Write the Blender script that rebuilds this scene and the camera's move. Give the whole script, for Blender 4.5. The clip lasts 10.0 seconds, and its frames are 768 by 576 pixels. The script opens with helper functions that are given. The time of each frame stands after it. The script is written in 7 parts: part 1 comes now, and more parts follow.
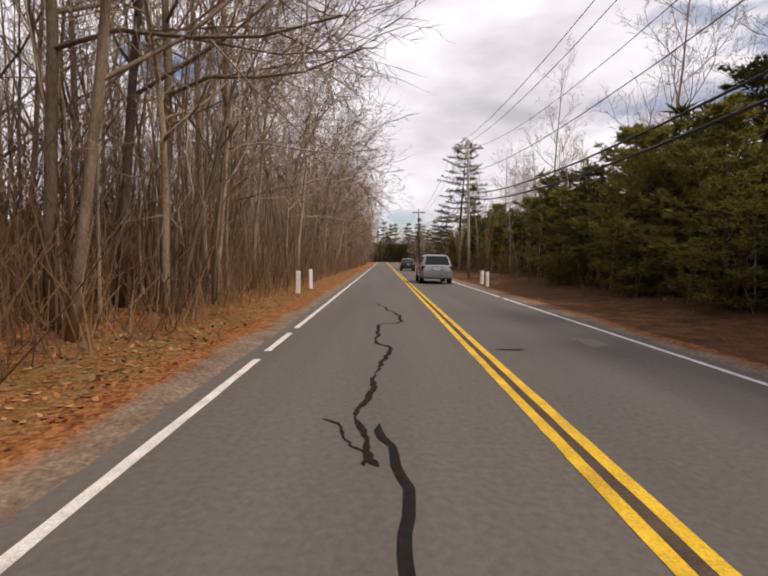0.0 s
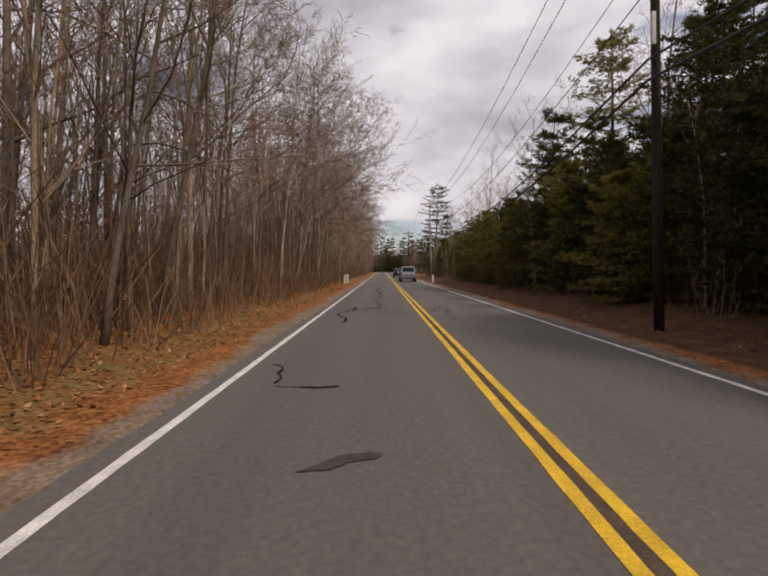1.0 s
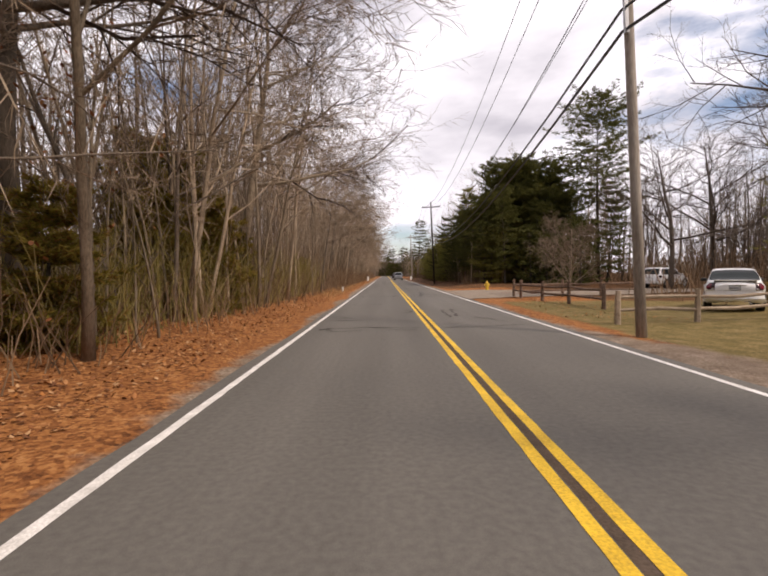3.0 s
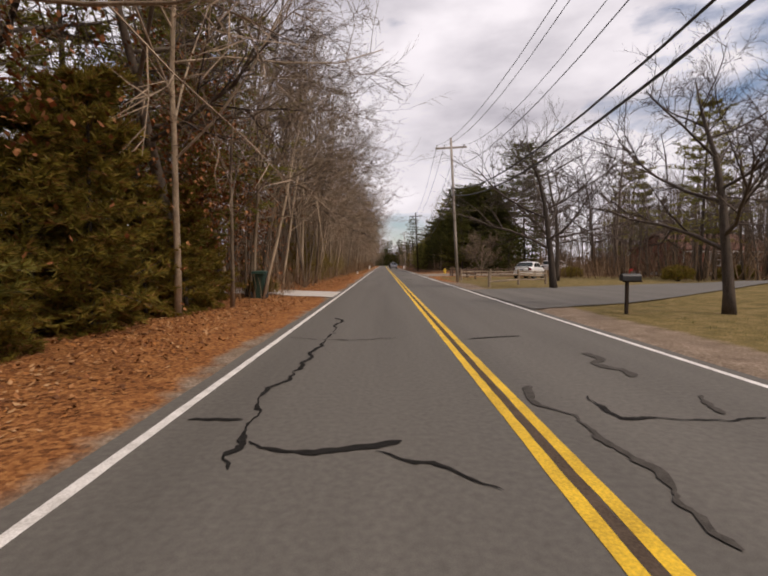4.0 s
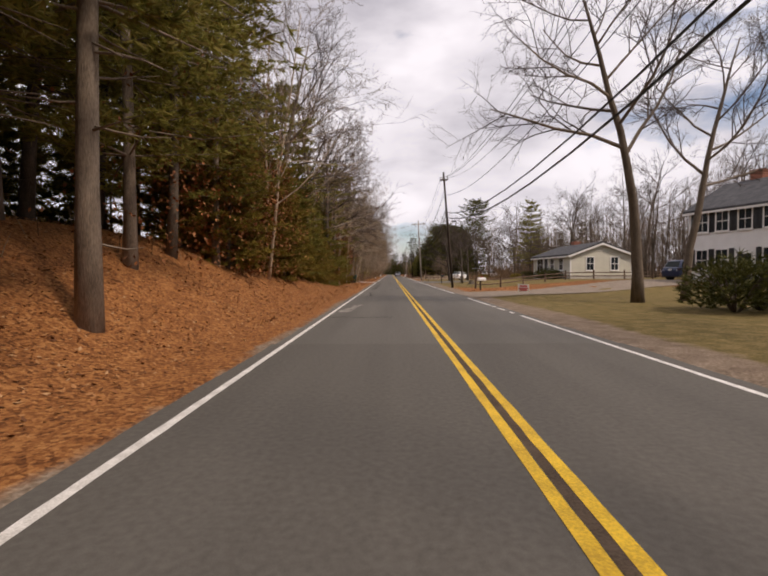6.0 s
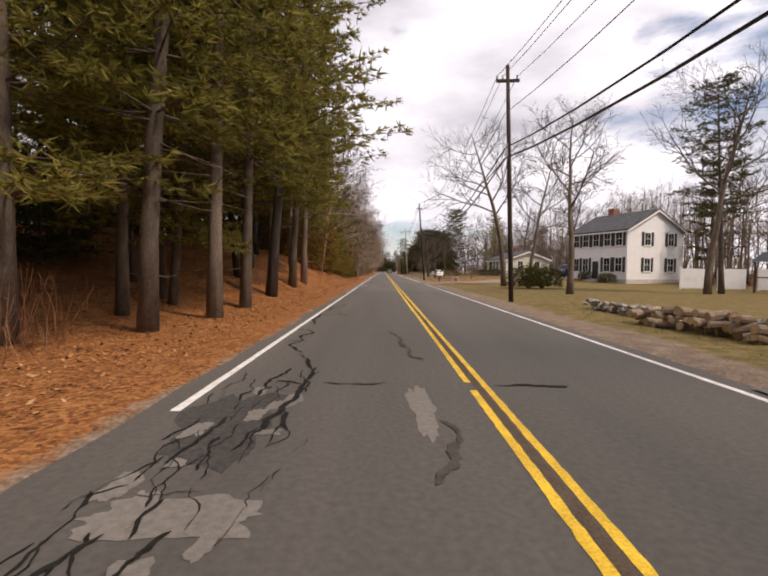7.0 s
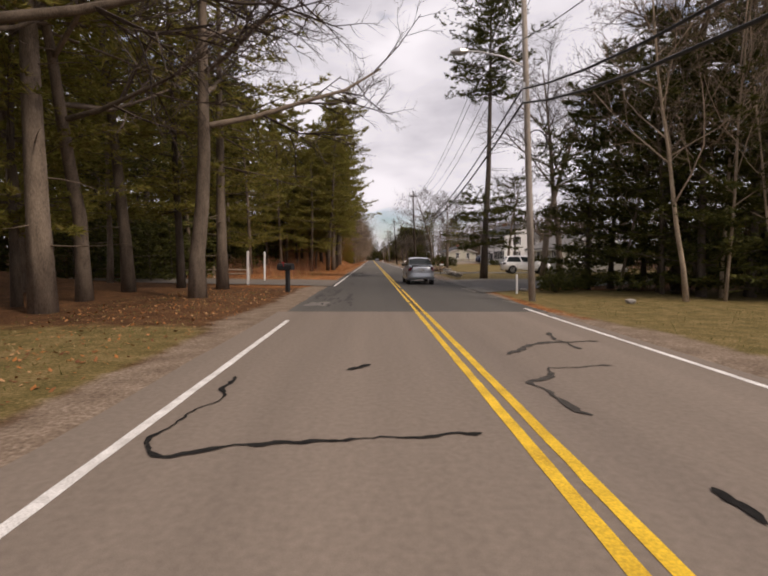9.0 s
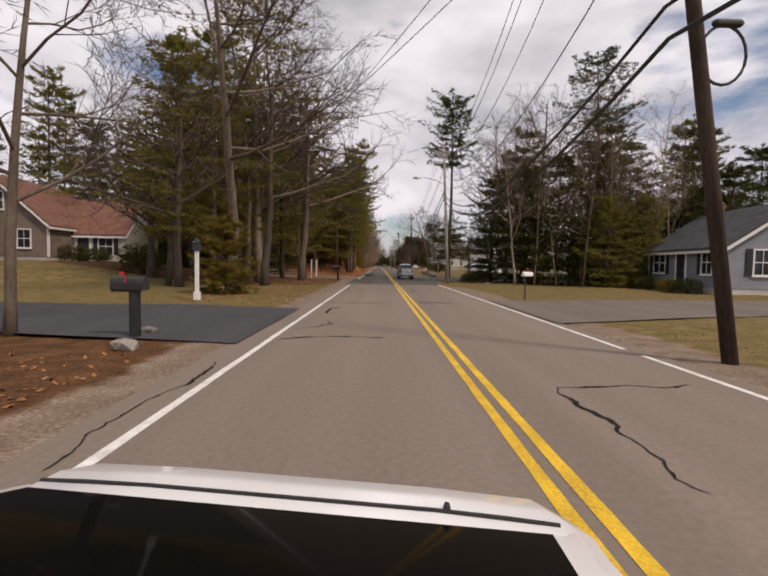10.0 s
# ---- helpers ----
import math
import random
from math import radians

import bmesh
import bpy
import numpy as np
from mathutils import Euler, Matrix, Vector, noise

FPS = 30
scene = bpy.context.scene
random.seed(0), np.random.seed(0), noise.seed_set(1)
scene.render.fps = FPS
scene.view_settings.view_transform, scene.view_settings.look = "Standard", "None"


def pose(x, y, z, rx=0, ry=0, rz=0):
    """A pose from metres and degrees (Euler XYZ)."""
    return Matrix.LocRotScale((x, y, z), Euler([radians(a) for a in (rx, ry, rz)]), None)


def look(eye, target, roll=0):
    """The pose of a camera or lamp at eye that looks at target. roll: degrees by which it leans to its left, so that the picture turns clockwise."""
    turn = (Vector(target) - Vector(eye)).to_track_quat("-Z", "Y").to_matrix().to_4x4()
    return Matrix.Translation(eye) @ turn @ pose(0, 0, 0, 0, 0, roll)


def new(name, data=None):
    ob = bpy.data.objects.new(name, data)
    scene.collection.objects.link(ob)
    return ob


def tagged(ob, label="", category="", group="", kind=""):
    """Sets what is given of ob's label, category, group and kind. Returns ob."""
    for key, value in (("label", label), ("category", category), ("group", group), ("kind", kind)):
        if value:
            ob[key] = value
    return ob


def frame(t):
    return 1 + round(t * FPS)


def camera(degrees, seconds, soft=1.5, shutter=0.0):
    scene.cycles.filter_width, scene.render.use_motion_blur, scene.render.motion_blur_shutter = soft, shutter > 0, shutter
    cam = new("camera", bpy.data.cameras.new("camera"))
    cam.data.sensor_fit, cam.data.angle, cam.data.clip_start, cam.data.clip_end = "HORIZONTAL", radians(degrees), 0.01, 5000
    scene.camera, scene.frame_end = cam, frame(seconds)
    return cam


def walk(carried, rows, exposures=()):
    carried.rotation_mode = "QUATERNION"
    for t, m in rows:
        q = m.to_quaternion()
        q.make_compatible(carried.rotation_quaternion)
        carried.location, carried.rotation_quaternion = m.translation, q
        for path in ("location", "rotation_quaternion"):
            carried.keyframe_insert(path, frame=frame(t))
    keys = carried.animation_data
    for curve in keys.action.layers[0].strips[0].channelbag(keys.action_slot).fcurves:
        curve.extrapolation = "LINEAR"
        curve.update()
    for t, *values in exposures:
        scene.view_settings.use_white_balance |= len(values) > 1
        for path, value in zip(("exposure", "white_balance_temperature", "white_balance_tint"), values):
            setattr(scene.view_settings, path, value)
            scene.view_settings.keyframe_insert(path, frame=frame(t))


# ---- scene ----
cam = camera(80.0, 10.0, soft=2.0)
PATH = [
    (0.0, pose(-1.50, 0.00, 1.4, 86.35, -1.13, -0.15)),
    (0.5, pose(-1.33, -12.60, 1.4, 87.39, -0.87, -0.06)),
    (1.0, pose(-1.31, -24.69, 1.4, 87.64, -0.33, -0.25)),
    (1.5, pose(-1.29, -36.59, 1.4, 86.59, -0.47, -2.83)),
    (2.0, pose(-1.31, -48.87, 1.4, 87.17, -0.01, -2.43)),
    (2.5, pose(-1.32, -61.16, 1.4, 88.01, 0.18, -0.17)),
    (2.7, pose(-1.25, -66.00, 1.4, 88.24, 0.30, 0.20)),
    (3.8, pose(-1.22, -92.70, 1.4, 87.56, 0.40, -0.07)),
    (4.0, pose(-1.24, -97.54, 1.4, 86.96, 0.18, -0.09)),
    (4.5, pose(-1.38, -109.52, 1.4, 87.62, -0.19, -1.43)),
    (5.0, pose(-1.36, -121.24, 1.4, 87.82, -0.19, -0.97)),
    (5.5, pose(-1.25, -132.85, 1.4, 86.98, 0.16, -1.18)),
    (5.7, pose(-1.16, -137.40, 1.4, 88.09, 0.40, 0.73)),
    (6.8, pose(-1.08, -161.10, 1.4, 88.11, 0.15, 0.80)),
    (7.0, pose(-1.16, -165.42, 1.4, 87.73, -0.55, -0.14)),
    (7.5, pose(-1.13, -175.53, 1.4, 87.72, -1.16, -1.24)),
    (8.0, pose(-1.15, -186.21, 1.4, 88.52, -0.27, 0.22)),
    (8.5, pose(-1.31, -197.04, 1.4, 87.79, 0.33, 1.05)),
    (9.0, pose(-1.29, -207.57, 1.4, 86.34, -0.22, -1.54)),
    (9.5, pose(-1.25, -217.88, 1.4, 86.67, -0.87, -1.45)),
    (10.0, pose(-1.20, -227.77, 1.4, 87.08, -0.99, -0.55)),
]
walk(cam, PATH, exposures=[(t, e - 0.17, 6800, 17) for t, e in ((0.0, -0.02), (0.5, -0.22), (1.0, -0.38), (1.5, -0.1), (2.0, 0.12), (2.5, 0.28), (4.0, -0.18), (5.0, -0.32), (5.5, -0.28), (7.0, 0.15), (7.5, -0.12), (8.0, -0.18), (8.5, -0.05), (9.0, -0.17), (9.5, -0.22), (10.0, -0.28))])

# ---- world and light ----
world = bpy.data.worlds.new("world")
scene.world = world
world.use_nodes = True
wn, wl = world.node_tree.nodes, world.node_tree.links
wn.clear()
w_out = wn.new("ShaderNodeOutputWorld")
w_bg = wn.new("ShaderNodeBackground")
w_sky = wn.new("ShaderNodeTexSky")
w_sky.sky_type = "NISHITA"
w_sky.sun_disc = False
w_sky.sun_elevation, w_sky.sun_rotation = radians(50), radians(127)
w_gain = wn.new("ShaderNodeVectorMath")
w_gain.operation = "SCALE"
w_gain.inputs[3].default_value = 0.13
w_co = wn.new("ShaderNodeTexCoord")
w_map = wn.new("ShaderNodeMapping")
w_map.inputs["Scale"].default_value = (1.0, 1.0, 2.6)
w_n1 = wn.new("ShaderNodeTexNoise")
w_n1.inputs["Scale"].default_value = 2.1
w_n1.inputs["Detail"].default_value = 8
w_n1.inputs["Roughness"].default_value = 0.55
w_n2 = wn.new("ShaderNodeTexNoise")
w_n2.inputs["Scale"].default_value = 3.6
w_n2.inputs["Detail"].default_value = 6
w_gap = wn.new("ShaderNodeValToRGB")
w_gap.color_ramp.elements[0].position, w_gap.color_ramp.elements[0].color = 0.33, (0, 0, 0, 1)
w_gap.color_ramp.elements[1].position, w_gap.color_ramp.elements[1].color = 0.43, (1, 1, 1, 1)
w_tone = wn.new("ShaderNodeValToRGB")
w_tone.color_ramp.elements[0].position, w_tone.color_ramp.elements[0].color = 0.30, (0.62, 0.62, 0.69, 1)
w_tone.color_ramp.elements[1].position, w_tone.color_ramp.elements[1].color = 0.62, (1.18, 1.18, 1.24, 1)
w_mix = wn.new("ShaderNodeMix")
w_mix.data_type = "RGBA"
wl.new(w_co.outputs["Generated"], w_map.inputs["Vector"])
wl.new(w_map.outputs[0], w_n1.inputs["Vector"])
wl.new(w_map.outputs[0], w_n2.inputs["Vector"])
wl.new(w_n1.outputs[0], w_gap.inputs[0])
wl.new(w_n2.outputs[0], w_tone.inputs[0])
wl.new(w_sky.outputs[0], w_gain.inputs[0])
wl.new(w_gap.outputs[0], w_mix.inputs[0])
wl.new(w_gain.outputs[0], w_mix.inputs[6])
wl.new(w_tone.outputs[0], w_mix.inputs[7])
wl.new(w_mix.outputs[2], w_bg.inputs[0])
w_bg.inputs[1].default_value = 1.0
wl.new(w_bg.outputs[0], w_out.inputs[0])

sun_data = bpy.data.lights.new("sun", "SUN")
sun_data.energy, sun_data.angle, sun_data.color = 3.4, radians(8), (1.0, 0.89, 0.75)
sun = new("sun", sun_data)
sun.matrix_world = look((0, 0, 60), (-40, 30, 0))

# ---- materials ----
def node_material(name, dark, light, scale=4.0, rough=0.85, bump=0.25, metal=0.0, fine=9.0, spread=0.0, detail=6.0, stretch=(1, 1, 1), coat=0.0):
    """Two scales of noise between two colours, with relief; spread: how far single objects differ."""
    m = bpy.data.materials.new(name)
    m.use_nodes = True
    n, l = m.node_tree.nodes, m.node_tree.links
    bsdf = n["Principled BSDF"]
    co = n.new("ShaderNodeTexCoord")
    mp = n.new("ShaderNodeMapping")
    mp.inputs["Scale"].default_value = stretch
    l.new(co.outputs["Object"], mp.inputs["Vector"])
    a, b = n.new("ShaderNodeTexNoise"), n.new("ShaderNodeTexNoise")
    a.inputs["Scale"].default_value, b.inputs["Scale"].default_value = scale, scale * fine
    a.inputs["Detail"].default_value = b.inputs["Detail"].default_value = detail
    l.new(mp.outputs[0], a.inputs["Vector"])
    l.new(mp.outputs[0], b.inputs["Vector"])
    mix = n.new("ShaderNodeMix")
    mix.inputs[0].default_value = 0.5
    l.new(a.outputs[0], mix.inputs[2])
    l.new(b.outputs[0], mix.inputs[3])
    ramp = n.new("ShaderNodeValToRGB")
    e = ramp.color_ramp.elements
    e[0].position, e[0].color = 0.36, (*dark, 1)
    e[1].position, e[1].color = 0.64, (*light, 1)
    l.new(mix.outputs[0], ramp.inputs[0])
    colour = ramp.outputs[0]
    if spread:
        info = n.new("ShaderNodeObjectInfo")
        hsv = n.new("ShaderNodeHueSaturation")
        span = n.new("ShaderNodeMapRange")
        span.inputs["To Min"].default_value, span.inputs["To Max"].default_value = 1 - spread, 1 + spread
        l.new(info.outputs["Random"], span.inputs[0])
        l.new(span.outputs[0], hsv.inputs["Value"])
        l.new(colour, hsv.inputs["Color"])
        colour = hsv.outputs[0]
    l.new(colour, bsdf.inputs["Base Color"])
    bsdf.inputs["Roughness"].default_value = rough
    bsdf.inputs["Metallic"].default_value = metal
    bsdf.inputs["Coat Weight"].default_value = coat
    if rough >= 0.85:
        bsdf.inputs["Specular IOR Level"].default_value = 0.18
    if bump:
        bp = n.new("ShaderNodeBump")
        bp.inputs["Strength"].default_value = bump
        bp.inputs["Distance"].default_value = 0.02
        l.new(b.outputs[0], bp.inputs["Height"])
        l.new(bp.outputs[0], bsdf.inputs["Normal"])
    return m


def island_material(name, colours, rough=0.8, thin=0.0):
    """One colour of the list for each loose piece of a mesh; thin: how much light passes through the leaf."""
    m = bpy.data.materials.new(name)
    m.use_nodes = True
    n, l = m.node_tree.nodes, m.node_tree.links
    geo = n.new("ShaderNodeNewGeometry")
    ramp = n.new("ShaderNodeValToRGB")
    ramp.color_ramp.interpolation = "CONSTANT"
    e = ramp.color_ramp.elements
    while len(e) < len(colours):
        e.new(0.5)
    for i, c in enumerate(colours):
        e[i].position, e[i].color = i / len(colours), (*c, 1)
    l.new(geo.outputs["Random Per Island"], ramp.inputs[0])
    l.new(ramp.outputs[0], n["Principled BSDF"].inputs["Base Color"])
    n["Principled BSDF"].inputs["Roughness"].default_value = rough
    n["Principled BSDF"].inputs["Specular IOR Level"].default_value = 0.15
    if thin:
        lit, both = n.new("ShaderNodeBsdfTranslucent"), n.new("ShaderNodeMixShader")
        both.inputs[0].default_value = thin
        l.new(ramp.outputs[0], lit.inputs["Color"])
        l.new(n["Principled BSDF"].outputs[0], both.inputs[1])
        l.new(lit.outputs[0], both.inputs[2])
        l.new(both.outputs[0], n["Material Output"].inputs["Surface"])
    return m


def glass_material(name, colour=(0.02, 0.025, 0.03), rough=0.05):
    m = bpy.data.materials.new(name)
    m.use_nodes = True
    b = m.node_tree.nodes["Principled BSDF"]
    b.inputs["Base Color"].default_value = (*colour, 1)
    b.inputs["Roughness"].default_value = rough
    b.inputs["IOR"].default_value = 1.5
    return m


BARK_GREY = node_material("bark_grey", (0.085, 0.066, 0.05), (0.205, 0.162, 0.124), 6, 0.95, 0.6, spread=0.35, stretch=(1, 1, 0.25))
BARK_PALE = node_material("bark_pale", (0.18, 0.135, 0.092), (0.42, 0.33, 0.235), 5, 0.95, 0.5, spread=0.45, stretch=(1, 1, 0.25))
BARK_DARK = node_material("bark_dark", (0.045, 0.036, 0.03), (0.125, 0.1, 0.08), 6, 0.95, 0.7, spread=0.3, stretch=(1, 1, 0.25))
TWIG_BROWN = node_material("twig_brown", (0.165, 0.122, 0.085), (0.33, 0.252, 0.178), 3, 0.9, 0, spread=0.3)
TWIG_RED = node_material("twig_red", (0.15, 0.085, 0.07), (0.3, 0.19, 0.16), 3, 0.9, 0)
TWIG_GREY = node_material("twig_grey", (0.05, 0.038, 0.031), (0.125, 0.098, 0.082), 3, 0.9, 0, spread=0.25)
BRUSH = island_material("brush", [(0.15, 0.093, 0.052), (0.2, 0.132, 0.078), (0.1, 0.062, 0.037), (0.29, 0.2, 0.125), (0.17, 0.104, 0.06)])
NEEDLES = island_material("needles", [(0.2, 0.192, 0.038), (0.25, 0.232, 0.052), (0.14, 0.135, 0.033), (0.31, 0.27, 0.072), (0.21, 0.16, 0.045)], 0.7, 0.45)
BRUSH_RED = island_material("brush_red", [(0.2, 0.075, 0.04), (0.28, 0.12, 0.065), (0.13, 0.05, 0.03), (0.33, 0.19, 0.1)])
BRUSH_OLIVE = island_material("brush_olive", [(0.2, 0.165, 0.045), (0.26, 0.2, 0.065), (0.15, 0.12, 0.04), (0.3, 0.24, 0.1)])
NEEDLES_DARK = island_material("needles_dark", [(0.06, 0.066, 0.016), (0.085, 0.086, 0.021), (0.04, 0.045, 0.013), (0.115, 0.108, 0.026)], 0.7, 0.2)
NEEDLES_MID = island_material("needles_mid", [(0.085, 0.09, 0.022), (0.115, 0.113, 0.028), (0.055, 0.06, 0.017), (0.15, 0.138, 0.034)], 0.7, 0.25)
NEEDLES_OLIVE = island_material("needles_olive", [(0.25, 0.2, 0.034), (0.2, 0.165, 0.03), (0.3, 0.225, 0.045), (0.13, 0.11, 0.026), (0.27, 0.15, 0.045)], 0.7, 0.45)
OAK_LEAF = island_material("oak_leaf", [(0.30, 0.115, 0.045), (0.22, 0.085, 0.035), (0.36, 0.165, 0.07), (0.17, 0.07, 0.03)], 0.8)
LITTER_LEAF = island_material("litter_leaf", [(0.30, 0.13, 0.05), (0.37, 0.18, 0.075), (0.22, 0.09, 0.036), (0.43, 0.25, 0.125), (0.33, 0.135, 0.042), (0.14, 0.06, 0.028)], 0.85)
GRASS_BLADE = island_material("grass_blade", [(0.16, 0.15, 0.05), (0.27, 0.2, 0.09), (0.10, 0.115, 0.03), (0.34, 0.26, 0.13)], 0.85)
LINE_WHITE = node_material("line_white", (0.46, 0.44, 0.41), (0.85, 0.83, 0.8), 5, 0.75, 0.2, fine=14)
LINE_YELLOW = node_material("line_yellow", (0.46, 0.28, 0.012), (0.86, 0.55, 0.025), 3, 0.7, 0.2, fine=16)
TAR = node_material("tar", (0.008, 0.0075, 0.007), (0.024, 0.022, 0.02), 12, 0.95, 0.3)
TAR.node_tree.nodes["Principled BSDF"].inputs["Specular IOR Level"].default_value = 0.15
TAR_WORN = node_material("tar_worn", (0.04, 0.036, 0.032), (0.085, 0.077, 0.068), 9, 0.95, 0.2)
JOINT_DIRT = node_material("joint_dirt", (0.06, 0.042, 0.03), (0.12, 0.088, 0.066), 4, 0.95, 0.3, fine=12)
POLE_WOOD = node_material("pole_wood", (0.026, 0.019, 0.015), (0.07, 0.05, 0.037), 4, 0.9, 0.5, stretch=(1, 1, 0.15), spread=0.2)
POLE_PALE = node_material("pole_pale", (0.22, 0.19, 0.16), (0.42, 0.37, 0.32), 4, 0.9, 0.4, stretch=(1, 1, 0.15))
WIRE = node_material("wire", (0.015, 0.015, 0.016), (0.03, 0.03, 0.03), 3, 0.6, 0)
STEEL = node_material("steel", (0.3, 0.3, 0.31), (0.5, 0.5, 0.5), 5, 0.45, 0.1, metal=0.8)
FENCE_WOOD = node_material("fence_wood", (0.075, 0.05, 0.038), (0.19, 0.13, 0.095), 5, 0.9, 0.5, stretch=(0.3, 1, 1), spread=0.2)
FENCE_PALE = node_material("fence_pale", (0.2, 0.155, 0.11), (0.4, 0.32, 0.24), 5, 0.9, 0.4, spread=0.2)
WHITE_PAINT = node_material("white_paint", (0.66, 0.65, 0.63), (0.82, 0.81, 0.79), 3, 0.55, 0.05)
WHITE_VINYL = node_material("white_vinyl", (0.68, 0.68, 0.68), (0.8, 0.8, 0.8), 2, 0.5, 0.05)
SHUTTER = node_material("shutter", (0.012, 0.013, 0.015), (0.03, 0.03, 0.033), 4, 0.55, 0.1)
GLASS = glass_material("window_glass")
BLACK_METAL = node_material("black_metal", (0.012, 0.012, 0.013), (0.03, 0.03, 0.03), 5, 0.5, 0.1)
RED_PAINT = node_material("red_paint", (0.4, 0.02, 0.02), (0.55, 0.04, 0.035), 6, 0.5, 0.05)
STONE = node_material("stone", (0.16, 0.145, 0.13), (0.42, 0.39, 0.35), 3, 0.9, 0.6, spread=0.35)
BRICK = node_material("brick", (0.22, 0.09, 0.06), (0.36, 0.16, 0.11), 8, 0.9, 0.4)
CONCRETE = node_material("concrete", (0.38, 0.35, 0.32), (0.56, 0.52, 0.48), 2.5, 0.9, 0.3, spread=0.1)
BARK_LOG = node_material("log_bark", (0.13, 0.095, 0.07), (0.32, 0.24, 0.17), 6, 0.95, 0.6, spread=0.3)
LOG_END = node_material("log_end", (0.42, 0.28, 0.15), (0.62, 0.44, 0.26), 7, 0.9, 0.2, spread=0.15)
TYRE = node_material("tyre", (0.012, 0.012, 0.012), (0.028, 0.028, 0.028), 8, 0.85, 0.3)
HYDRANT_YELLOW = node_material("hydrant_yellow", (0.5, 0.32, 0.02), (0.68, 0.46, 0.04), 7, 0.5, 0.1)
CURB_STONE = node_material("curb_stone", (0.5, 0.48, 0.45), (0.72, 0.7, 0.66), 4, 0.85, 0.3)


# ---- mesh helpers ----
class Build:
    """Vertices and faces gathered for one mesh."""

    def __init__(self):
        self.v, self.f = [], []

    def tube(self, pts, rads, n=5, cap=True):
        base = len(self.v)
        last = len(pts) - 1
        for i, p in enumerate(pts):
            d = (pts[min(i + 1, last)] - pts[max(i - 1, 0)]).normalized()
            side = d.cross(Vector((0.31, 0.2, 0.93)))
            if side.length < 0.05:
                side = d.cross(Vector((1, 0, 0)))
            side.normalize()
            up = side.cross(d)
            for k in range(n):
                a = 2 * math.pi * k / n
                self.v.append(p + (side * math.cos(a) + up * math.sin(a)) * rads[i])
        for i in range(last):
            for k in range(n):
                a, b = base + i * n + k, base + i * n + (k + 1) % n
                self.f.append((a, b, b + n, a + n))
        if cap:
            self.f.append(tuple(base + k for k in reversed(range(n))))
            self.f.append(tuple(base + last * n + k for k in range(n)))

    def box(self, lo, hi, m=None):
        base = len(self.v)
        for x, y, z in ((0, 0, 0), (1, 0, 0), (1, 1, 0), (0, 1, 0), (0, 0, 1), (1, 0, 1), (1, 1, 1), (0, 1, 1)):
            p = Vector((hi[0] if x else lo[0], hi[1] if y else lo[1], hi[2] if z else lo[2]))
            self.v.append(m @ p if m else p)
        for q in ((3, 2, 1, 0), (4, 5, 6, 7), (0, 1, 5, 4), (1, 2, 6, 5), (2, 3, 7, 6), (3, 0, 4, 7)):
            self.f.append(tuple(base + i for i in q))

    def prism(self, outline, lo, hi, axis="y"):
        """An outline of (a, b) pairs drawn out along an axis: y (outline in x, z), x (outline in y, z) or z (outline in x, y)."""
        base, n = len(self.v), len(outline)
        for w in (lo, hi):
            for a, b in outline:
                self.v.append(Vector({"y": (a, w, b), "x": (w, a, b), "z": (a, b, w)}[axis]))
        self.f.append(tuple(base + i for i in range(n)))
        self.f.append(tuple(base + n + i for i in reversed(range(n))))
        for i in range(n):
            j = (i + 1) % n
            self.f.append((base + j, base + i, base + n + i, base + n + j))

    def tri(self, a, b, c):
        base = len(self.v)
        self.v += [a, b, c]
        self.f.append((base, base + 1, base + 2))

    def mesh(self, name, *mats):
        me = bpy.data.meshes.new(name)
        me.from_pydata([tuple(p) for p in self.v], [], self.f)
        for m in mats:
            me.materials.append(m)
        me.update()
        return me


def smooth(me):
    me.polygons.foreach_set("use_smooth", [True] * len(me.polygons))
    return me


def fix_normals(me, bevel=0.0):
    bm = bmesh.new()
    bm.from_mesh(me)
    bmesh.ops.recalc_face_normals(bm, faces=bm.faces)
    if bevel:
        bmesh.ops.bevel(bm, geom=list(bm.edges), offset=bevel, segments=1, affect="EDGES", clamp_overlap=True)
    bm.to_mesh(me)
    bm.free()
    return me


def part(name, build, material, parent, label="", bevel=0.0, m=None):
    """One mesh object under a thing or a part."""
    me = build if isinstance(build, bpy.types.Mesh) else fix_normals(build.mesh(name, material), bevel)
    ob = new(name, me)
    ob.parent = parent
    if m is not None:
        ob.matrix_basis = m
    if label:
        ob["label"] = label
    return ob


def thing(name, m, label, category, group="", kind=""):
    ob = new(name)
    ob.empty_display_size = 0.2
    ob.matrix_basis = m
    return tagged(ob, label, category, group, kind)


def solid(name, build, material, label, category="", kind="structure", bevel=0.0, group=""):
    ob = new(name, fix_normals(build.mesh(name, material), bevel))
    return tagged(ob, label, category, group, kind)


def step(a, b, x):
    t = min(1.0, max(0.0, (x - a) / (b - a)))
    return t * t * (3 - 2 * t)


def bell(a, b, w, x):
    """1 between a and b, falling to 0 within w on either side."""
    return step(a - w, a, x) * (1 - step(b, b + w, x))


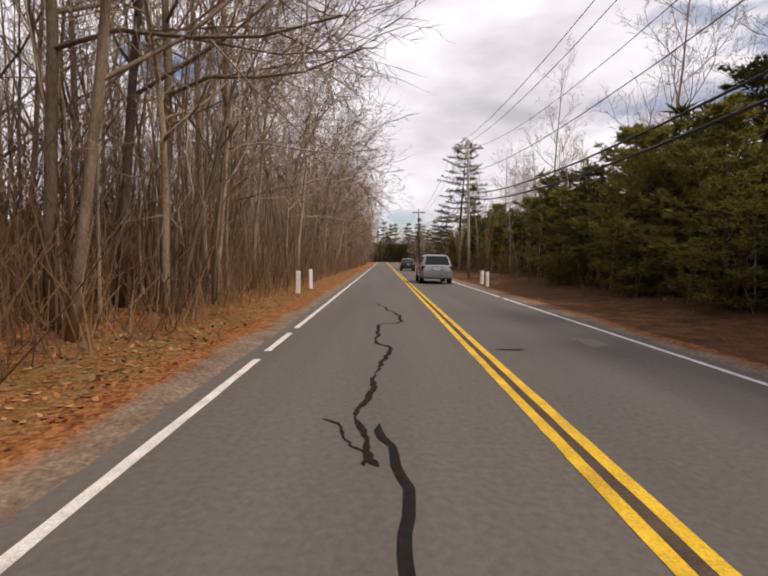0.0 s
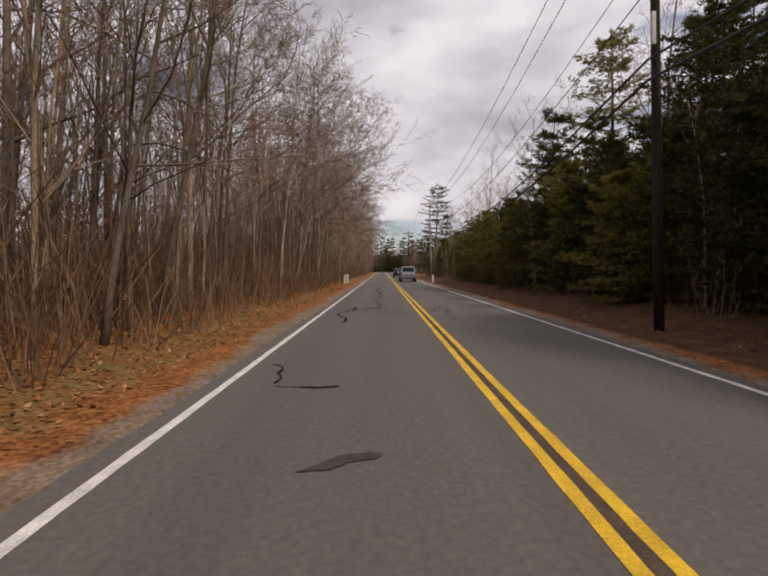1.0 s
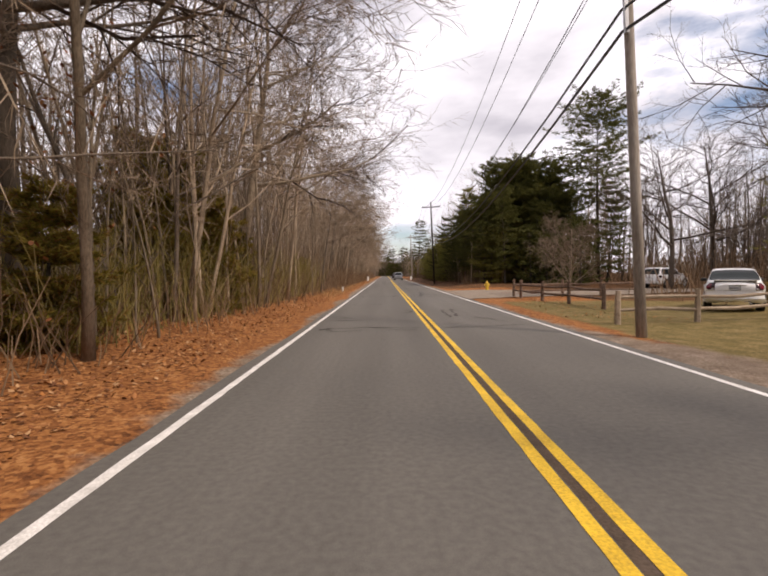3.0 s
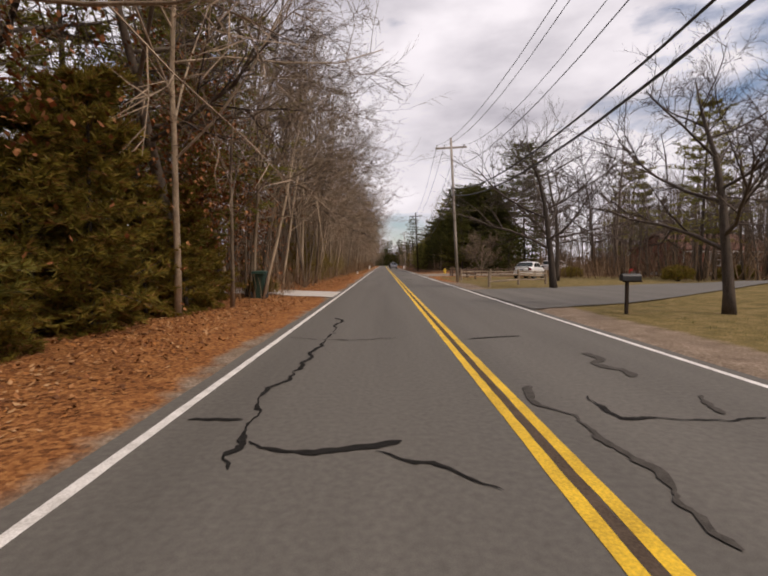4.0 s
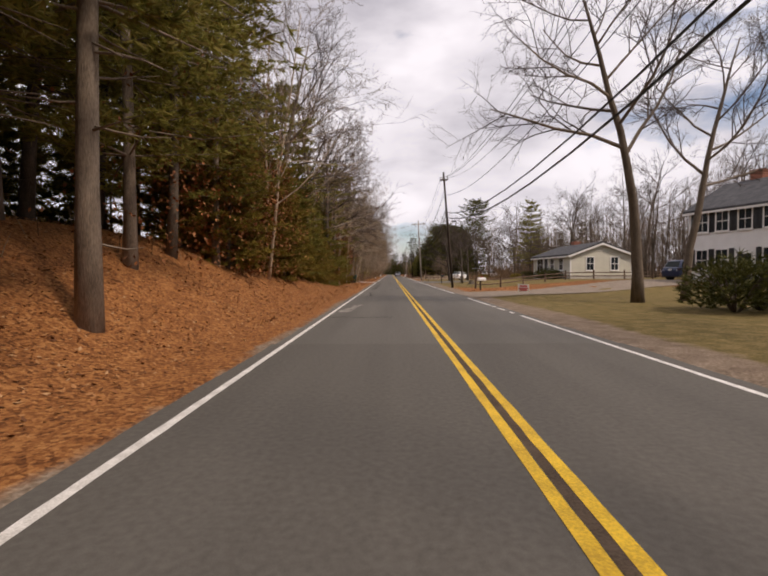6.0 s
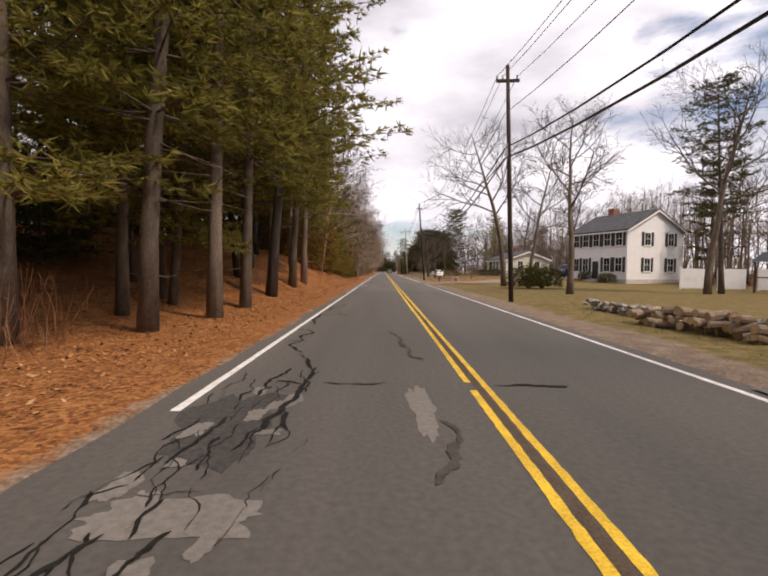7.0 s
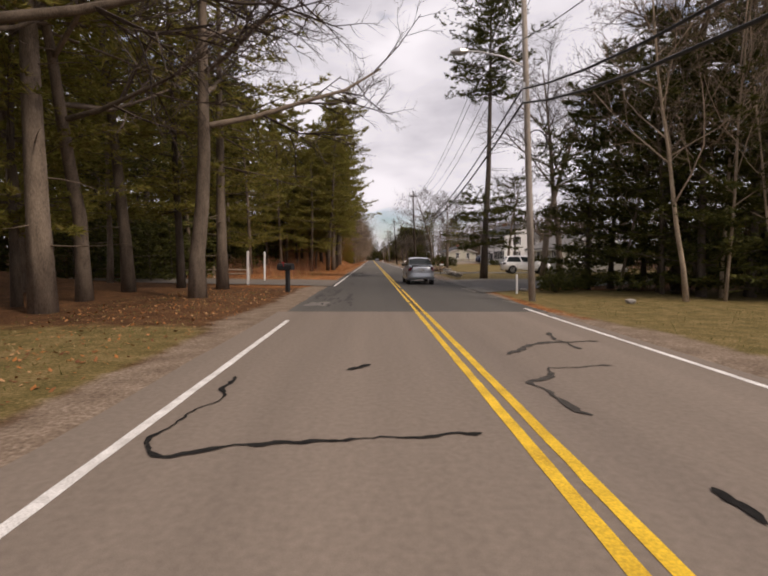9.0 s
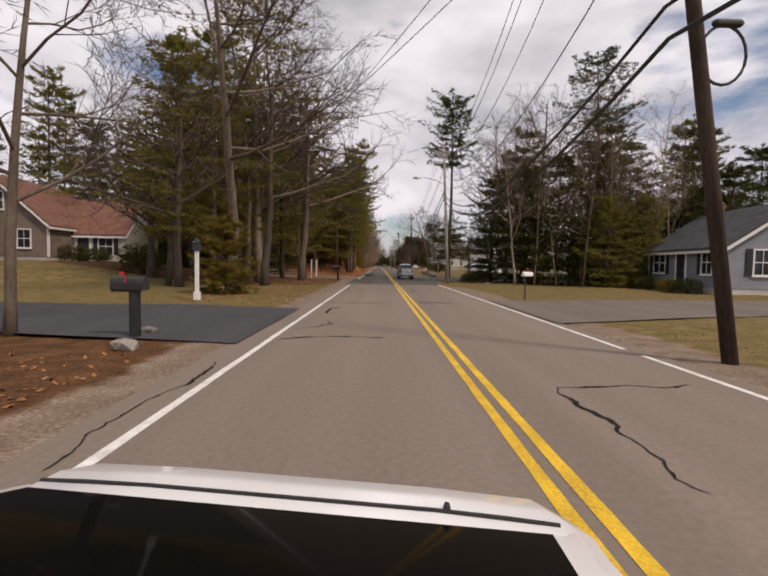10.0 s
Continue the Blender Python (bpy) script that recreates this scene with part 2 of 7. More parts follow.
def lift(x, y):
    """Height of the ground."""
    z = -0.05 * (1 - step(3.25, 3.8, abs(x)))
    if x < -3.6:
        z += 2.7 * bell(-131, -117, 22, y) * step(4.2, 10.5, -x) * (1 - step(32, 60, -x))
        z += 0.5 * bell(-158, -90, 14, y) * step(7, 22, -x)
        z += 1.4 * bell(-152, -138, 10, y) * step(7.5, 19, -x)
        z += 0.25 * step(4, 8, -x) * bell(-60, 60, 20, y)
        z += 1.25 * bell(-199, -187, 8, y) * step(12, 23, -x)
    else:
        z += 0.65 * bell(-104, -80, 14, y) * step(7, 18, x)
        z += 0.35 * step(4.5, 9, x) * bell(-25, 60, 12, y)
    if abs(x) > 4.2:
        k = step(4.2, 7, abs(x))
        z += 0.10 * k * noise.noise(Vector((x * 0.22, y * 0.22, 3.1))) + 0.04 * k * noise.noise(Vector((x * 0.9, y * 0.9, 8.1)))
    return z
# ---- ground, road, markings ----
def lawn_mask(x, y):
    if x > 0:
        g = bell(-101, -52, 2.5, y) * step(3.9, 4.7, x) + bell(-176, -112, 2.0, y) * step(3.8, 4.5, x)
        g += bell(-240, -188, 2.0, y) * step(3.5, 4.2, x) 
    else:
        g = bell(-216, -199, 2, y) * step(3.9, 4.9, -x) + 0.5 * bell(-40, 60, 14, y) * step(3.9, 4.4, -x) * (1 - step(5.5, 7.5, -x)) + 0.25 * bell(-178, -160, 3, y) * step(5, 6.5, -x) * (1 - step(8.5, 11, -x))
    return min(g, 1.0) * (1 - step(33, 40, abs(x)))


def gravel_mask(x, y):
    a = abs(x)
    w = 0.9 * bell(-240, -200, 4, y) + 0.25 * bell(-36, 60, 8, y)
    if x > 0:
        w += 1.1 * bell(-176, -66, 5, y)
    else:
        w += 1.0 * bell(-197, -185.5, 3, y)
    return 1 - step(3.3 + w * 0.8, 3.85 + w, a + 0.35 * noise.noise(Vector((x * 0.3, y * 0.25, 0.0))))


def ground_material():
    m = bpy.data.materials.new("ground")
    m.use_nodes = True
    n, l = m.node_tree.nodes, m.node_tree.links
    bsdf = n["Principled BSDF"]
    bsdf.inputs["Roughness"].default_value = 0.95
    bsdf.inputs["Specular IOR Level"].default_value = 0.1
    co = n.new("ShaderNodeTexCoord")

    def noise_node(scale, detail=6):
        t = n.new("ShaderNodeTexNoise")
        t.inputs["Scale"].default_value, t.inputs["Detail"].default_value = scale, detail
        l.new(co.outputs["Object"], t.inputs["Vector"])
        return t.outputs[0]

    def ramp_node(src, stops):
        r = n.new("ShaderNodeValToRGB")
        e = r.color_ramp.elements
        while len(e) < len(stops):
            e.new(0.5)
        for i, (p, c) in enumerate(stops):
            e[i].position, e[i].color = p, (*c, 1)
        l.new(src, r.inputs[0])
        return r.outputs[0]

    def mix_node(fac, a, b):
        x = n.new("ShaderNodeMix")
        x.data_type = "RGBA"
        l.new(fac, x.inputs[0])
        l.new(a, x.inputs[6])
        l.new(b, x.inputs[7])
        return x.outputs[2]

    def mask_node(name, wobble):
        a = n.new("ShaderNodeAttribute")
        a.attribute_name = name
        add = n.new("ShaderNodeMath")
        add.operation = "ADD"
        l.new(a.outputs["Fac"], add.inputs[0])
        sub = n.new("ShaderNodeMath")
        sub.operation = "MULTIPLY_ADD"
        l.new(wobble, sub.inputs[0])
        sub.inputs[1].default_value, sub.inputs[2].default_value = 1.0, -0.5
        l.new(sub.outputs[0], add.inputs[1])
        r = n.new("ShaderNodeMapRange")
        r.inputs["From Min"].default_value, r.inputs["From Max"].default_value = 0.3, 0.7
        l.new(add.outputs[0], r.inputs[0])
        return r.outputs[0]

    big, mid, small = noise_node(0.35), noise_node(2.2), noise_node(22)
    blend = n.new("ShaderNodeMix")
    blend.inputs[0].default_value = 0.6
    l.new(mid, blend.inputs[2])
    l.new(small, blend.inputs[3])
    grain = blend.outputs[0]
    leaf = n.new("ShaderNodeTexVoronoi")
    leaf.inputs["Scale"].default_value = 20
    l.new(co.outputs["Object"], leaf.inputs["Vector"])
    leaf_tone = n.new("ShaderNodeSeparateColor")
    l.new(leaf.outputs["Color"], leaf_tone.inputs[0])
    leafy = n.new("ShaderNodeMix")
    leafy.inputs[0].default_value = 0.3
    l.new(grain, leafy.inputs[2])
    l.new(leaf_tone.outputs[0], leafy.inputs[3])
    litter = ramp_node(leafy.outputs[0], [(0.27, (0.06, 0.025, 0.012)), (0.42, (0.185, 0.072, 0.026)), (0.55, (0.29, 0.122, 0.042)), (0.66, (0.37, 0.17, 0.062)), (0.78, (0.44, 0.24, 0.105))])
    duff_shade = ramp_node(grain, [(0.33, (0.04, 0.02, 0.01)), (0.5, (0.1, 0.05, 0.023)), (0.66, (0.2, 0.105, 0.05))])
    grass = ramp_node(grain, [(0.33, (0.065, 0.06, 0.02)), (0.48, (0.142, 0.108, 0.04)), (0.58, (0.205, 0.148, 0.066)), (0.68, (0.32, 0.23, 0.115))])
    sand = ramp_node(grain, [(0.33, (0.12, 0.085, 0.06)), (0.5, (0.2, 0.15, 0.11)), (0.66, (0.33, 0.26, 0.2))])
    c = mix_node(mask_node("duff_shade", big), litter, duff_shade)
    c = mix_node(mask_node("lawn", mid), c, grass)
    c = mix_node(mask_node("gravel", mid), c, sand)
    l.new(c, bsdf.inputs["Base Color"])
    bp = n.new("ShaderNodeBump")
    bp.inputs["Strength"].default_value, bp.inputs["Distance"].default_value = 0.7, 0.05
    l.new(small, bp.inputs["Height"])
    l.new(bp.outputs[0], bsdf.inputs["Normal"])
    return m


GROUND = ground_material()
xs = sorted({s * a for s in (-1, 1) for a in [0, 2, 3.1, 3.3, 3.6, 3.9, 4.2, 4.6, 5, 5.5, 6, 6.6, 7.3, 8, 9, 10, 11.5, 13, 15, 17, 20, 23, 27, 32, 40, 50, 70, 110, 200, 500, 1500]})
ys = [-1500, -600, -380] + [-300 + 1.6 * i for i in range(226)] + [65 + 5 * i for i in range(40)] + [300, 420, 700, 1500, 3000]
gv = [(x, y, lift(x, y)) for y in ys for x in xs]
gf = [(j * len(xs) + i, j * len(xs) + i + 1, (j + 1) * len(xs) + i + 1, (j + 1) * len(xs) + i) for j in range(len(ys) - 1) for i in range(len(xs) - 1)]
gm = bpy.data.meshes.new("ground")
gm.from_pydata(gv, [], gf)
gm.materials.append(GROUND)
# dark leaf mould; its right-verge term paints in the evergreens' shade
for key, fn in (("lawn", lawn_mask), ("gravel", gravel_mask),
                ("duff_shade", lambda x, y: (step(7, 13, abs(x)) + (1.3 * step(3.7, 4.5, x) * bell(-28, 70, 6, y)) + (0.8 * bell(-240, -187, 4, y) if x < 0 else 0)) * (1 - 0.55 * bell(-170, -100, 15, y) * (1 - step(24, 34, abs(x)))))):
    at = gm.attributes.new(key, "FLOAT", "POINT")
    at.data.foreach_set("value", [fn(x, y) for x, y, z in gv])
smooth(gm)
ground = tagged(new("ground", gm), "leaf-strewn roadside ground with sandy verges and dry lawns", "ground", kind="structure")


def asphalt(name, dark, light):
    """Worn tarmac: aggregate grain, long wheel-track streaks and blotches."""
    m = node_material(name, dark, light, 17.0, 0.9, 0.06, fine=9, detail=9)
    m.node_tree.nodes["Principled BSDF"].inputs["Specular IOR Level"].default_value = 0.3
    n, l = m.node_tree.nodes, m.node_tree.links
    bsdf = n["Principled BSDF"]
    src = bsdf.inputs["Base Color"].links[0].from_socket
    co = n["Texture Coordinate"]
    mp = n.new("ShaderNodeMapping")
    mp.inputs["Scale"].default_value = (1.1, 0.05, 1)
    t = n.new("ShaderNodeTexNoise")
    t.inputs["Scale"].default_value, t.inputs["Detail"].default_value = 1.0, 5
    l.new(co.outputs["Object"], mp.inputs["Vector"])
    l.new(mp.outputs[0], t.inputs["Vector"])
    r = n.new("ShaderNodeMapRange")
    r.inputs["From Min"].default_value, r.inputs["From Max"].default_value = 0.3, 0.7
    r.inputs["To Min"].default_value, r.inputs["To Max"].default_value = 0.88, 1.12
    l.new(t.outputs[0], r.inputs[0])
    x = n.new("ShaderNodeMix")
    x.data_type, x.blend_type = "RGBA", "MULTIPLY"
    x.inputs[0].default_value = 1.0
    l.new(src, x.inputs[6])
    l.new(r.outputs[0], x.inputs[7])
    l.new(x.outputs[2], bsdf.inputs["Base Color"])
    return m


ASPHALT_OLD = asphalt("asphalt_old", (0.094, 0.087, 0.078), (0.142, 0.132, 0.118))
ASPHALT_DARK = asphalt("asphalt_dark", (0.042, 0.037, 0.033), (0.083, 0.074, 0.066))
ASPHALT_LIGHT = asphalt("asphalt_light", (0.165, 0.133, 0.107), (0.225, 0.183, 0.148))
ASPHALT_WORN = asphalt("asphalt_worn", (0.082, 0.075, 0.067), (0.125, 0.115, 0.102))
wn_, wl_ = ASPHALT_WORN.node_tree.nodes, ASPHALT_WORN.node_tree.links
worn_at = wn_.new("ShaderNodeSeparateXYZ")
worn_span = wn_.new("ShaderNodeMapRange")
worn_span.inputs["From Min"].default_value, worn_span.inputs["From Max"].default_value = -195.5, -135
worn_mix = wn_.new("ShaderNodeValToRGB")  # the surface is darker in the middle of the stretch
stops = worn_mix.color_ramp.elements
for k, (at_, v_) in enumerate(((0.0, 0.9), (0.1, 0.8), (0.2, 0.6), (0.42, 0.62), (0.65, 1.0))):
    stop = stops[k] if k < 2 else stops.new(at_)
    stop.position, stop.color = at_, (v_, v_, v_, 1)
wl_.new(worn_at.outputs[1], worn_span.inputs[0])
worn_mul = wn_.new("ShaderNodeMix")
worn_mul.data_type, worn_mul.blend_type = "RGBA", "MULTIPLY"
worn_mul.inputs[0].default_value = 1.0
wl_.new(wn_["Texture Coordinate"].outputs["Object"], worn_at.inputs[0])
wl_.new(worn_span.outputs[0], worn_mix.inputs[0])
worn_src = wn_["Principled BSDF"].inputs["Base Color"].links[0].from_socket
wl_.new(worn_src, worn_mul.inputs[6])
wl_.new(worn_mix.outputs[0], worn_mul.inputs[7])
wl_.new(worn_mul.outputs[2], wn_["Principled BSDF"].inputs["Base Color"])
DRIVE_DARK = asphalt("drive_dark", (0.035, 0.035, 0.038), (0.075, 0.073, 0.075))
DRIVE_GREY = asphalt("drive_grey", (0.11, 0.092, 0.075), (0.17, 0.145, 0.12))
DRIVE_DIRT = node_material("drive_dirt", (0.15, 0.118, 0.09), (0.29, 0.235, 0.185), 2.0, 0.95, 0.4, fine=20)


def slab(name, y0, y1, left, right, material, label, z=0.0, wob=0.06):
    """A stretch of road surface with slightly ragged edges and a skirt."""
    b = Build()
    n = max(2, int((y1 - y0) / 0.8))
    for i in range(n + 1):
        y = y0 + (y1 - y0) * i / n
        a = left + wob * noise.noise(Vector((y * 0.7, 1.3, left)))
        c = right + wob * noise.noise(Vector((y * 0.7, 7.7, right)))
        b.v += [Vector((a - 0.05, y, z - 0.12)), Vector((a, y, z)), Vector((c, y, z)), Vector((c + 0.05, y, z - 0.12))]
    for i in range(n):
        for k in range(3):
            o = 4 * i + k
            b.f.append((o, o + 1, o + 5, o + 4))
    b.f += [(0, 3, 2, 1), (4 * n, 4 * n + 1, 4 * n + 2, 4 * n + 3)]
    ob = new(name, fix_normals(b.mesh(name, material)))
    return tagged(ob, label, "road", kind="structure")


SEAM = -195.5
BEND = 150
road = slab("road", -135, 190, -3.42, 3.36, ASPHALT_OLD, "worn grey asphalt road with dark crack seals")
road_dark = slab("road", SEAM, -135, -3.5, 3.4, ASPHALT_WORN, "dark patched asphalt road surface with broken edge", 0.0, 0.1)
road_light = slab("road", -330, SEAM, -3.75, 3.4, ASPHALT_LIGHT, "pale newer asphalt road surface with a few crack seals")


def stripe(name, x, width, spans, material, label, z=0.004, gaps=0.0, nibble=0.008):
    """A painted line in stretches of about five metres, with nibbled edges."""
    b = Build()
    rng = random.Random(int(x * 1000) + 17)
    for y0, y1 in spans:
        y, prev = y0, None
        while y < y1:
            a = x - width / 2 + rng.uniform(-nibble, nibble) * rng.random()
            c = x + width / 2 + rng.uniform(-nibble, nibble) * rng.random()
            if gaps and rng.random() < gaps:
                prev = None
                y += 0.28
                continue
            base = len(b.v)
            b.v += [Vector((a, y, z)), Vector((c, y, z))]
            if prev is not None:
                b.f.append((prev, prev + 1, base + 1, base))
            prev = base
            y += (0.28 if nibble < 0.01 else 0.09) if y < 40 else 4
    ob = new(name, b.mesh(name, material))
    return tagged(ob, label, "road marking", kind="structure")


stripe("centre_line", -0.1, 0.105, [(-300, SEAM), (-150, 189)], LINE_YELLOW, "yellow painted centre line, slightly worn")
stripe("centre_line", 0.1, 0.105, [(-300, SEAM), (-150, 189)], LINE_YELLOW, "yellow painted centre line, slightly worn")
stripe("centre_joint", 0.0, 0.085, [(SEAM, 189)], JOINT_DIRT, "strip of brown road dirt between the painted lines", z=0.0025)
stripe("centre_line", -0.09, 0.082, [(SEAM, -150)], LINE_YELLOW, "yellow painted centre line with crumbled edges", gaps=0.002, nibble=0.0101)
stripe("centre_line", 0.095, 0.075, [(SEAM, -186.6), (-185.6, -150)], LINE_YELLOW, "yellow painted centre line with crumbled edges", gaps=0.003, nibble=0.0101)
stripe("edge_line", -3.18, 0.1, [(-300, -197), (-184.5, -174), (-173.6, -169.4), (-168.2, -165), (-164, -163), (-161, 189)], LINE_WHITE, "white painted edge line, worn and broken in places", gaps=0.004)
stripe("edge_line", 3.08, 0.1, [(-300, -194.5), (-176, -129.2), (-128.4, -127.8), (-127.2, -126.0), (-125.7, -125.1), (-124.7, -119), (-113.5, 189)], LINE_WHITE, "white painted edge line, partly worn", gaps=0.004)


FADED = {77, 82, 7, 8, 12, 13, 14, 15, 28, 29, 30, 35, 36, 38, 42, 43, 44, 45, 46, 47, 55, 59, 60, 61, 66}


def crack(pts, width, seed, parent, z=0.0062):
    """A poured tar seal that wanders between a few bends."""
    rng = random.Random(seed)
    z += 0.0003 * (seed % 23)
    faded = seed in FADED and len(pts) > 1 and width > 0.05
    width *= 1.7 if faded else 1.2
    line = [Vector((*p, z)) for p in pts]
    for k in range(5):
        out = [line[0]]
        for a, b in zip(line, line[1:]):
            d = b - a
            if d.length > 0.08:
                m = (a + b) / 2 + Vector((-d.y, d.x, 0)) * rng.gauss(0, 0.075)
                out.append(m)
            out.append(b)
        line = out
    b = Build()
    last = len(line) - 1
    w = 0.5
    for i, p in enumerate(line):
        d = line[min(i + 1, last)] - line[max(i - 1, 0)]
        w = min(0.95, max(0.22, w + rng.gauss(0, 0.2)))
        s = Vector((-d.y, d.x, 0)).normalized() * width * 0.58 * w * (0.25 if i in (0, last) else 1)
        b.v += [p - s, p + s]
        if i:
            b.f.append((2 * i - 2, 2 * i - 1, 2 * i + 1, 2 * i))
    ob = new("crack_seal", b.mesh("crack_seal", TAR_WORN if faded else TAR))
    ob.parent = parent
    return ob


crack([(-1.7, 14.2), (-1.6, 8.0), (-1.5, 6.1), (-1.7, 4.2), (-1.6, 3.5), (-1.5, 3.0)], 0.055, 1, road)
crack([(-2.0, 3.9), (-1.8, 3.6), (-1.6, 3.2), (-1.6, 3.0)], 0.055, 2, road)
crack([(0.3, 7.1), (0.8, 7.2)], 0.075, 3, road)
crack([(-1.5, 3.8), (-1.5, -1.2), (-1.6, -4.2), (-1.4, -5.9), (-1.4, -8.4)], 0.055, 4, road)
crack([(-2.2, -7.8), (-2.2, -8.7), (-2.3, -9.2), (-2.2, -9.4)], 0.055, 5, road)
crack([(-3.1, -9.2), (-2.6, -9.2), (-2.3, -9.1), (-2.2, -8.8), (-1.8, -8.6), (-1.4, -8.4), (-1.0, -8.4)], 0.075, 6, road)
crack([(1.1, -7.4), (0.5, -8.5), (0.5, -9.0), (0.5, -9.4), (0.3, -9.6)], 0.055, 7, road)
crack([(0.5, -9.0), (0.9, -9.0), (0.8, -9.5), (0.8, -10.2)], 0.055, 8, road)
crack([(-2.9, -18.1), (-2.8, -18.1), (-2.6, -19.2)], 0.075, 9, road)
crack([(-2.6, -19.3), (-1.8, -19.3)], 0.055, 10, road)
crack([(-2.3, -8.9), (-2.3, -12.9)], 0.055, 11, road)
crack([(-1.9, -21.6), (-1.6, -21.4), (-1.3, -21.3)], 0.075, 12, road)
crack([(-1.1, -32.5), (-1.2, -33.0), (-1.1, -33.3), (-0.9, -33.3), (-0.6, -32.7), (-0.4, -32.3)], 0.055, 13, road)
crack([(-0.9, -33.3), (-1.0, -33.7)], 0.055, 14, road)
crack([(0.7, -28.4), (0.7, -30.1), (1.0, -30.8)], 0.075, 15, road)
crack([(0.5, -31.9), (1.5, -31.7)], 0.055, 16, road)
crack([(0.2, -34.2), (0.9, -33.9), (1.7, -33.5)], 0.055, 17, road)
crack([(-3.0, -44.9), (-2.4, -44.8), (-1.8, -44.8), (-1.1, -44.8), (-0.8, -45.0), (-0.4, -45.0)], 0.075, 18, road)
crack([(-2.7, -44.9), (-2.5, -45.6)], 0.055, 19, road)
crack([(-0.7, -45.0), (-0.9, -46.0)], 0.055, 20, road)
crack([(1.1, -39.5), (1.0, -43.0), (1.0, -44.4), (1.0, -45.0), (1.7, -45.3)], 0.075, 21, road)
crack([(0.4, -42.9), (1.2, -43.0), (2.9, -42.6)], 0.055, 22, road)
crack([(1.1, -43.4), (0.8, -43.9), (0.3, -44.0)], 0.055, 23, road)
crack([(1.0, -45.0), (0.6, -45.5), (0.3, -46.2)], 0.075, 24, road)
crack([(2.2, -43.2), (2.0, -44.3), (2.6, -44.6)], 0.055, 25, road)
crack([(0.9, -44.6), (0.4, -44.8), (0.3, -45.1), (0.7, -45.0)], 0.055, 26, road)
crack([(-2.7, -52.5), (-1.4, -52.6)], 0.075, 27, road)
crack([(-0.6, -55.9), (-0.3, -56.1), (-0.3, -56.6), (-0.5, -57.0)], 0.055, 28, road)
# the next two stand for faint tyre marks in the right lane
crack([(1.0, -55.7), (0.9, -57.2), (0.9, -58.0), (0.8, -58.7)], 0.055, 29, road)
crack([(1.3, -55.4), (1.2, -57.3), (1.1, -58.3)], 0.075, 30, road)
crack([(-2.5, -85.8), (-2.4, -90.4), (-2.4, -91.9), (-2.5, -93.0), (-2.4, -93.8), (-2.3, -94.5)], 0.055, 31, road)
crack([(-3.0, -93.5), (-2.5, -93.5)], 0.055, 32, road)
crack([(-2.3, -94.0), (-1.9, -94.2), (-1.3, -94.1), (-1.1, -94.0)], 0.075, 33, road)
crack([(-1.3, -94.2), (-0.9, -94.4), (-0.5, -94.8)], 0.055, 34, road)
crack([(0.4, -92.4), (0.5, -93.8), (0.6, -94.5), (0.5, -95.1), (0.5, -95.4)], 0.055, 35, road)
crack([(1.9, -90.5), (1.8, -92.0)], 0.075, 36, road)
crack([(0.9, -92.8), (0.9, -93.5), (2.2, -93.5)], 0.055, 37, road)
crack([(2.1, -92.8), (1.9, -93.4)], 0.055, 38, road)
crack([(-2.4, -96.6), (-2.5, -100.9), (-2.6, -103.0), (-2.6, -104.1), (-2.6, -105.3), (-2.6, -106.0)], 0.075, 39, road)
crack([(-2.5, -105.4), (-1.8, -105.4)], 0.055, 40, road)
crack([(-2.4, -103.0), (-2.1, -104.3)], 0.055, 41, road)
crack([(-1.2, -104.7), (-1.0, -105.5), (-1.1, -106.1), (-1.4, -106.5)], 0.075, 42, road)
crack([(-1.0, -106.0), (-0.9, -106.6)], 0.055, 43, road)
crack([(-0.5, -103.1), (-0.5, -104.9), (-0.5, -105.9)], 0.055, 44, road)
crack([(0.4, -100.3), (2.1, -100.6), (2.7, -101.7)], 0.075, 45, road)
crack([(1.4, -104.8), (0.9, -105.5), (0.8, -105.9), (0.8, -106.4), (0.8, -107.0)], 0.055, 46, road)
crack([(0.2, -105.8), (0.7, -105.9), (1.2, -105.9)], 0.055, 47, road)
crack([(-2.4, -111.8), (-2.4, -114.7), (-2.3, -116.1), (-2.6, -116.9)], 0.075, 48, road)
crack([(-3.0, -116.2), (-1.8, -116.2)], 0.055, 49, road)
crack([(-3.1, -117.0), (-2.7, -117.0), (-2.5, -117.6), (-2.4, -118.1)], 0.055, 50, road)
crack([(-3.2, -129.6), (-2.5, -129.6), (-2.2, -129.8), (-1.7, -129.7), (-1.0, -129.7)], 0.075, 51, road)
crack([(-2.5, -158.0), (-2.1, -159.2), (-2.1, -160.3), (-2.2, -161.4), (-2.2, -161.9)], 0.055, 52, road_dark)
crack([(-1.9, -159.8), (-1.1, -159.8)], 0.055, 53, road_dark)
crack([(0.2, -159.9), (1.1, -159.9)], 0.075, 54, road_dark)
crack([(-0.6, -161.2), (-0.6, -161.9), (-0.8, -162.5)], 0.055, 55, road_dark)
crack([(-3.0, -181.4), (-2.4, -181.6), (-2.2, -182.4), (-2.3, -182.9)], 0.055, 56, road_dark)
crack([(-3.0, -181.0), (-2.4, -181.3)], 0.075, 57, road_dark)
crack([(-2.9, -202.2), (-2.8, -203.2), (-3.0, -204.0), (-2.9, -204.3), (-2.7, -204.4), (-2.1, -204.2), (-1.4, -204.1), (-0.4, -204.0)], 0.055, 58, road_light)
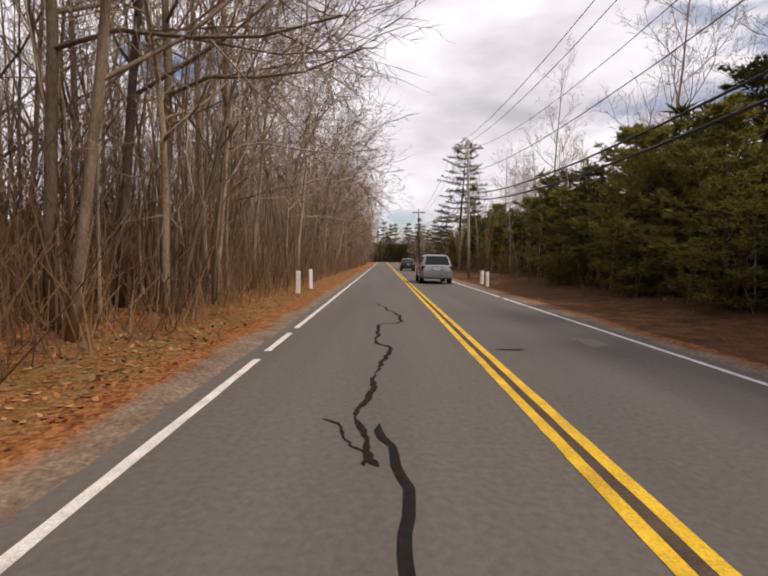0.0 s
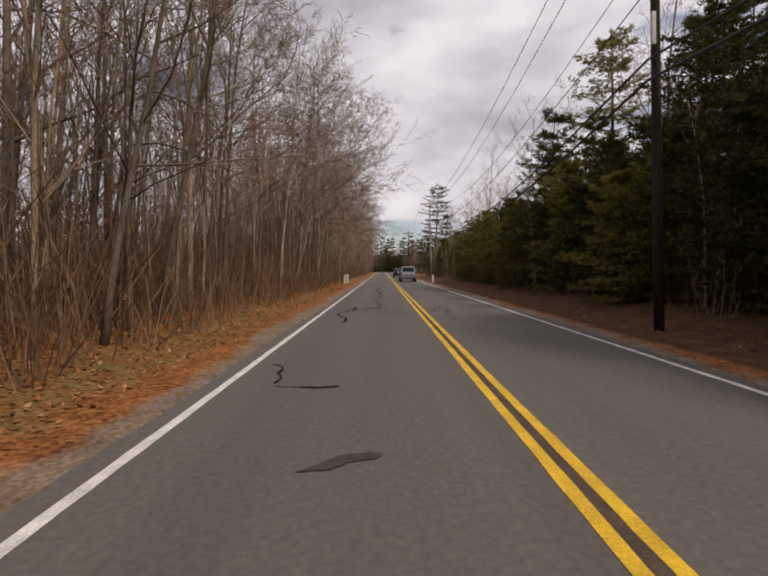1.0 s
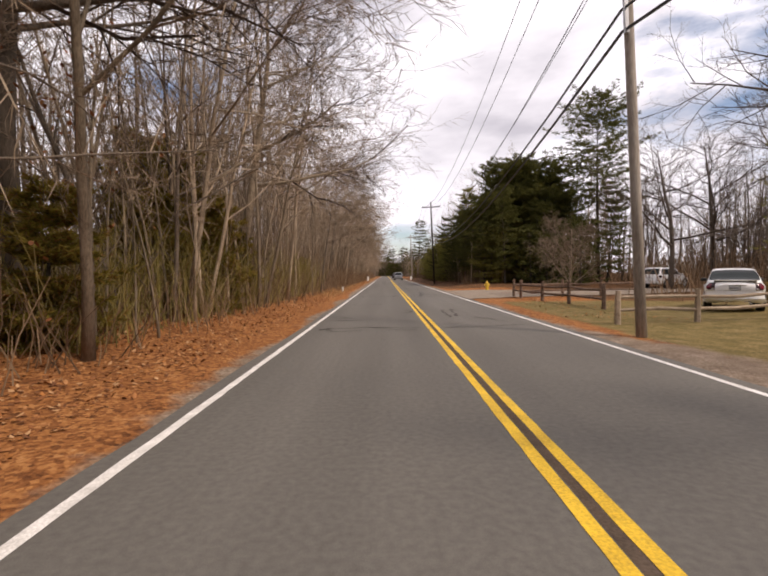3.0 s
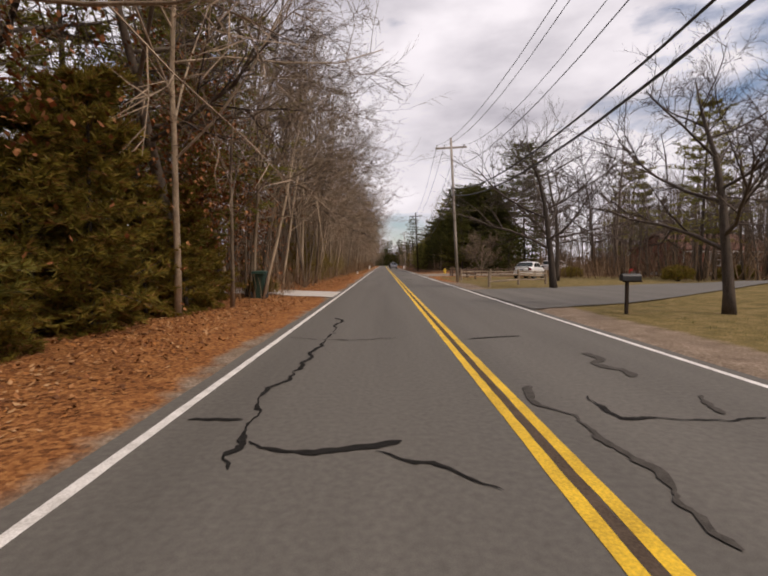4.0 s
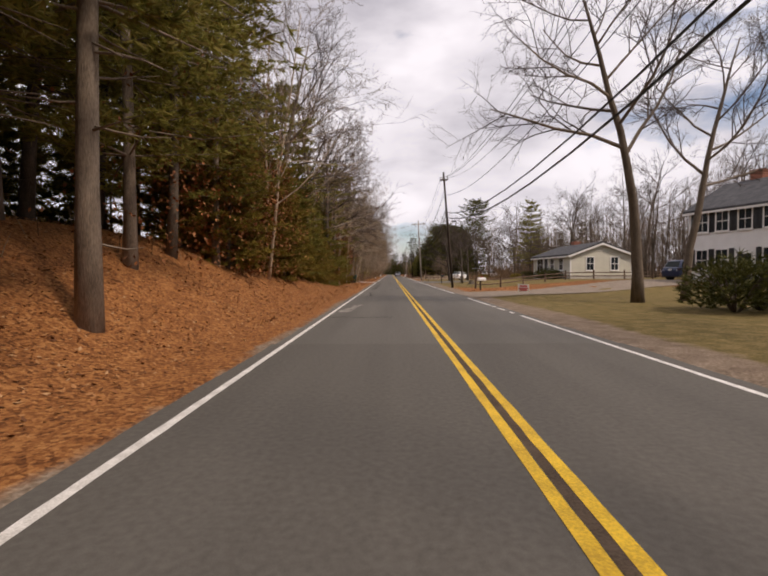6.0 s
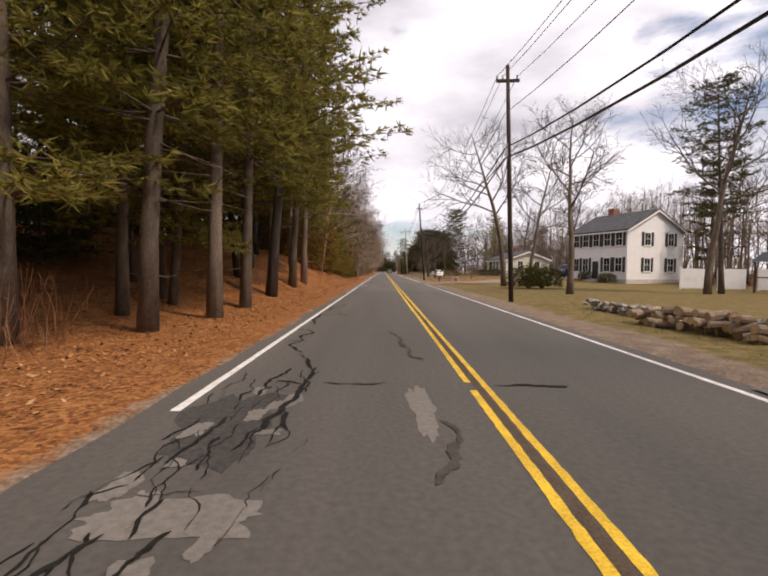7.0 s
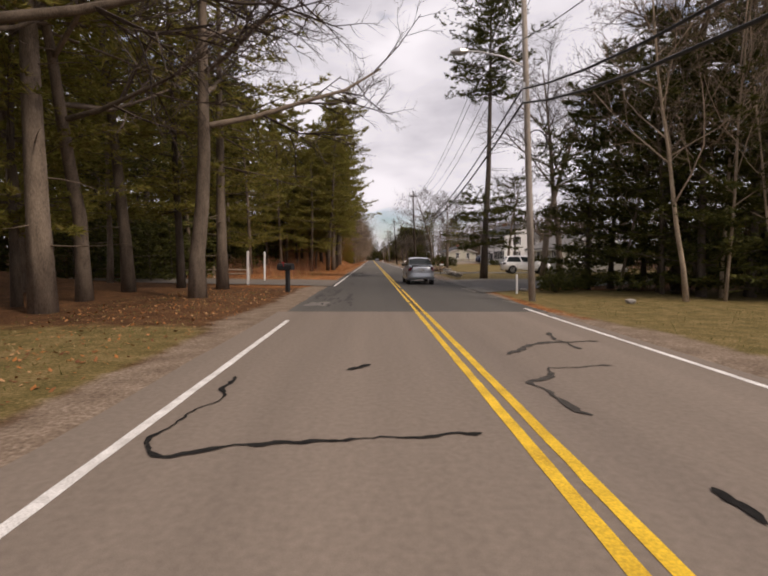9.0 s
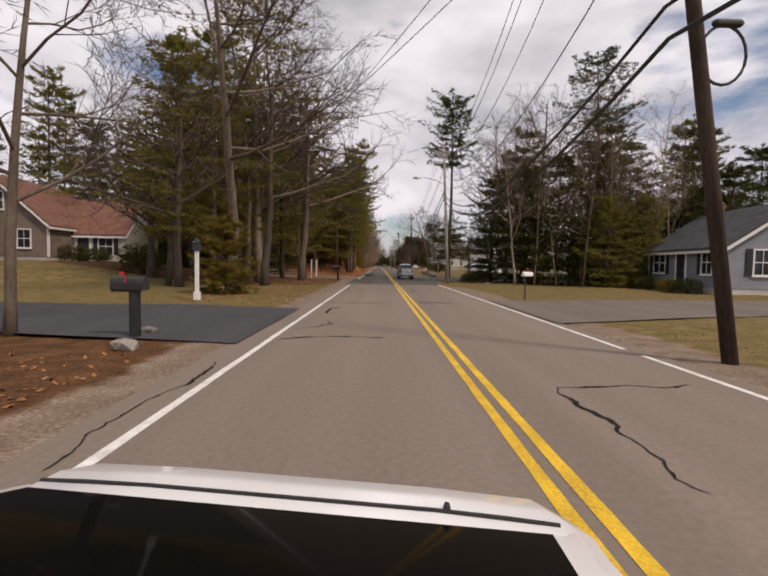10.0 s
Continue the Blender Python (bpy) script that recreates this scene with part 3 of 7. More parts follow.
crack([(1.9, -201.7), (1.0, -201.8), (0.5, -202.5), (0.6, -202.9), (0.6, -203.5), (0.7, -203.6)], 0.055, 59, road_light)
crack([(0.7, -201.0), (1.1, -200.5), (1.8, -200.0), (2.6, -199.9)], 0.075, 60, road_light)
crack([(2.1, -199.0), (2.0, -200.6)], 0.055, 61, road_light)
crack([(0.8, -204.9), (0.8, -205.3)], 0.055, 62, road_light)
crack([(-1.6, -201.9), (-1.3, -201.6)], 0.075, 63, road_light)
crack([(-2.5, -213.0), (-2.7, -214.0), (-2.7, -214.7), (-2.6, -214.9), (-2.3, -214.9)], 0.055, 64, road_light)
crack([(-3.4, -211.4), (-0.7, -211.2)], 0.055, 65, road_light)
crack([(0.2, -210.7), (1.6, -210.8)], 0.075, 66, road_light)
crack([(-3.0, -219.4), (-1.1, -219.1)], 0.055, 67, road_light)
crack([(-3.0, -218.1), (-2.5, -217.6), (-2.45, -216.6)], 0.055, 68, road_light)
crack([(2.6, -222.3), (0.9, -222.5), (0.9, -223.4), (0.9, -224.2), (0.8, -224.8), (0.9, -225.0)], 0.045, 69, road_light)
crack([(-3.5, -221.4), (-3.4, -222.7), (-3.5, -223.4), (-3.4, -224.5), (-3.4, -224.8)], 0.04, 70, road_light)
crack([(-2.9, -61.9), (-2.7, -61.6), (-2.2, -61.6), (-1.3, -61.5), (-0.3, -61.5)], 0.075, 71, road)
crack([(-2.7, -62), (-2.5, -62.2), (-2.2, -62.2), (-1.8, -62)], 0.055, 72, road)
crack([(-1.2, -61.9), (-0.4, -61.9)], 0.055, 73, road)
crack([(0.2, -61.6), (1.2, -61.3), (2, -61), (2.6, -60.8)], 0.055, 74, road)
crack([(-2.7, -59.6), (-1.9, -59.5)], 0.055, 75, road)
crack([(-2.7, -58.7), (-2.2, -58.8)], 0.055, 76, road)
crack([(1.6, -58.7), (2, -59.4), (2.3, -60.1)], 0.055, 77, road)
crack([(-3, -88.9), (-2.4, -89.2), (-1.5, -89.2), (-1, -89)], 0.055, 78, road)
crack([(0.3, -89.2), (1.4, -88.8)], 0.055, 79, road)
crack([(-3.2, -154.8), (-2.9, -154.9), (-2.7, -155.6), (-2.8, -156.8), (-2.7, -157.4), (-2.5, -157.8)], 0.055, 80, road_dark)
crack([(-3.1, -156.6), (-2.8, -156.5)], 0.055, 81, road_dark)
crack([(-1, -155.1), (-0.8, -156.8), (-0.7, -157.9), (-0.5, -158.3)], 0.055, 82, road_dark)
crack([(-2.7, -147.1), (-2.2, -151.4), (-3.1, -151.4), (-3.1, -152.8), (-2.9, -153.9)], 0.055, 83, road_dark)


def patch(x, y, w, l, seed, material, parent, z=0.003):
    """A ragged patch of other tarmac or worn-off paint."""
    rng = random.Random(seed)
    z += 0.0011 * rng.random()
    b = Build()
    n = 44
    b.v.append(Vector((x, y, z)))
    for i in range(n):
        a = 2 * math.pi * i / n
        r = 0.82 + 0.4 * noise.noise(Vector((1.3 * math.cos(a), 1.3 * math.sin(a), seed))) + 0.26 * noise.noise(Vector((4.3 * math.cos(a), 4.3 * math.sin(a), seed + 9))) + rng.uniform(-0.02, 0.02)
        c, s = math.cos(a), math.sin(a)
        q = max(abs(c), abs(s)) ** 0.7
        b.v.append(Vector((x + w / 2 * r * c / q, y + l / 2 * r * s / q, z)))
    for i in range(n):
        b.f.append((0, 1 + i, 1 + (i + 1) % n))
    ob = new("road_patch", b.mesh("road_patch", material))
    ob.parent = parent
    return ob


PATCH_PALE = asphalt("patch_pale", (0.13, 0.117, 0.103), (0.21, 0.19, 0.168))
PATCH_WHITE = asphalt("patch_white", (0.19, 0.175, 0.155), (0.31, 0.285, 0.255))
PATCH_DARK = asphalt("patch_dark", (0.028, 0.026, 0.024), (0.075, 0.068, 0.062))
for x, y, w, l, mt, host in ((-2.75, -127.2, 0.5, 1.0, PATCH_WHITE, road), (-2.7, -126.1, 0.42, 1.3, PATCH_WHITE, road), (-2.6, -124.9, 0.3, 1.5, PATCH_WHITE, road), (-2.45, -124.2, 0.22, 0.8, PATCH_WHITE, road), (-2.35, -162.9, 1.1, 0.5, PATCH_PALE, road_dark), (-0.75, -160.8, 0.28, 1.9, PATCH_PALE, road_dark), (-2.55, -161.3, 1.0, 2.2, PATCH_DARK, road_dark), (-2.4, -164.2, 0.7, 1.6, PATCH_DARK, road_dark), (-2.1, -190.6, 0.22, 4.2, PATCH_DARK, road_dark), (-3.25, -190.2, 0.3, 2.4, PATCH_DARK, road_dark),
                             (-2.6, -166.5, 0.9, 3.0, PATCH_DARK, road_dark), (-2.6, -170, 0.9, 3.6, PATCH_DARK, road_dark), (-3.0, -193.4, 0.9, 1.6, PATCH_PALE, road_dark), (-2.7, -188, 0.25, 3.5, PATCH_DARK, road_dark),
                             (-2.15, -160.6, 0.3, 0.6, PATCH_PALE, road_dark), (-2.35, -167.2, 0.6, 1.6, PATCH_PALE, road_dark), (-2.2, -165.0, 0.5, 1.6, PATCH_DARK, road_dark), (1.7, -176, 0.4, 5.0, PATCH_PALE, road_dark), (2.2, 8, 0.5, 1.0, PATCH_PALE, road), (-2.2, -7, 0.6, 0.4, PATCH_PALE, road)):
    patch(x, y, w, l, y, mt, host)
rng = random.Random(31)
for i in range(190):  # alligator cracking where the edge has failed
    y = -173 + 13.2 * rng.random() ** 1.1
    x = max(-3.0, -2.45 + rng.gauss(0, 0.34))
    dx, dy = rng.gauss(0, 0.12), rng.uniform(0.25, 1.1)
    if rng.random() < 0.2:
        dx, dy = rng.choice((-1, 1)) * rng.uniform(0.2, 0.5), rng.gauss(0, 0.15)
    crack([(x, y), (min(max(x + dx, -3.05), -1.6), y + dy)], rng.choice((0.01, 0.015, 0.022, 0.034)), i + 100, road_dark)
for i in range(24):  # crumbs of pale base showing through
    y = rng.uniform(-171, -160)
    patch(-2.5 + rng.gauss(0, 0.25), y, rng.uniform(0.08, 0.28), rng.uniform(0.12, 0.5), i + 0.37, PATCH_PALE, road_dark, 0.0045)
# ---- trees ----
def wander(rng, p, d, length, segs, wob, rise=0.0):
    """A crooked line from p along d."""
    pts = [p.copy()]
    d = d.normalized()
    for _ in range(segs):
        d = (d + Vector((rng.gauss(0, wob), rng.gauss(0, wob), rng.gauss(0, wob) + rise))).normalized()
        pts.append(pts[-1] + d * (length / segs))
    return pts
for i in range(48):  # torn edge between the driveway's mouth and the newer surface
    y = rng.uniform(-194.2, -186.5)
    x = -3.25 + 0.17 * (-187 - y) * rng.random() + rng.gauss(0.25, 0.3)
    patch(max(-3.4, min(x, -1.9)), y, rng.uniform(0.05, 0.15), rng.uniform(0.2, 0.9), i + 0.61, PATCH_DARK, road_dark, 0.0045)
for i in range(46):  # grit washed along the side road's mouth
    y = rng.uniform(-197, -174)
    patch(3.22 + rng.gauss(0, 0.1), y, rng.uniform(0.05, 0.22), rng.uniform(0.2, 1.3), i + 0.83, rng.choice((PATCH_DARK, PATCH_PALE, PATCH_PALE)), road_dark, 0.0045)


def sprout(rng, d, angle):
    """A direction turned away from d by about that many radians."""
    side = d.cross(Vector((rng.gauss(0, 1), rng.gauss(0, 1), rng.gauss(0, 1)))).normalized()
    return (d * math.cos(angle) + side * math.sin(angle)).normalized()


def bare_meshes(seed, height, radius, fork=0.35, limbs=9, spread=0.9, twigs=5, depth=3, wob=0.05, lean=0.0, reach=0.42, rise=0.10, sides=5, bias=0.0, apart=False):
    """Trunk with main limbs, and the twig crown, of a leafless tree."""
    rng = random.Random(seed)
    wood, crown, boughs = Build(), Build(), []
    d0 = Vector((lean, rng.gauss(0, 0.02), 1)).normalized()
    segs = 9
    trunk = wander(rng, Vector((0, 0, -0.25)), d0, height * 0.92, segs, wob * 0.6, 0.03)
    rads = [radius * (1.25 if i == 0 else 1) * (1 - 0.9 * (i / segs) ** 1.1) + 0.008 for i in range(segs + 1)]
    wood.tube(trunk, rads, sides + 2)

    def branch(p, d, length, r, level):
        if level >= depth:  # last twigs: two crossed slivers, bent once
            mid = p + d.normalized() * length * 0.5
            e = mid + (d.normalized() + Vector((rng.gauss(0, 0.3), rng.gauss(0, 0.3), rng.gauss(0.08, 0.25)))) * length * 0.5
            s = d.cross(Vector((rng.gauss(0, 1), rng.gauss(0, 1), rng.gauss(0, 1)))).normalized() * r
            u = d.cross(s).normalized() * r
            o = len(crown.v)
            crown.v += [p - s, p + s, mid + s * 0.6, mid - s * 0.6, e, p - u, p + u, e]
            crown.f += [(o, o + 1, o + 2, o + 3), (o + 3, o + 2, o + 4), (o + 5, o + 6, o + 7)]
            return
        k = 4 if level == 0 else 2
        line = wander(rng, p, d, length, k, 0.17 if level else 0.13, rise if level < 2 else 0.03)
        tip = 0.35 if level < depth else 0.5
        if level == 0 and apart:
            boughs.append(Build())
        (crown if level else (boughs[-1] if apart else wood)).tube(line, [r * (1 - (1 - tip) * i / k) for i in range(k + 1)], sides if level == 0 else 3, cap=False)
        count = twigs + (1 if level == 0 else 0)
        for i in range(count):
            t = 0.25 + 0.75 * (i + rng.random() * 0.8) / count
            j = min(int(t * k), k - 1)
            q = line[j].lerp(line[j + 1], t * k - j)
            branch(q, sprout(rng, (line[j + 1] - line[j]).normalized(), rng.uniform(0.45, 1.0)), length * (rng.uniform(0.36, 0.58) if level + 1 < depth else rng.uniform(0.3, 0.55)), max(r * 0.5 * (1.15 - t * 0.5), 0.006), level + 1)

    for i in range(limbs):
        t = fork + (0.97 - fork) * (i + rng.random() * 0.7) / limbs
        j = min(int(t * segs), segs - 1)
        q = trunk[j].lerp(trunk[j + 1], t * segs - j)
        a = 2.4 * i + rng.uniform(-0.5, 0.5)
        out = Vector((math.cos(a) + bias, math.sin(a), rng.uniform(0.15, 0.8) / spread))
        branch(q, out, height * reach * (1.15 - t * 0.75) * rng.uniform(0.75, 1.2), max(radius * 0.5 * (1.2 - t), 0.012), 0)
    if apart:
        return wood, crown, boughs
    return wood, crown


def bare_variant(label, wood_mat, twig_mat, **k):
    w, c, *more = bare_meshes(**k)
    return {"trunk": smooth(w.mesh("trunk", wood_mat)), "crown": c.mesh("crown", twig_mat), "label": label, "limbs": [smooth(b.mesh("limb", wood_mat)) for b in (more[0] if more else [])]}


def tuft(b, rng, p, d, size, blades, wide=0.11):
    """A spray of needles round a twig's end."""
    for _ in range(blades):
        o = (d * 0.7 + Vector((rng.gauss(0, 0.6), rng.gauss(0, 0.6), rng.gauss(0.1, 0.33)))).normalized()
        s = o.cross(Vector((rng.gauss(0, 1), rng.gauss(0, 1), rng.gauss(0, 1)))).normalized() * size * wide
        e = p + o * size * rng.uniform(0.7, 1.4)
        b.tri(p - s, p + s, e)


def pine_meshes(seed, height, radius, bare=0.35, reach=3.4, whorls=15, per=5, tufts=11, size=0.5, blades=6, taper=0.85, droop=-0.05, ragged=0.25, dome=1.2):
    rng = random.Random(seed)
    wood, crown = Build(), Build()
    segs = 8
    trunk = wander(rng, Vector((0, 0, -0.25)), Vector((rng.gauss(0, 0.02), rng.gauss(0, 0.02), 1)), height, segs, 0.015, 0.05)
    wood.tube(trunk, [radius * (1.2 if i == 0 else 1) * (1 - 0.93 * i / segs) + 0.01 for i in range(segs + 1)], 7)

    def at(t):
        j = min(int(t * segs), segs - 1)
        return trunk[j].lerp(trunk[j + 1], t * segs - j)

    for w in range(whorls):
        t = bare + (0.985 - bare) * (w + rng.random() * 0.5) / whorls
        u = (t - bare) / (1 - bare)
        for i in range(per):
            a = 6.283 * i / per + w * 1.1 + rng.uniform(-0.4, 0.4)
            length = reach * (1 - taper * u ** dome) * rng.uniform(1 - ragged * 2, 1 + ragged) * (0.75 + 0.25 * min(1, u * 5))
            d = Vector((math.cos(a), math.sin(a), droop + 0.35 * u + rng.gauss(0, 0.08)))
            line = wander(rng, at(t), d, length, 4, 0.09, 0.05)
            wood.tube([line[0], line[2], line[4]], [max(radius * 0.2 * (1 - u * 0.6) * (1 - 0.4 * k), 0.008) for k in range(3)], 3, cap=False)
            for k in range(tufts):
                f = 0.22 + 0.8 * (k + rng.random()) / tufts
                f = min(f, 0.999)
                j = int(f * 4)
                q = line[j].lerp(line[j + 1], f * 4 - j)
                side = Vector((-d.y, d.x, 0)).normalized() * rng.choice((-1, 1))
                off = side * rng.uniform(0, 0.62) * (1.15 - f) * length * 0.8 + Vector((0, 0, rng.gauss(0.02, 0.07)))
                tuft(crown, rng, q + off, (d.normalized() + side * rng.uniform(0.1, 0.9)).normalized(), size * rng.uniform(0.75, 1.25), blades)
    for _ in range(5):
        tuft(crown, rng, trunk[-1] - Vector((0, 0, 0.3)), Vector((0, 0, 1)), size, blades)
    if bare > 0.25:  # dead stubs below the crown
        for _ in range(10):
            t = rng.uniform(0.08, bare)
            a = rng.uniform(0, 6.28)
            line = wander(rng, at(t), Vector((math.cos(a), math.sin(a), -0.1)), rng.uniform(0.5, 2.0), 3, 0.12)
            wood.tube(line, [0.025, 0.018, 0.012, 0.005], 3, cap=False)
    return wood, crown


def pine_variant(label, wood_mat, leaf_mat, **k):
    w, c = pine_meshes(**k)
    return {"trunk": smooth(w.mesh("trunk", wood_mat)), "crown": c.mesh("crown", leaf_mat), "label": label}


def plant(name, variant, x, y, turn, scale, category, group, label="", stretch=1.0, lean=0.0):
    """One tree: an empty at its foot with trunk and crown."""
    ob = thing(name, pose(x, y, lift(x, y), 0, lean, turn) @ Matrix.Diagonal((scale, scale, scale * stretch, 1)), label or variant["label"], category, group)
    for k in ("trunk", "crown"):
        part(k, variant[k], None, ob)
    for me in variant.get("limbs", ()):
        part("limb", me, None, ob)
    return ob


THIN = [bare_variant("slender leafless woodland tree with pale trunk on leaf litter", BARK_PALE if s % 3 else BARK_GREY, TWIG_BROWN, seed=s, height=h, radius=r, fork=0.28, limbs=15, spread=0.62, twigs=4, depth=3, reach=0.27, wob=0.06, rise=0.16, lean=ln)
        for s, h, r, ln in ((1, 16, 0.085, 0.05), (2, 14, 0.07, -0.06), (3, 17, 0.10, 0.0), (4, 12.5, 0.055, 0.1), (5, 15, 0.08, -0.03), (6, 13.5, 0.065, 0.14))]
EDGE = [bare_variant("leafless tree at the wood's edge with boughs reaching over the road", BARK_GREY if s % 2 else BARK_PALE, TWIG_BROWN, seed=s, height=h, radius=r, fork=0.3, limbs=14, spread=1.1, twigs=5, depth=3, reach=0.4, wob=0.08, rise=0.08, lean=0.1, bias=0.7)
        for s, h, r in ((81, 12, 0.065), (82, 14, 0.08), (83, 11, 0.06), (84, 15, 0.09))]
OAK = [bare_variant("large leafless tree with spreading crooked limbs", BARK_DARK if s % 2 else BARK_GREY, TWIG_GREY, seed=s, height=h, radius=r, fork=f, limbs=11, spread=1.1, twigs=6, depth=3, reach=re, wob=0.1, apart=True)
       for s, h, r, f, re in ((11, 14, 0.26, 0.3, 0.55), (12, 16, 0.24, 0.42, 0.45), (13, 12, 0.24, 0.25, 0.55), (14, 17, 0.28, 0.45, 0.42))]
EDGE_OAK = [bare_variant("big leafless oak with crooked boughs over the road", BARK_GREY, TWIG_GREY, seed=s, height=h, radius=r, fork=f, limbs=10, spread=1.4, twigs=6, depth=3, reach=0.52, wob=0.1, rise=0.05, bias=0.75, apart=True)
            for s, h, r, f in ((91, 15, 0.24, 0.36), (92, 13, 0.2, 0.4))]
PALE_OAK = bare_variant("big leafless oak with crooked boughs over the road", BARK_PALE, TWIG_GREY, seed=91, height=15, radius=0.24, fork=0.36, limbs=10, spread=1.4, twigs=6, depth=3, reach=0.52, wob=0.1, rise=0.05, bias=0.75, apart=True)
PINE = [pine_variant("tall white pine with bare lower trunk and feathery boughs", BARK_DARK if s % 2 else BARK_GREY, NEEDLES if s != 23 else NEEDLES_DARK, seed=s, height=h, radius=r, bare=b, reach=re, whorls=w, per=6, tufts=36, size=0.24, blades=9, taper=tp, droop=-0.08, ragged=0.3, dome=1.7)
        for s, h, r, b, re, w, tp in ((21, 18, 0.2, 0.2, 4.4, 14, 0.75), (22, 15, 0.17, 0.16, 4.0, 12, 0.72), (23, 20, 0.24, 0.36, 4.4, 13, 0.6), (24, 17, 0.17, 0.26, 3.8, 13, 0.7))]
PINE_HIGH = [pine_variant("tall white pine with high feathery boughs over a bare trunk", BARK_GREY, NEEDLES, seed=s, height=h, radius=0.24, bare=0.34, reach=4.8, whorls=12, per=6, tufts=30, size=0.25, blades=9, taper=0.6, droop=-0.1, ragged=0.35, dome=1.7) for s, h in ((25, 18), (26, 16))]
PINE_YOUNG = [pine_variant("bushy young pine with green boughs down to the ground", BARK_DARK, NEEDLES_OLIVE if s != 32 else NEEDLES, seed=s, height=h, radius=0.1, bare=0.04, reach=re, whorls=12, per=6, tufts=24, size=0.26, blades=14, taper=0.7)
              for s, h, re in ((31, 7.0, 2.7), (32, 8.5, 2.9), (33, 5.5, 2.6))]
PINE_DARK = [pine_variant("dense dark evergreen tree at the wood's edge", BARK_DARK, NEEDLES_DARK if s != 43 else NEEDLES, seed=s, height=h, radius=0.16, bare=0.05, reach=re, whorls=14, per=7, tufts=30, size=0.25, blades=8, taper=0.8, ragged=0.3, dome=2.6)
             for s, h, re in ((41, 11, 3.5), (42, 14, 3.8), (43, 9, 3.3))]

PINE_ROUND = [pine_variant("round-topped dark pine with dense boughs", BARK_DARK, NEEDLES_MID, seed=s, height=h, radius=0.17, bare=b, reach=re, whorls=13 if h < 15 else 19, per=7, tufts=34, size=0.27, blades=9, taper=0.62, ragged=0.3, dome=3.2)
              for s, h, b, re in ((45, 13, 0.2, 3.6), (46, 15, 0.5, 3.6), (47, 20, 0.42, 5.2))]


def scatter(name, variants, count, xr, yr, scales, seed, category, group, gap=1.2, keep=None, stretch=(0.9, 1.15), tilt=3.0, bow=0.0):
    rng, put, tries = random.Random(seed), [], 0
    while len(put) < count and tries < count * 30:
        tries += 1
        x, y = rng.uniform(*xr), rng.uniform(*yr)
        if any((x - a) ** 2 + (y - b) ** 2 < gap * gap for a, b in put) or (keep and not keep(x, y)):
            continue
        put.append((x, y))
        plant(name, rng.choice(variants), x, y, rng.uniform(0, 360), rng.uniform(*scales), category, group, stretch=rng.uniform(*stretch), lean=rng.gauss(bow, tilt))


# the leafless wood beside the first stretch
scatter("bare_tree", THIN, 112, (-12.0, -5.9), (-80, 75), (0.7, 1.05), 101, "tree", "woodland trees along the road", 0.7, tilt=4, bow=6)
scatter("bare_tree", THIN, 44, (-24, -12), (-90, 90), (0.8, 1.15), 102, "tree", "woodland trees along the road", 1.1)
rng = random.Random(99)
for i in range(40):
    y = -82 + 4.0 * i + rng.uniform(-1.4, 1.4)
    plant("bare_tree", rng.choice(EDGE), rng.uniform(-7.2, -5.7), y, rng.uniform(-45, 45), rng.uniform(0.75, 1.05), "tree", "edge trees reaching over the road")
for x, y, v, s, t in ((-9, 35, 1, 0.9, 10), (-8.5, -66, 3, 0.9, 60)):
    plant("oak", OAK[v], x, y, t, s, "tree", "oaks at the wood's edge")
scatter("pine", PINE_YOUNG[::2], 12, (-11, -6.8), (-80, -36), (0.3, 0.6), 104, "tree", "young pines among the bare trees", 4)
# evergreens opposite
scatter("pine", PINE_YOUNG + PINE_DARK[2:], 34, (7.8, 14), (3, 62), (0.6, 0.8), 105, "tree", "evergreens opposite the wood", 1.9)
scatter("pine", PINE_DARK, 32, (7.9, 15), (-25, 4), (0.5, 0.82), 118, "tree", "dark evergreens opposite the wood", 1.9)
scatter("pine", PINE_DARK, 12, (7.3, 10.5), (-14, 3), (0.5, 0.72), 122, "tree", "dark evergreens opposite the wood", 1.6)
scatter("pine", PINE_DARK[::2] + PINE_YOUNG[:2], 14, (7.4, 10.5), (4, 26), (0.45, 0.66), 123, "tree", "dark evergreens opposite the wood", 1.6)
scatter("pine", PINE_ROUND[:1], 17, (8.0, 22), (-27, -14), (0.58, 0.85), 124, "tree", "round-topped pines by the hydrant", 2.3)
scatter("bare_tree", THIN, 42, (12, 28), (-25, 90), (1.0, 1.35), 106, "tree", "bare trees behind the evergreens", 1.6)
scatter("pine", PINE_ROUND[1:2], 5, (10.5, 24), (-26, -8), (0.75, 0.95), 107, "tree", "evergreens by the hydrant", 2.6)
scatter("pine", PINE[:2], 5, (11, 22), (-18, 6), (0.75, 0.95), 120, "tree", "tall pines behind the evergreens", 2.5)
plant("pine", PINE[2], 8.5, 62, 20, 0.85, "tree", "", "tall open-crowned white pine beside the road")
for x, y, t in ((11.2, -20.5, 30), (13.6, -23.6, 140), (15.0, -17.5, 250)):
    plant("pine", PINE_ROUND[1], x, y, t, 0.92, "tree", "evergreens by the hydrant")
plant("pine", PINE_ROUND[2], 21, -25.5, 80, 1.0, "tree", "", "tall dark pine behind the split-rail fence")
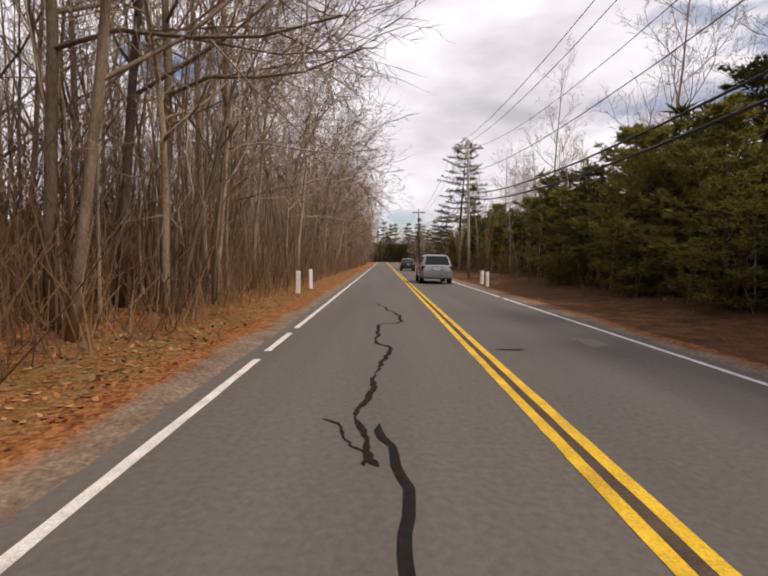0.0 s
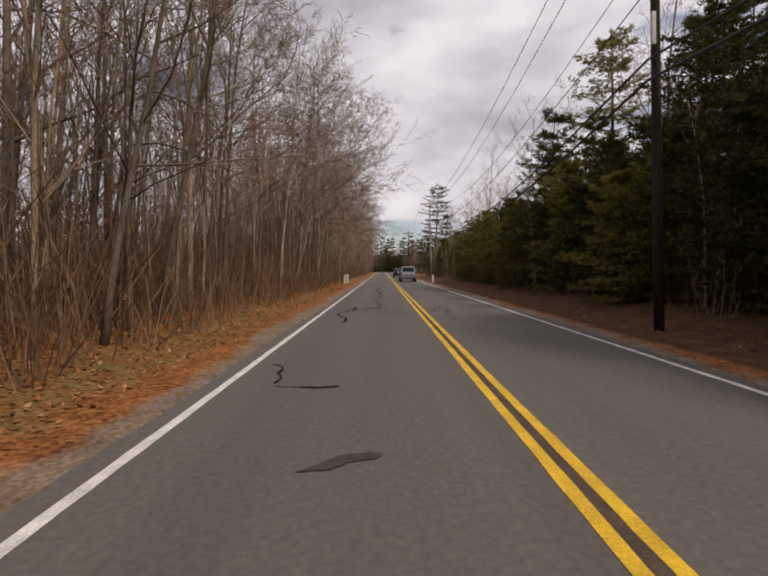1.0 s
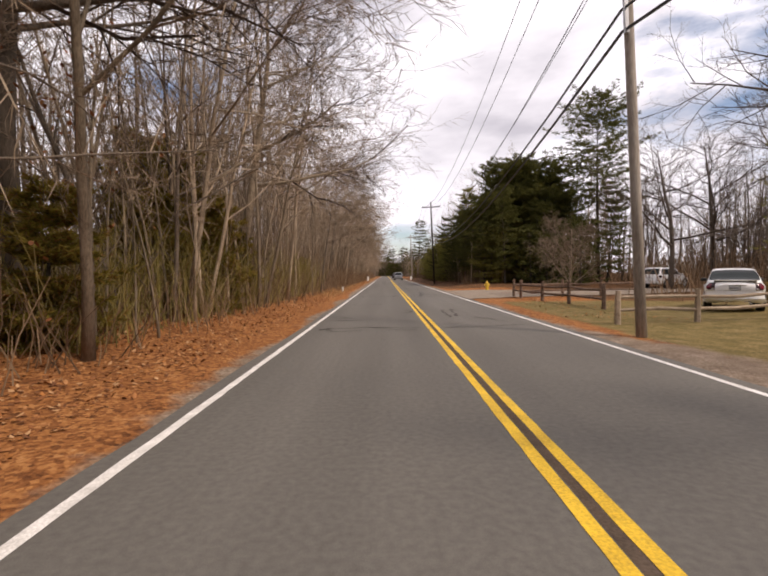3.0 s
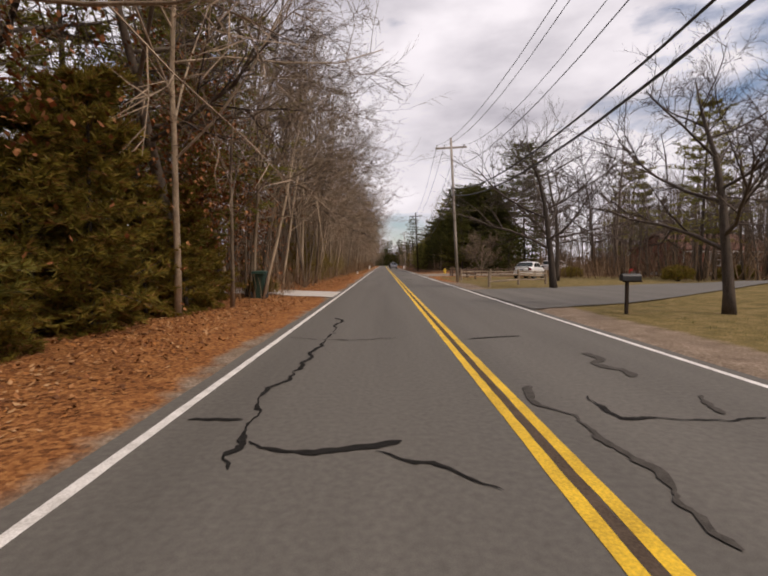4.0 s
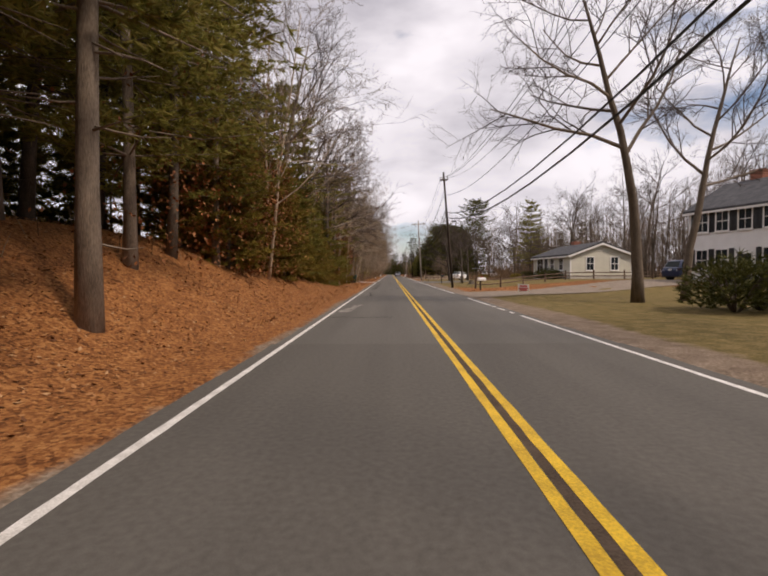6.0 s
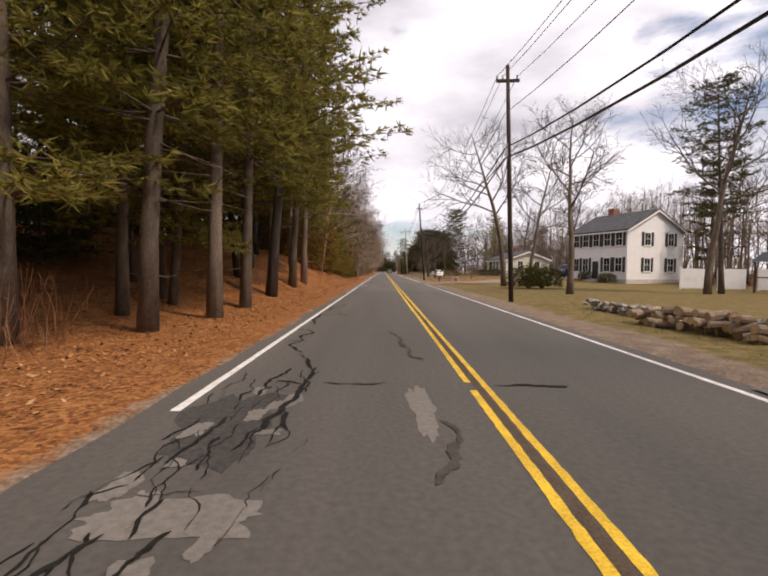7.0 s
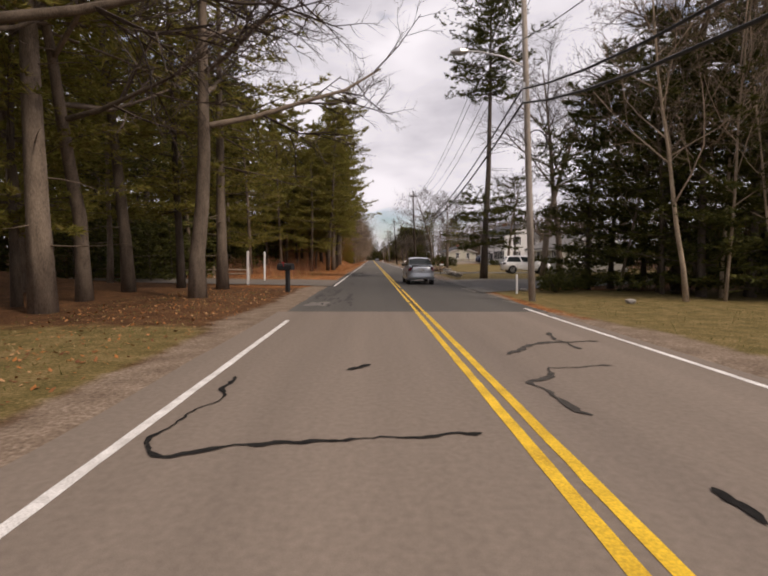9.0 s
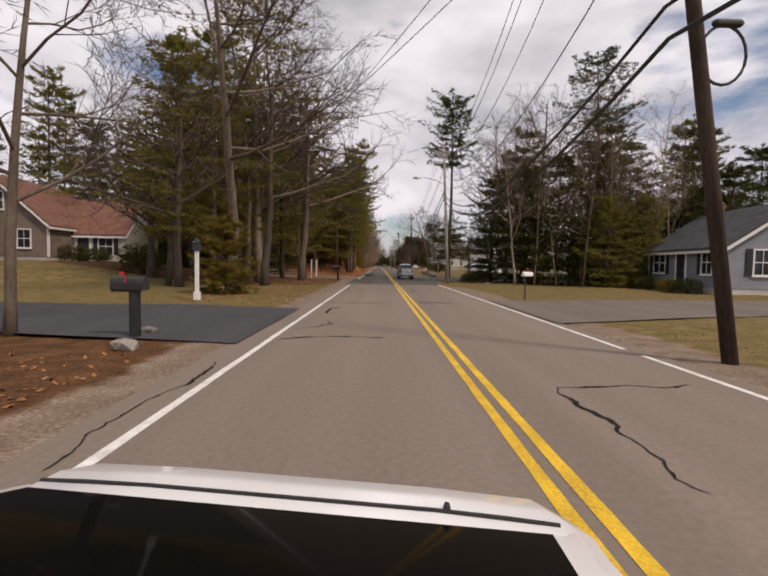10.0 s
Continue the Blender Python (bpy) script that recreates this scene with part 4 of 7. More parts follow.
# bank with evergreen hedge
scatter("pine", PINE_YOUNG[::2] + PINE_YOUNG[:1], 30, (-8.4, -6.7), (-121, -80), (0.4, 0.72), 121, "tree", "young pines on the bank", 1.1)
scatter("pine", PINE_YOUNG, 30, (-11, -7.4), (-128, -84), (0.6, 1.0), 108, "tree", "young pines on the bank", 1.7)
for x, y, v, s, t in ((-9.5, -88, 2, 1.0, 140), (-8, -104, 3, 1.0, 75), (-7.8, -72, 1, 0.85, 10), (-8.6, -64, 3, 0.8, 300), (-12, -112, 0, 1.0, 220), (-8.2, -116, 1, 0.95, 33)):
    plant("oak", OAK[v], x, y, t, s, "tree", "oaks on the bank")
scatter("pine", PINE[:2] + PINE[3:] + PINE_YOUNG[:2], 34, (-18, -9), (-134, -74), (0.8, 1.05), 110, "tree", "pines behind the bank", 2.4)
scatter("bare_tree", THIN, 30, (-22, -7), (-135, -60), (0.75, 1.05), 111, "tree", "bare trees on the bank", 1.6)
for x, y, v, s, t in ((-7.0, -92, 3, 1.05, 10), (-6.9, -85, 1, 1.1, -20), (-7.2, -99, 3, 1.0, 25), (-7.0, -78, 1, 1.0, 0), (-6.8, -68, 3, 0.95, -15), (-6.6, -61, 1, 0.95, 20), (-7.4, -110, 3, 1.0, -10), (-7.0, -122, 1, 0.95, 0)):
    plant("bare_tree", EDGE[v], x, y, t, s, "tree", "edge trees reaching over the road")
for x, y, v, s, t in ((-7.6, -94, 0, 1.0, 15), (-7.8, -83, 1, 1.05, -10), (-7.3, -101.5, 0, 1.0, 5), (-7.4, -21.5, 1, 1.1, 10), (-8.0, -67, 0, 0.95, 20)):
    plant("oak", EDGE_OAK[v], x, y, t, s, "tree", "big oaks reaching over the road")
plant("oak", PALE_OAK, -7.6, -54.3, 12, 0.95, "tree", "big oaks reaching over the road", "tall leafless tree with thick pale leaning trunk", lean=7)
for x, y, v, s in ((-7.3, -57.6, 2, 0.7), (-8.5, -56.4, 0, 0.85), (-9.4, -58.2, 0, 0.75), (-10.2, -56.0, 0, 0.95), (-8.0, -59.6, 2, 0.6)):
    plant("pine", PINE_YOUNG[v], x, y, y * 50, s, "tree", "young pines among the bare trees", "bushy golden-olive young pine among the bare trees")
for y, s, t in ((11.0, 1.2, -10), (14.5, 1.1, 15), (7.2, 1.05, 5)):
    plant("bare_tree", EDGE[3], -6.7, y, t, s, "tree", "edge trees reaching over the road")
scatter("pine", PINE[:2] + PINE_YOUNG[:2], 9, (-9.6, -7.6), (-118, -97), (0.75, 0.95), 126, "tree", "young pines on the bank", 1.8)
# pine wood
scatter("pine", PINE[:1] + PINE[3:], 11, (-6.5, -5.9), (-156, -136), (1.05, 1.2), 119, "tree", "pines leaning over the road", 3.0)
scatter("pine", PINE, 10, (-9.0, -7.2), (-158, -124), (0.85, 1.1), 117, "tree", "pines of the pine wood", 2.6)
scatter("pine", PINE, 44, (-30, -9), (-172, -122), (0.8, 1.1), 112, "tree", "pines of the pine wood", 2.2, keep=lambda x, y: not (y < -160 and x > -11))
scatter("pine", PINE, 20, (-34, -13), (-186, -166), (0.8, 1.05), 113, "tree", "pines of the pine wood", 2.8)
# grove by the second driveway
for x, y, v, s in ((-10.3, -193.0, 1, 1.1), (-7.4, -191.4, 0, 1.15)):
    plant("oak", EDGE_OAK[v], x, y, 8, s, "tree", "tall trees by the driveway", "tall leafless tree with thick grey trunk")
scatter("pine", PINE[:2], 6, (-14, -9.5), (-204, -186), (0.75, 1.0), 114, "tree", "pines behind the dry lawn", 2.2, keep=lambda x, y: (x + 1.2) / (y + 228) > -0.5)
for x, y, v, s in ((-9.6, -195.8, 0, 1.18), (-8.0, -186.8, 1, 1.05), (-14.0, -190.5, 0, 0.95), (-11.0, -189.0, 0, 1.0), ):
    plant("pine", PINE_HIGH[v], x, y, y * 11, s, "tree", "tall pines by the driveway")
plant("oak", EDGE_OAK[0], -8.3, -199.4, 8, 1.05, "tree", "tall trees by the driveway")
plant("oak", EDGE_OAK[1], -8.9, -204.0, -15, 1.35, "tree", "tall trees by the driveway", "tall leafless tree with thick grey leaning trunk", lean=7)
for x, y, v, s in ((8.9, -186.2, 0, 0.9), (10.6, -185.1, 1, 0.85), (12.9, -184.0, 0, 0.95), (11.0, -188.4, 1, 0.95), (13.2, -190.5, 0, 1.0), (17.0, -190.0, 1, 0.95), (20.5, -187.5, 1, 0.9), (23.5, -190.0, 1, 0.95), (26.5, -188.0, 1, 1.0), (29.5, -190.5, 0, 1.1), (34, -188, 1, 0.9)):
    plant("pine", PINE_DARK[v], x, y, y * 3, s, "tree", "pines of the dark grove")
# opposite side of the road, past the houses
for x, y, v, s in ((29.4, -66, 0, 1.15), (40, -66, 3, 1.0), (35, -52, 1, 1.1), (26, -44, 3, 1.0), (33, -82, 1, 1.05), (38, -92, 0, 1.0), (22, -36, 0, 0.9), (30, -30, 2, 1.2), (41, -110, 3, 1.0), (36, -138, 1, 1.0), (33, -160, 0, 1.1)):
    plant("oak", OAK[v], x, y, y * 5, s, "tree", "tall bare trees behind the lawns", "tall leafless tree with fine twigs behind the lawns")
for x, y, v, s in ((8.1, -72.5, 2, 0.8), (8.0, -85.4, 2, 0.62), (13, -60, 0, 0.8), (12.6, -122.5, 1, 0.82), (10.3, -137.4, 3, 0.72), (20.5, -135, 1, 0.95), (16, -166, 1, 1.25), (12.5, -187.5, 3, 1.0), (-12, -203, 0, 0.85), (-15.5, -199, 2, 1.0), (-9.8, -198, 1, 0.8)):
    plant("oak", OAK[v], x, y, y * 3, s, "tree", "bare shade trees on the lawns")
for x, y, v, s in ((21.8, -134.5, 2, 0.75), (20.5, -183, 2, 1.15), (24, -61, 0, 0.82), (30, -40, 1, 1.0), (24, -178, 2, 0.95), (30, -182, 0, 0.95)):
    plant("pine", PINE[v], x, y, y * 7, s, "tree", "tall pines on the lawns")
scatter("pine", PINE_DARK, 9, (10, 27), (-194, -188), (0.7, 1.0), 115, "tree", "pines of the dark grove", 2.2)
scatter("bare_tree", THIN, 20, (9.0, 22), (-194, -187), (0.8, 1.0), 116, "tree", "bare trees of the grove", 1.4)

plant("oak", OAK[3], 10.0, -123.2, 40, 0.9, "tree", "bare shade trees on the lawns", "bare tree leaning towards the road", lean=-14)
plant("oak", OAK[3], 12.2, -172, 200, 0.95, "tree", "bare shade trees on the lawns", "crooked bare tree leaning over the side road", lean=-9)
# tall pine at the side road's mouth: a crown at the top and one fan of low boughs
w, c = pine_meshes(27, 20.5, 0.25, bare=0.62, reach=3.7, whorls=11, per=7, tufts=28, size=0.26, blades=9, taper=0.55, droop=-0.05, ragged=0.35, dome=2.0)
w2, c2 = pine_meshes(28, 6.2, 0.2, bare=0.42, reach=3.1, whorls=5, per=6, tufts=28, size=0.26, blades=9, taper=0.2, droop=-0.12, ragged=0.3, dome=2.0)
for full, low in ((w, w2), (c, c2)):
    k = len(full.v)
    full.v += low.v
    full.f += [tuple(i + k for i in f) for f in low.f]
plant("pine", {"trunk": smooth(w.mesh("trunk", BARK_DARK)), "crown": c.mesh("crown", NEEDLES_DARK), "label": ""}, 6.6, -175.6, 40, 1.0, "tree", "", "very tall pine with small crown and low boughs by the road")

# ---- far woods, brush, leaf litter ----
def arrays(me):
    v = np.empty(len(me.vertices) * 3)
    me.vertices.foreach_get("co", v)
    n = np.array([p.loop_total for p in me.polygons])
    idx = np.empty(len(me.loops), dtype=np.int64)
    me.loops.foreach_get("vertex_index", idx)
    return v.reshape(-1, 3), n, idx


def joined(name, items, label, category):
    """Many small copies as one mesh: items are (meshes, x, y, turn, scale)."""
    mats, vs, ns, ids, ms, base = [], [], [], [], [], 0
    cache = {}
    for meshes, x, y, turn, s in items:
        for me in meshes:
            if me.name not in cache:
                cache[me.name] = arrays(me)
            v, n, idx = cache[me.name]
            if me.materials[0] not in mats:
                mats.append(me.materials[0])
            c, q = math.cos(turn), math.sin(turn)
            w = v * s
            vs.append(np.column_stack((w[:, 0] * c - w[:, 1] * q + x, w[:, 0] * q + w[:, 1] * c + y, w[:, 2] + lift(x, y))))
            ns.append(n)
            ids.append(idx + base)
            ms.append(np.full(len(n), mats.index(me.materials[0])))
            base += len(v)
    v, n, idx, m = np.concatenate(vs), np.concatenate(ns), np.concatenate(ids), np.concatenate(ms)
    me = bpy.data.meshes.new(name)
    me.vertices.add(len(v))
    me.vertices.foreach_set("co", v.ravel())
    me.loops.add(len(idx))
    me.loops.foreach_set("vertex_index", idx.astype(np.int32))
    me.polygons.add(len(n))
    me.polygons.foreach_set("loop_start", np.concatenate(([0], np.cumsum(n)[:-1])).astype(np.int32))
    me.polygons.foreach_set("material_index", m.astype(np.int32))
    for a in mats:
        me.materials.append(a)
    me.update(calc_edges=True)
    return tagged(new(name, me), label, category, kind="stuff")


FAR_BARE = []
for s in (51, 52, 53):
    w, c = bare_meshes(s, 16, 0.13, fork=0.25, limbs=9, spread=0.6, twigs=4, depth=2, reach=0.3, rise=0.18, sides=3)
    FAR_BARE.append((w.mesh("far_trunk", BARK_GREY), c.mesh("far_crown", TWIG_BROWN)))
FAR_PINE = []
for s in (61, 62):
    w, c = pine_meshes(s, 16, 0.2, bare=0.2, reach=3.4, whorls=10, per=5, tufts=10, size=0.5, blades=6)
    FAR_PINE.append((w.mesh("far_trunk", BARK_DARK), c.mesh("far_crown", NEEDLES_DARK)))


FAR_LOW = []
for s in (54, 55, 56):
    w, c = bare_meshes(s, 8.5, 0.07, fork=0.12, limbs=9, spread=0.9, twigs=4, depth=2, reach=0.4, rise=0.14, sides=3)
    FAR_LOW.append((w.mesh("far_trunk", BARK_GREY), c.mesh("far_crown", TWIG_BROWN if s % 2 else TWIG_GREY)))
FAR_BUSH = [pine_variant("dark young evergreen", BARK_DARK, NEEDLES_DARK, seed=s, height=6.5, radius=0.08, bare=0.04, reach=2.6, whorls=7, per=6, tufts=7, size=0.5, blades=5, taper=0.7, dome=2.2) for s in (65, 66)]


def far_wood(name, kinds, count, xr, yr, scales, seed, label):
    rng = random.Random(seed)
    joined(name, [(rng.choice(kinds), rng.uniform(*xr), rng.uniform(*yr), rng.uniform(0, 6.28), rng.uniform(*scales)) for _ in range(count)], label, "woods")


far_wood("woods", FAR_BARE, 190, (-26, -9), (-95, 100), (0.7, 1.0), 211, "leafless trees thick behind the wood's edge")
far_wood("woods", FAR_BARE, 80, (-46, -24), (-100, 120), (0.8, 1.1), 201, "leafless grey-brown wood in the distance")
far_wood("woods", FAR_BARE, 120, (-16, -5.0), (74, 185), (0.6, 0.95), 202, "leafless wood along the distant road")
far_wood("woods", FAR_PINE + FAR_BARE, 90, (7, 30), (64, 185), (0.5, 0.8), 203, "mixed wood along the distant road")
far_wood("woods", FAR_BARE, 140, (40, 62), (-250, 20), (0.75, 1.05), 204, "leafless wood behind the houses")
far_wood("woods", FAR_BARE * 9 + FAR_PINE[:1], 120, (26, 44), (-92, -10), (0.65, 0.95), 205, "mixed wood behind the lawns")
far_wood("woods", FAR_PINE, 40, (-52, -30), (-240, -120), (0.8, 1.1), 206, "pine wood in the distance")
far_wood("woods", FAR_BARE + FAR_PINE, 120, (-30, 36), (191, 206), (0.7, 1.1), 207, "dark wood where the road bends away")
far_wood("woods", FAR_BARE * 9 + FAR_PINE[:1], 60, (34, 46), (-128, -92), (0.7, 0.95), 212, "mixed wood behind the white house")
far_wood("woods", FAR_BARE * 9 + FAR_PINE[:1], 80, (31, 52), (-205, -128), (0.75, 1.05), 208, "mixed wood behind the ranch house")
far_wood("woods", FAR_LOW, 230, (25, 46), (-95, -8), (0.7, 1.2), 216, "grey-brown leafless thicket behind the lawns")
far_wood("woods", FAR_LOW, 100, (32, 48), (-205, -95), (0.7, 1.2), 217, "grey-brown leafless thicket behind the houses")
far_wood("woods", FAR_LOW, 60, (-14, -6), (60, 185), (0.7, 1.1), 218, "grey-brown leafless thicket along the distant road")
far_wood("undergrowth", [(v["trunk"], v["crown"]) for v in FAR_BUSH], 150, (-30, -13), (-182, -122), (0.5, 0.8), 213, "dark evergreen undergrowth deep in the pine wood")
far_wood("undergrowth", [(v["trunk"], v["crown"]) for v in FAR_BUSH], 60, (20, 34), (-192, -176), (0.5, 0.8), 214, "dark evergreen undergrowth behind the grove")
# dark bushes added as a backing for the evergreens' shaded depth
far_wood("undergrowth", [(v["trunk"], v["crown"]) for v in FAR_BUSH], 110, (10, 20), (-30, 62), (0.8, 1.15), 221, "dark evergreen bushes added to block light behind the roadside evergreens")
far_wood("woods", FAR_LOW, 60, (-12, 14), (186, 198), (0.8, 1.3), 220, "grey-brown thicket where the road bends away")
far_wood("undergrowth", [(v["trunk"], v["crown"]) for v in FAR_BUSH], 70, (-12, 14), (188, 192), (0.9, 1.3), 215, "dark evergreens where the road bends away")
SAPLING = []
for s in (71, 72, 73, 74):
    w, c = bare_meshes(s, 7, 0.03, fork=0.2, limbs=8, spread=0.5, twigs=3, depth=1, reach=0.25, rise=0.25, lean=0.05, sides=3)
    SAPLING.append((w.mesh("sapling_stem", BARK_PALE), c.mesh("sapling_crown", TWIG_BROWN)))
far_wood("saplings", SAPLING, 620, (-14, -5.6), (-80, 80), (0.5, 1.2), 209, "thin leafless saplings crowding the wood's edge")
far_wood("saplings", SAPLING, 380, (-13, -6.2), (-62, 70), (1.0, 1.7), 219, "tall thin leafless saplings between the trunks")
far_wood("saplings", SAPLING, 120, (7.6, 13), (-26, 60), (0.5, 1.1), 210, "thin leafless saplings before the evergreens")


def brush(name, xr, yr, count, heights, seed, label, keep=None, material=BRUSH, r=0.012):
    """Thin leafless stems with a few twigs each."""
    rng = random.Random(seed)
    b = Build()
    for _ in range(count):
        x, y = rng.uniform(*xr), rng.uniform(*yr)
        if keep and not keep(x, y):
            continue
        h = rng.uniform(*heights)
        p = Vector((x, y, lift(x, y) - 0.05))
        line = wander(rng, p, Vector((rng.gauss(0, 0.22), rng.gauss(0, 0.22), 1)), h, 2, 0.17)
        b.tube(line, [r, r * 0.7, r * 0.35], 3, cap=False)
        for _ in range(3):
            t = rng.uniform(0.3, 0.95) * 2
            j = min(int(t), 1)
            q = line[j].lerp(line[j + 1], t - j)
            e = q + Vector((rng.gauss(0, 0.35), rng.gauss(0, 0.35), rng.uniform(0.1, 0.6))) * h * 0.35
            b.tri(q - Vector((r * 0.5, r * 0.3, 0)), q + Vector((r * 0.5, r * 0.3, 0)), e)
            b.tri(q - Vector((-r * 0.3, r * 0.5, 0)), q + Vector((-r * 0.3, r * 0.5, 0)), e)
    me = b.mesh(name, material)
    return tagged(new(name, me), label, "brush", kind="stuff")


brush("brush", (-9, -5.4), (-80, -36), 1500, (0.4, 1.8), 315, "sparse tan brush under pale trunks")
brush("brush", (-10, -6.0), (-66, -38), 2600, (0.8, 2.8), 316, "olive-green thicket under the pale trunks", material=BRUSH_OLIVE)
brush("brush", (-9, -5.1), (-36, 80), 6600, (0.5, 2.4), 301, "tangle of thin brown leafless brush under the trees")
brush("brush", (-14, -6.5), (-60, 80), 8500, (1.5, 4.5), 314, "tall thin brown brush between the trunks", r=0.014)
brush("brush", (-26, -11), (-90, 90), 5200, (2.0, 5.0), 302, "tangle of thin brown leafless saplings in the wood", r=0.026)
brush("brush", (7.0, 13), (-26, 62), 3000, (0.6, 2.4), 303, "brown leafless brush below the evergreens")
brush("brush", (-14, -7.5), (-176, -120), 260, (0.2, 0.9), 304, "dry brown twigs at the edge of the pines", keep=lambda x, y: y > -160 or x < -7)
brush("brush", (-13, -6.4), (-177, -156), 1500, (0.4, 1.7), 305, "reddish dry brush beside the driveway", material=BRUSH_RED, r=0.008, keep=lambda x, y: noise.noise(Vector((x * 0.6, y * 0.35, 5.0))) > 0.16)
brush("brush", (11, 20), (-190, -179), 260, (0.2, 0.9), 306, "brown brush in the grove")
brush("brush", (-34, -24), (-100, 100), 1500, (3.0, 6.0), 308, "dense brown thicket deep in the wood", r=0.07)
brush("brush", (14, 22), (-26, 66), 900, (2.5, 5.0), 309, "dense brown thicket behind the evergreens", r=0.06)
brush("brush", (-30, 40), (190, 200), 1100, (4.0, 10.0), 310, "dense thicket where the road bends away", r=0.2)
brush("brush", (40, 48), (-240, 0), 1200, (2.5, 5.0), 311, "brown thicket behind the houses", r=0.08)
brush("brush", (-42, -30), (-240, -110), 1500, (2.5, 6.0), 312, "brown thicket deep in the pine wood", r=0.11)
brush("brush", (22, 46), (-78, 0), 2600, (1.5, 4.0), 307, "tan brush at the back of the lawns", r=0.035)
brush("brush", (11, 24), (-56, -38), 500, (0.8, 2.2), 313, "tan brush behind the fence", r=0.03, keep=lambda x, y: x > 13 and (x > 22 or y < -46))


def litter(name, areas, size, seed, label, material=LITTER_LEAF):
    """Loose curled leaves on the ground."""
    rng = random.Random(seed)
    b = Build()
    for (x0, x1), (y0, y1), count in areas:
        for _ in range(count):
            x, y = rng.uniform(x0, x1), rng.uniform(y0, y1)
            s, a = size * rng.uniform(0.6, 1.3), rng.uniform(0, 6.28)
            if x < 0 and (-221 < y < -212.5 or -185 < y < -177.5):  # driveways
                continue
            c, d = Vector((math.cos(a), math.sin(a), rng.uniform(-0.3, 0.5))) * s, Vector((-math.sin(a), math.cos(a), rng.uniform(-0.3, 0.5))) * s * 0.6
            p = Vector((x, y, lift(x, y) + s * 0.35))
            k = len(b.v)
            b.v += [p - c, p + d, p + c + Vector((0, 0, s * 0.3)), p - d]
            b.f += [(k, k + 1, k + 2), (k, k + 2, k + 3)]
    return tagged(new(name, b.mesh(name, material)), label, "leaves", kind="stuff")


litter("fallen_leaves", [((-8, -4.3), (-75, 20), 11000), ((-11, -4.4), (-140, -78), 15000), ((-10, -4.3), (-175, -140), 4000), ((4.6, 8), (-112, -96), 900), ((4.4, 8), (-60, -28), 1200), ((4.4, 8), (-28, 40), 500), ((-9, -4.6), (-226, -186), 3500), ((-7.5, -4.1), (-132, -60), 14000), ((-7, -4.1), (-172, -134), 2000), ((-6.5, -4.1), (-60, 10), 6000)], 0.04, 401, "fallen orange-brown leaves along the verge")
oak_rng = random.Random(77)
oak_leaves = Build()
for _ in range(13000):  # withered leaves that still hang on young oaks
    x, y = oak_rng.uniform(-10, -6.2), oak_rng.uniform(-134, -62)
    h = 10
    if oak_rng.random() < 0.3:
        x, y, h = oak_rng.uniform(-9, -6.6), oak_rng.uniform(-131, -114), 4
    p = Vector((x, y, lift(x, y) + oak_rng.uniform(0.4, h)))
    if oak_rng.random() < 0.62:  # thick about a few young oaks
        cx, cy, cz = oak_rng.choice(((-7.3, -77, 3.6), (-7.8, -80.5, 4.4), (-7.2, -83.5, 5.5), (-7.0, -123, 3.0), (-7.6, -120.5, 2.6), (-8.2, -125.5, 3.6), (-7.4, -98, 2.2), (-7.8, -91, 5.5)))
        p = Vector((oak_rng.gauss(cx, 0.8), oak_rng.gauss(cy, 1.3), lift(cx, cy) + max(0.4, oak_rng.gauss(cz, 1.5))))
    for _ in range(2):
        q = p + Vector((oak_rng.gauss(0, 0.12), oak_rng.gauss(0, 0.12), oak_rng.gauss(0, 0.12)))
        s = Vector((oak_rng.gauss(0, 1), oak_rng.gauss(0, 1), oak_rng.gauss(0, 1))).normalized()
        u = s.cross(Vector((0, 0, 1))).normalized()
        k = len(oak_leaves.v)
        oak_leaves.v += [q - s * 0.07, q + u * 0.045, q + s * 0.07, q - u * 0.045]
        oak_leaves.f.append((k, k + 1, k + 2, k + 3))
tagged(new("withered_leaves", oak_leaves.mesh("withered_leaves", OAK_LEAF)), "withered russet leaves still hanging on the bank's saplings", "leaves", kind="stuff")


grass_rng = random.Random(55)
grass = Build()
for (x0, x1), (y0, y1), count in (((4.4, 9), (-238, -193), 5000), ((-9.5, -5), (-213, -188), 3000), ((5, 9), (-160, -146), 1800), ((5.5, 10), (-101, -86), 1800), ((-9, -5.5), (-178, -160), 2500), ((5, 9), (-122, -116), 500)):
    for _ in range(count):
        x, y = grass_rng.uniform(x0, x1), grass_rng.uniform(y0, y1)
        if x > 0 and -217.5 < y < -207:  # the driveway
            continue
        p = Vector((x, y, lift(x, y) - 0.01))
        a, h = grass_rng.uniform(0, 6.28), grass_rng.uniform(0.03, 0.085)
        w = Vector((math.cos(a), math.sin(a), 0)) * 0.008
        grass.tri(p - w, p + w, p + Vector((grass_rng.gauss(0, 0.04), grass_rng.gauss(0, 0.04), h)))
tagged(new("grass", grass.mesh("grass", GRASS_BLADE)), "dry tan and olive grass blades on the lawns", "grass", kind="stuff")
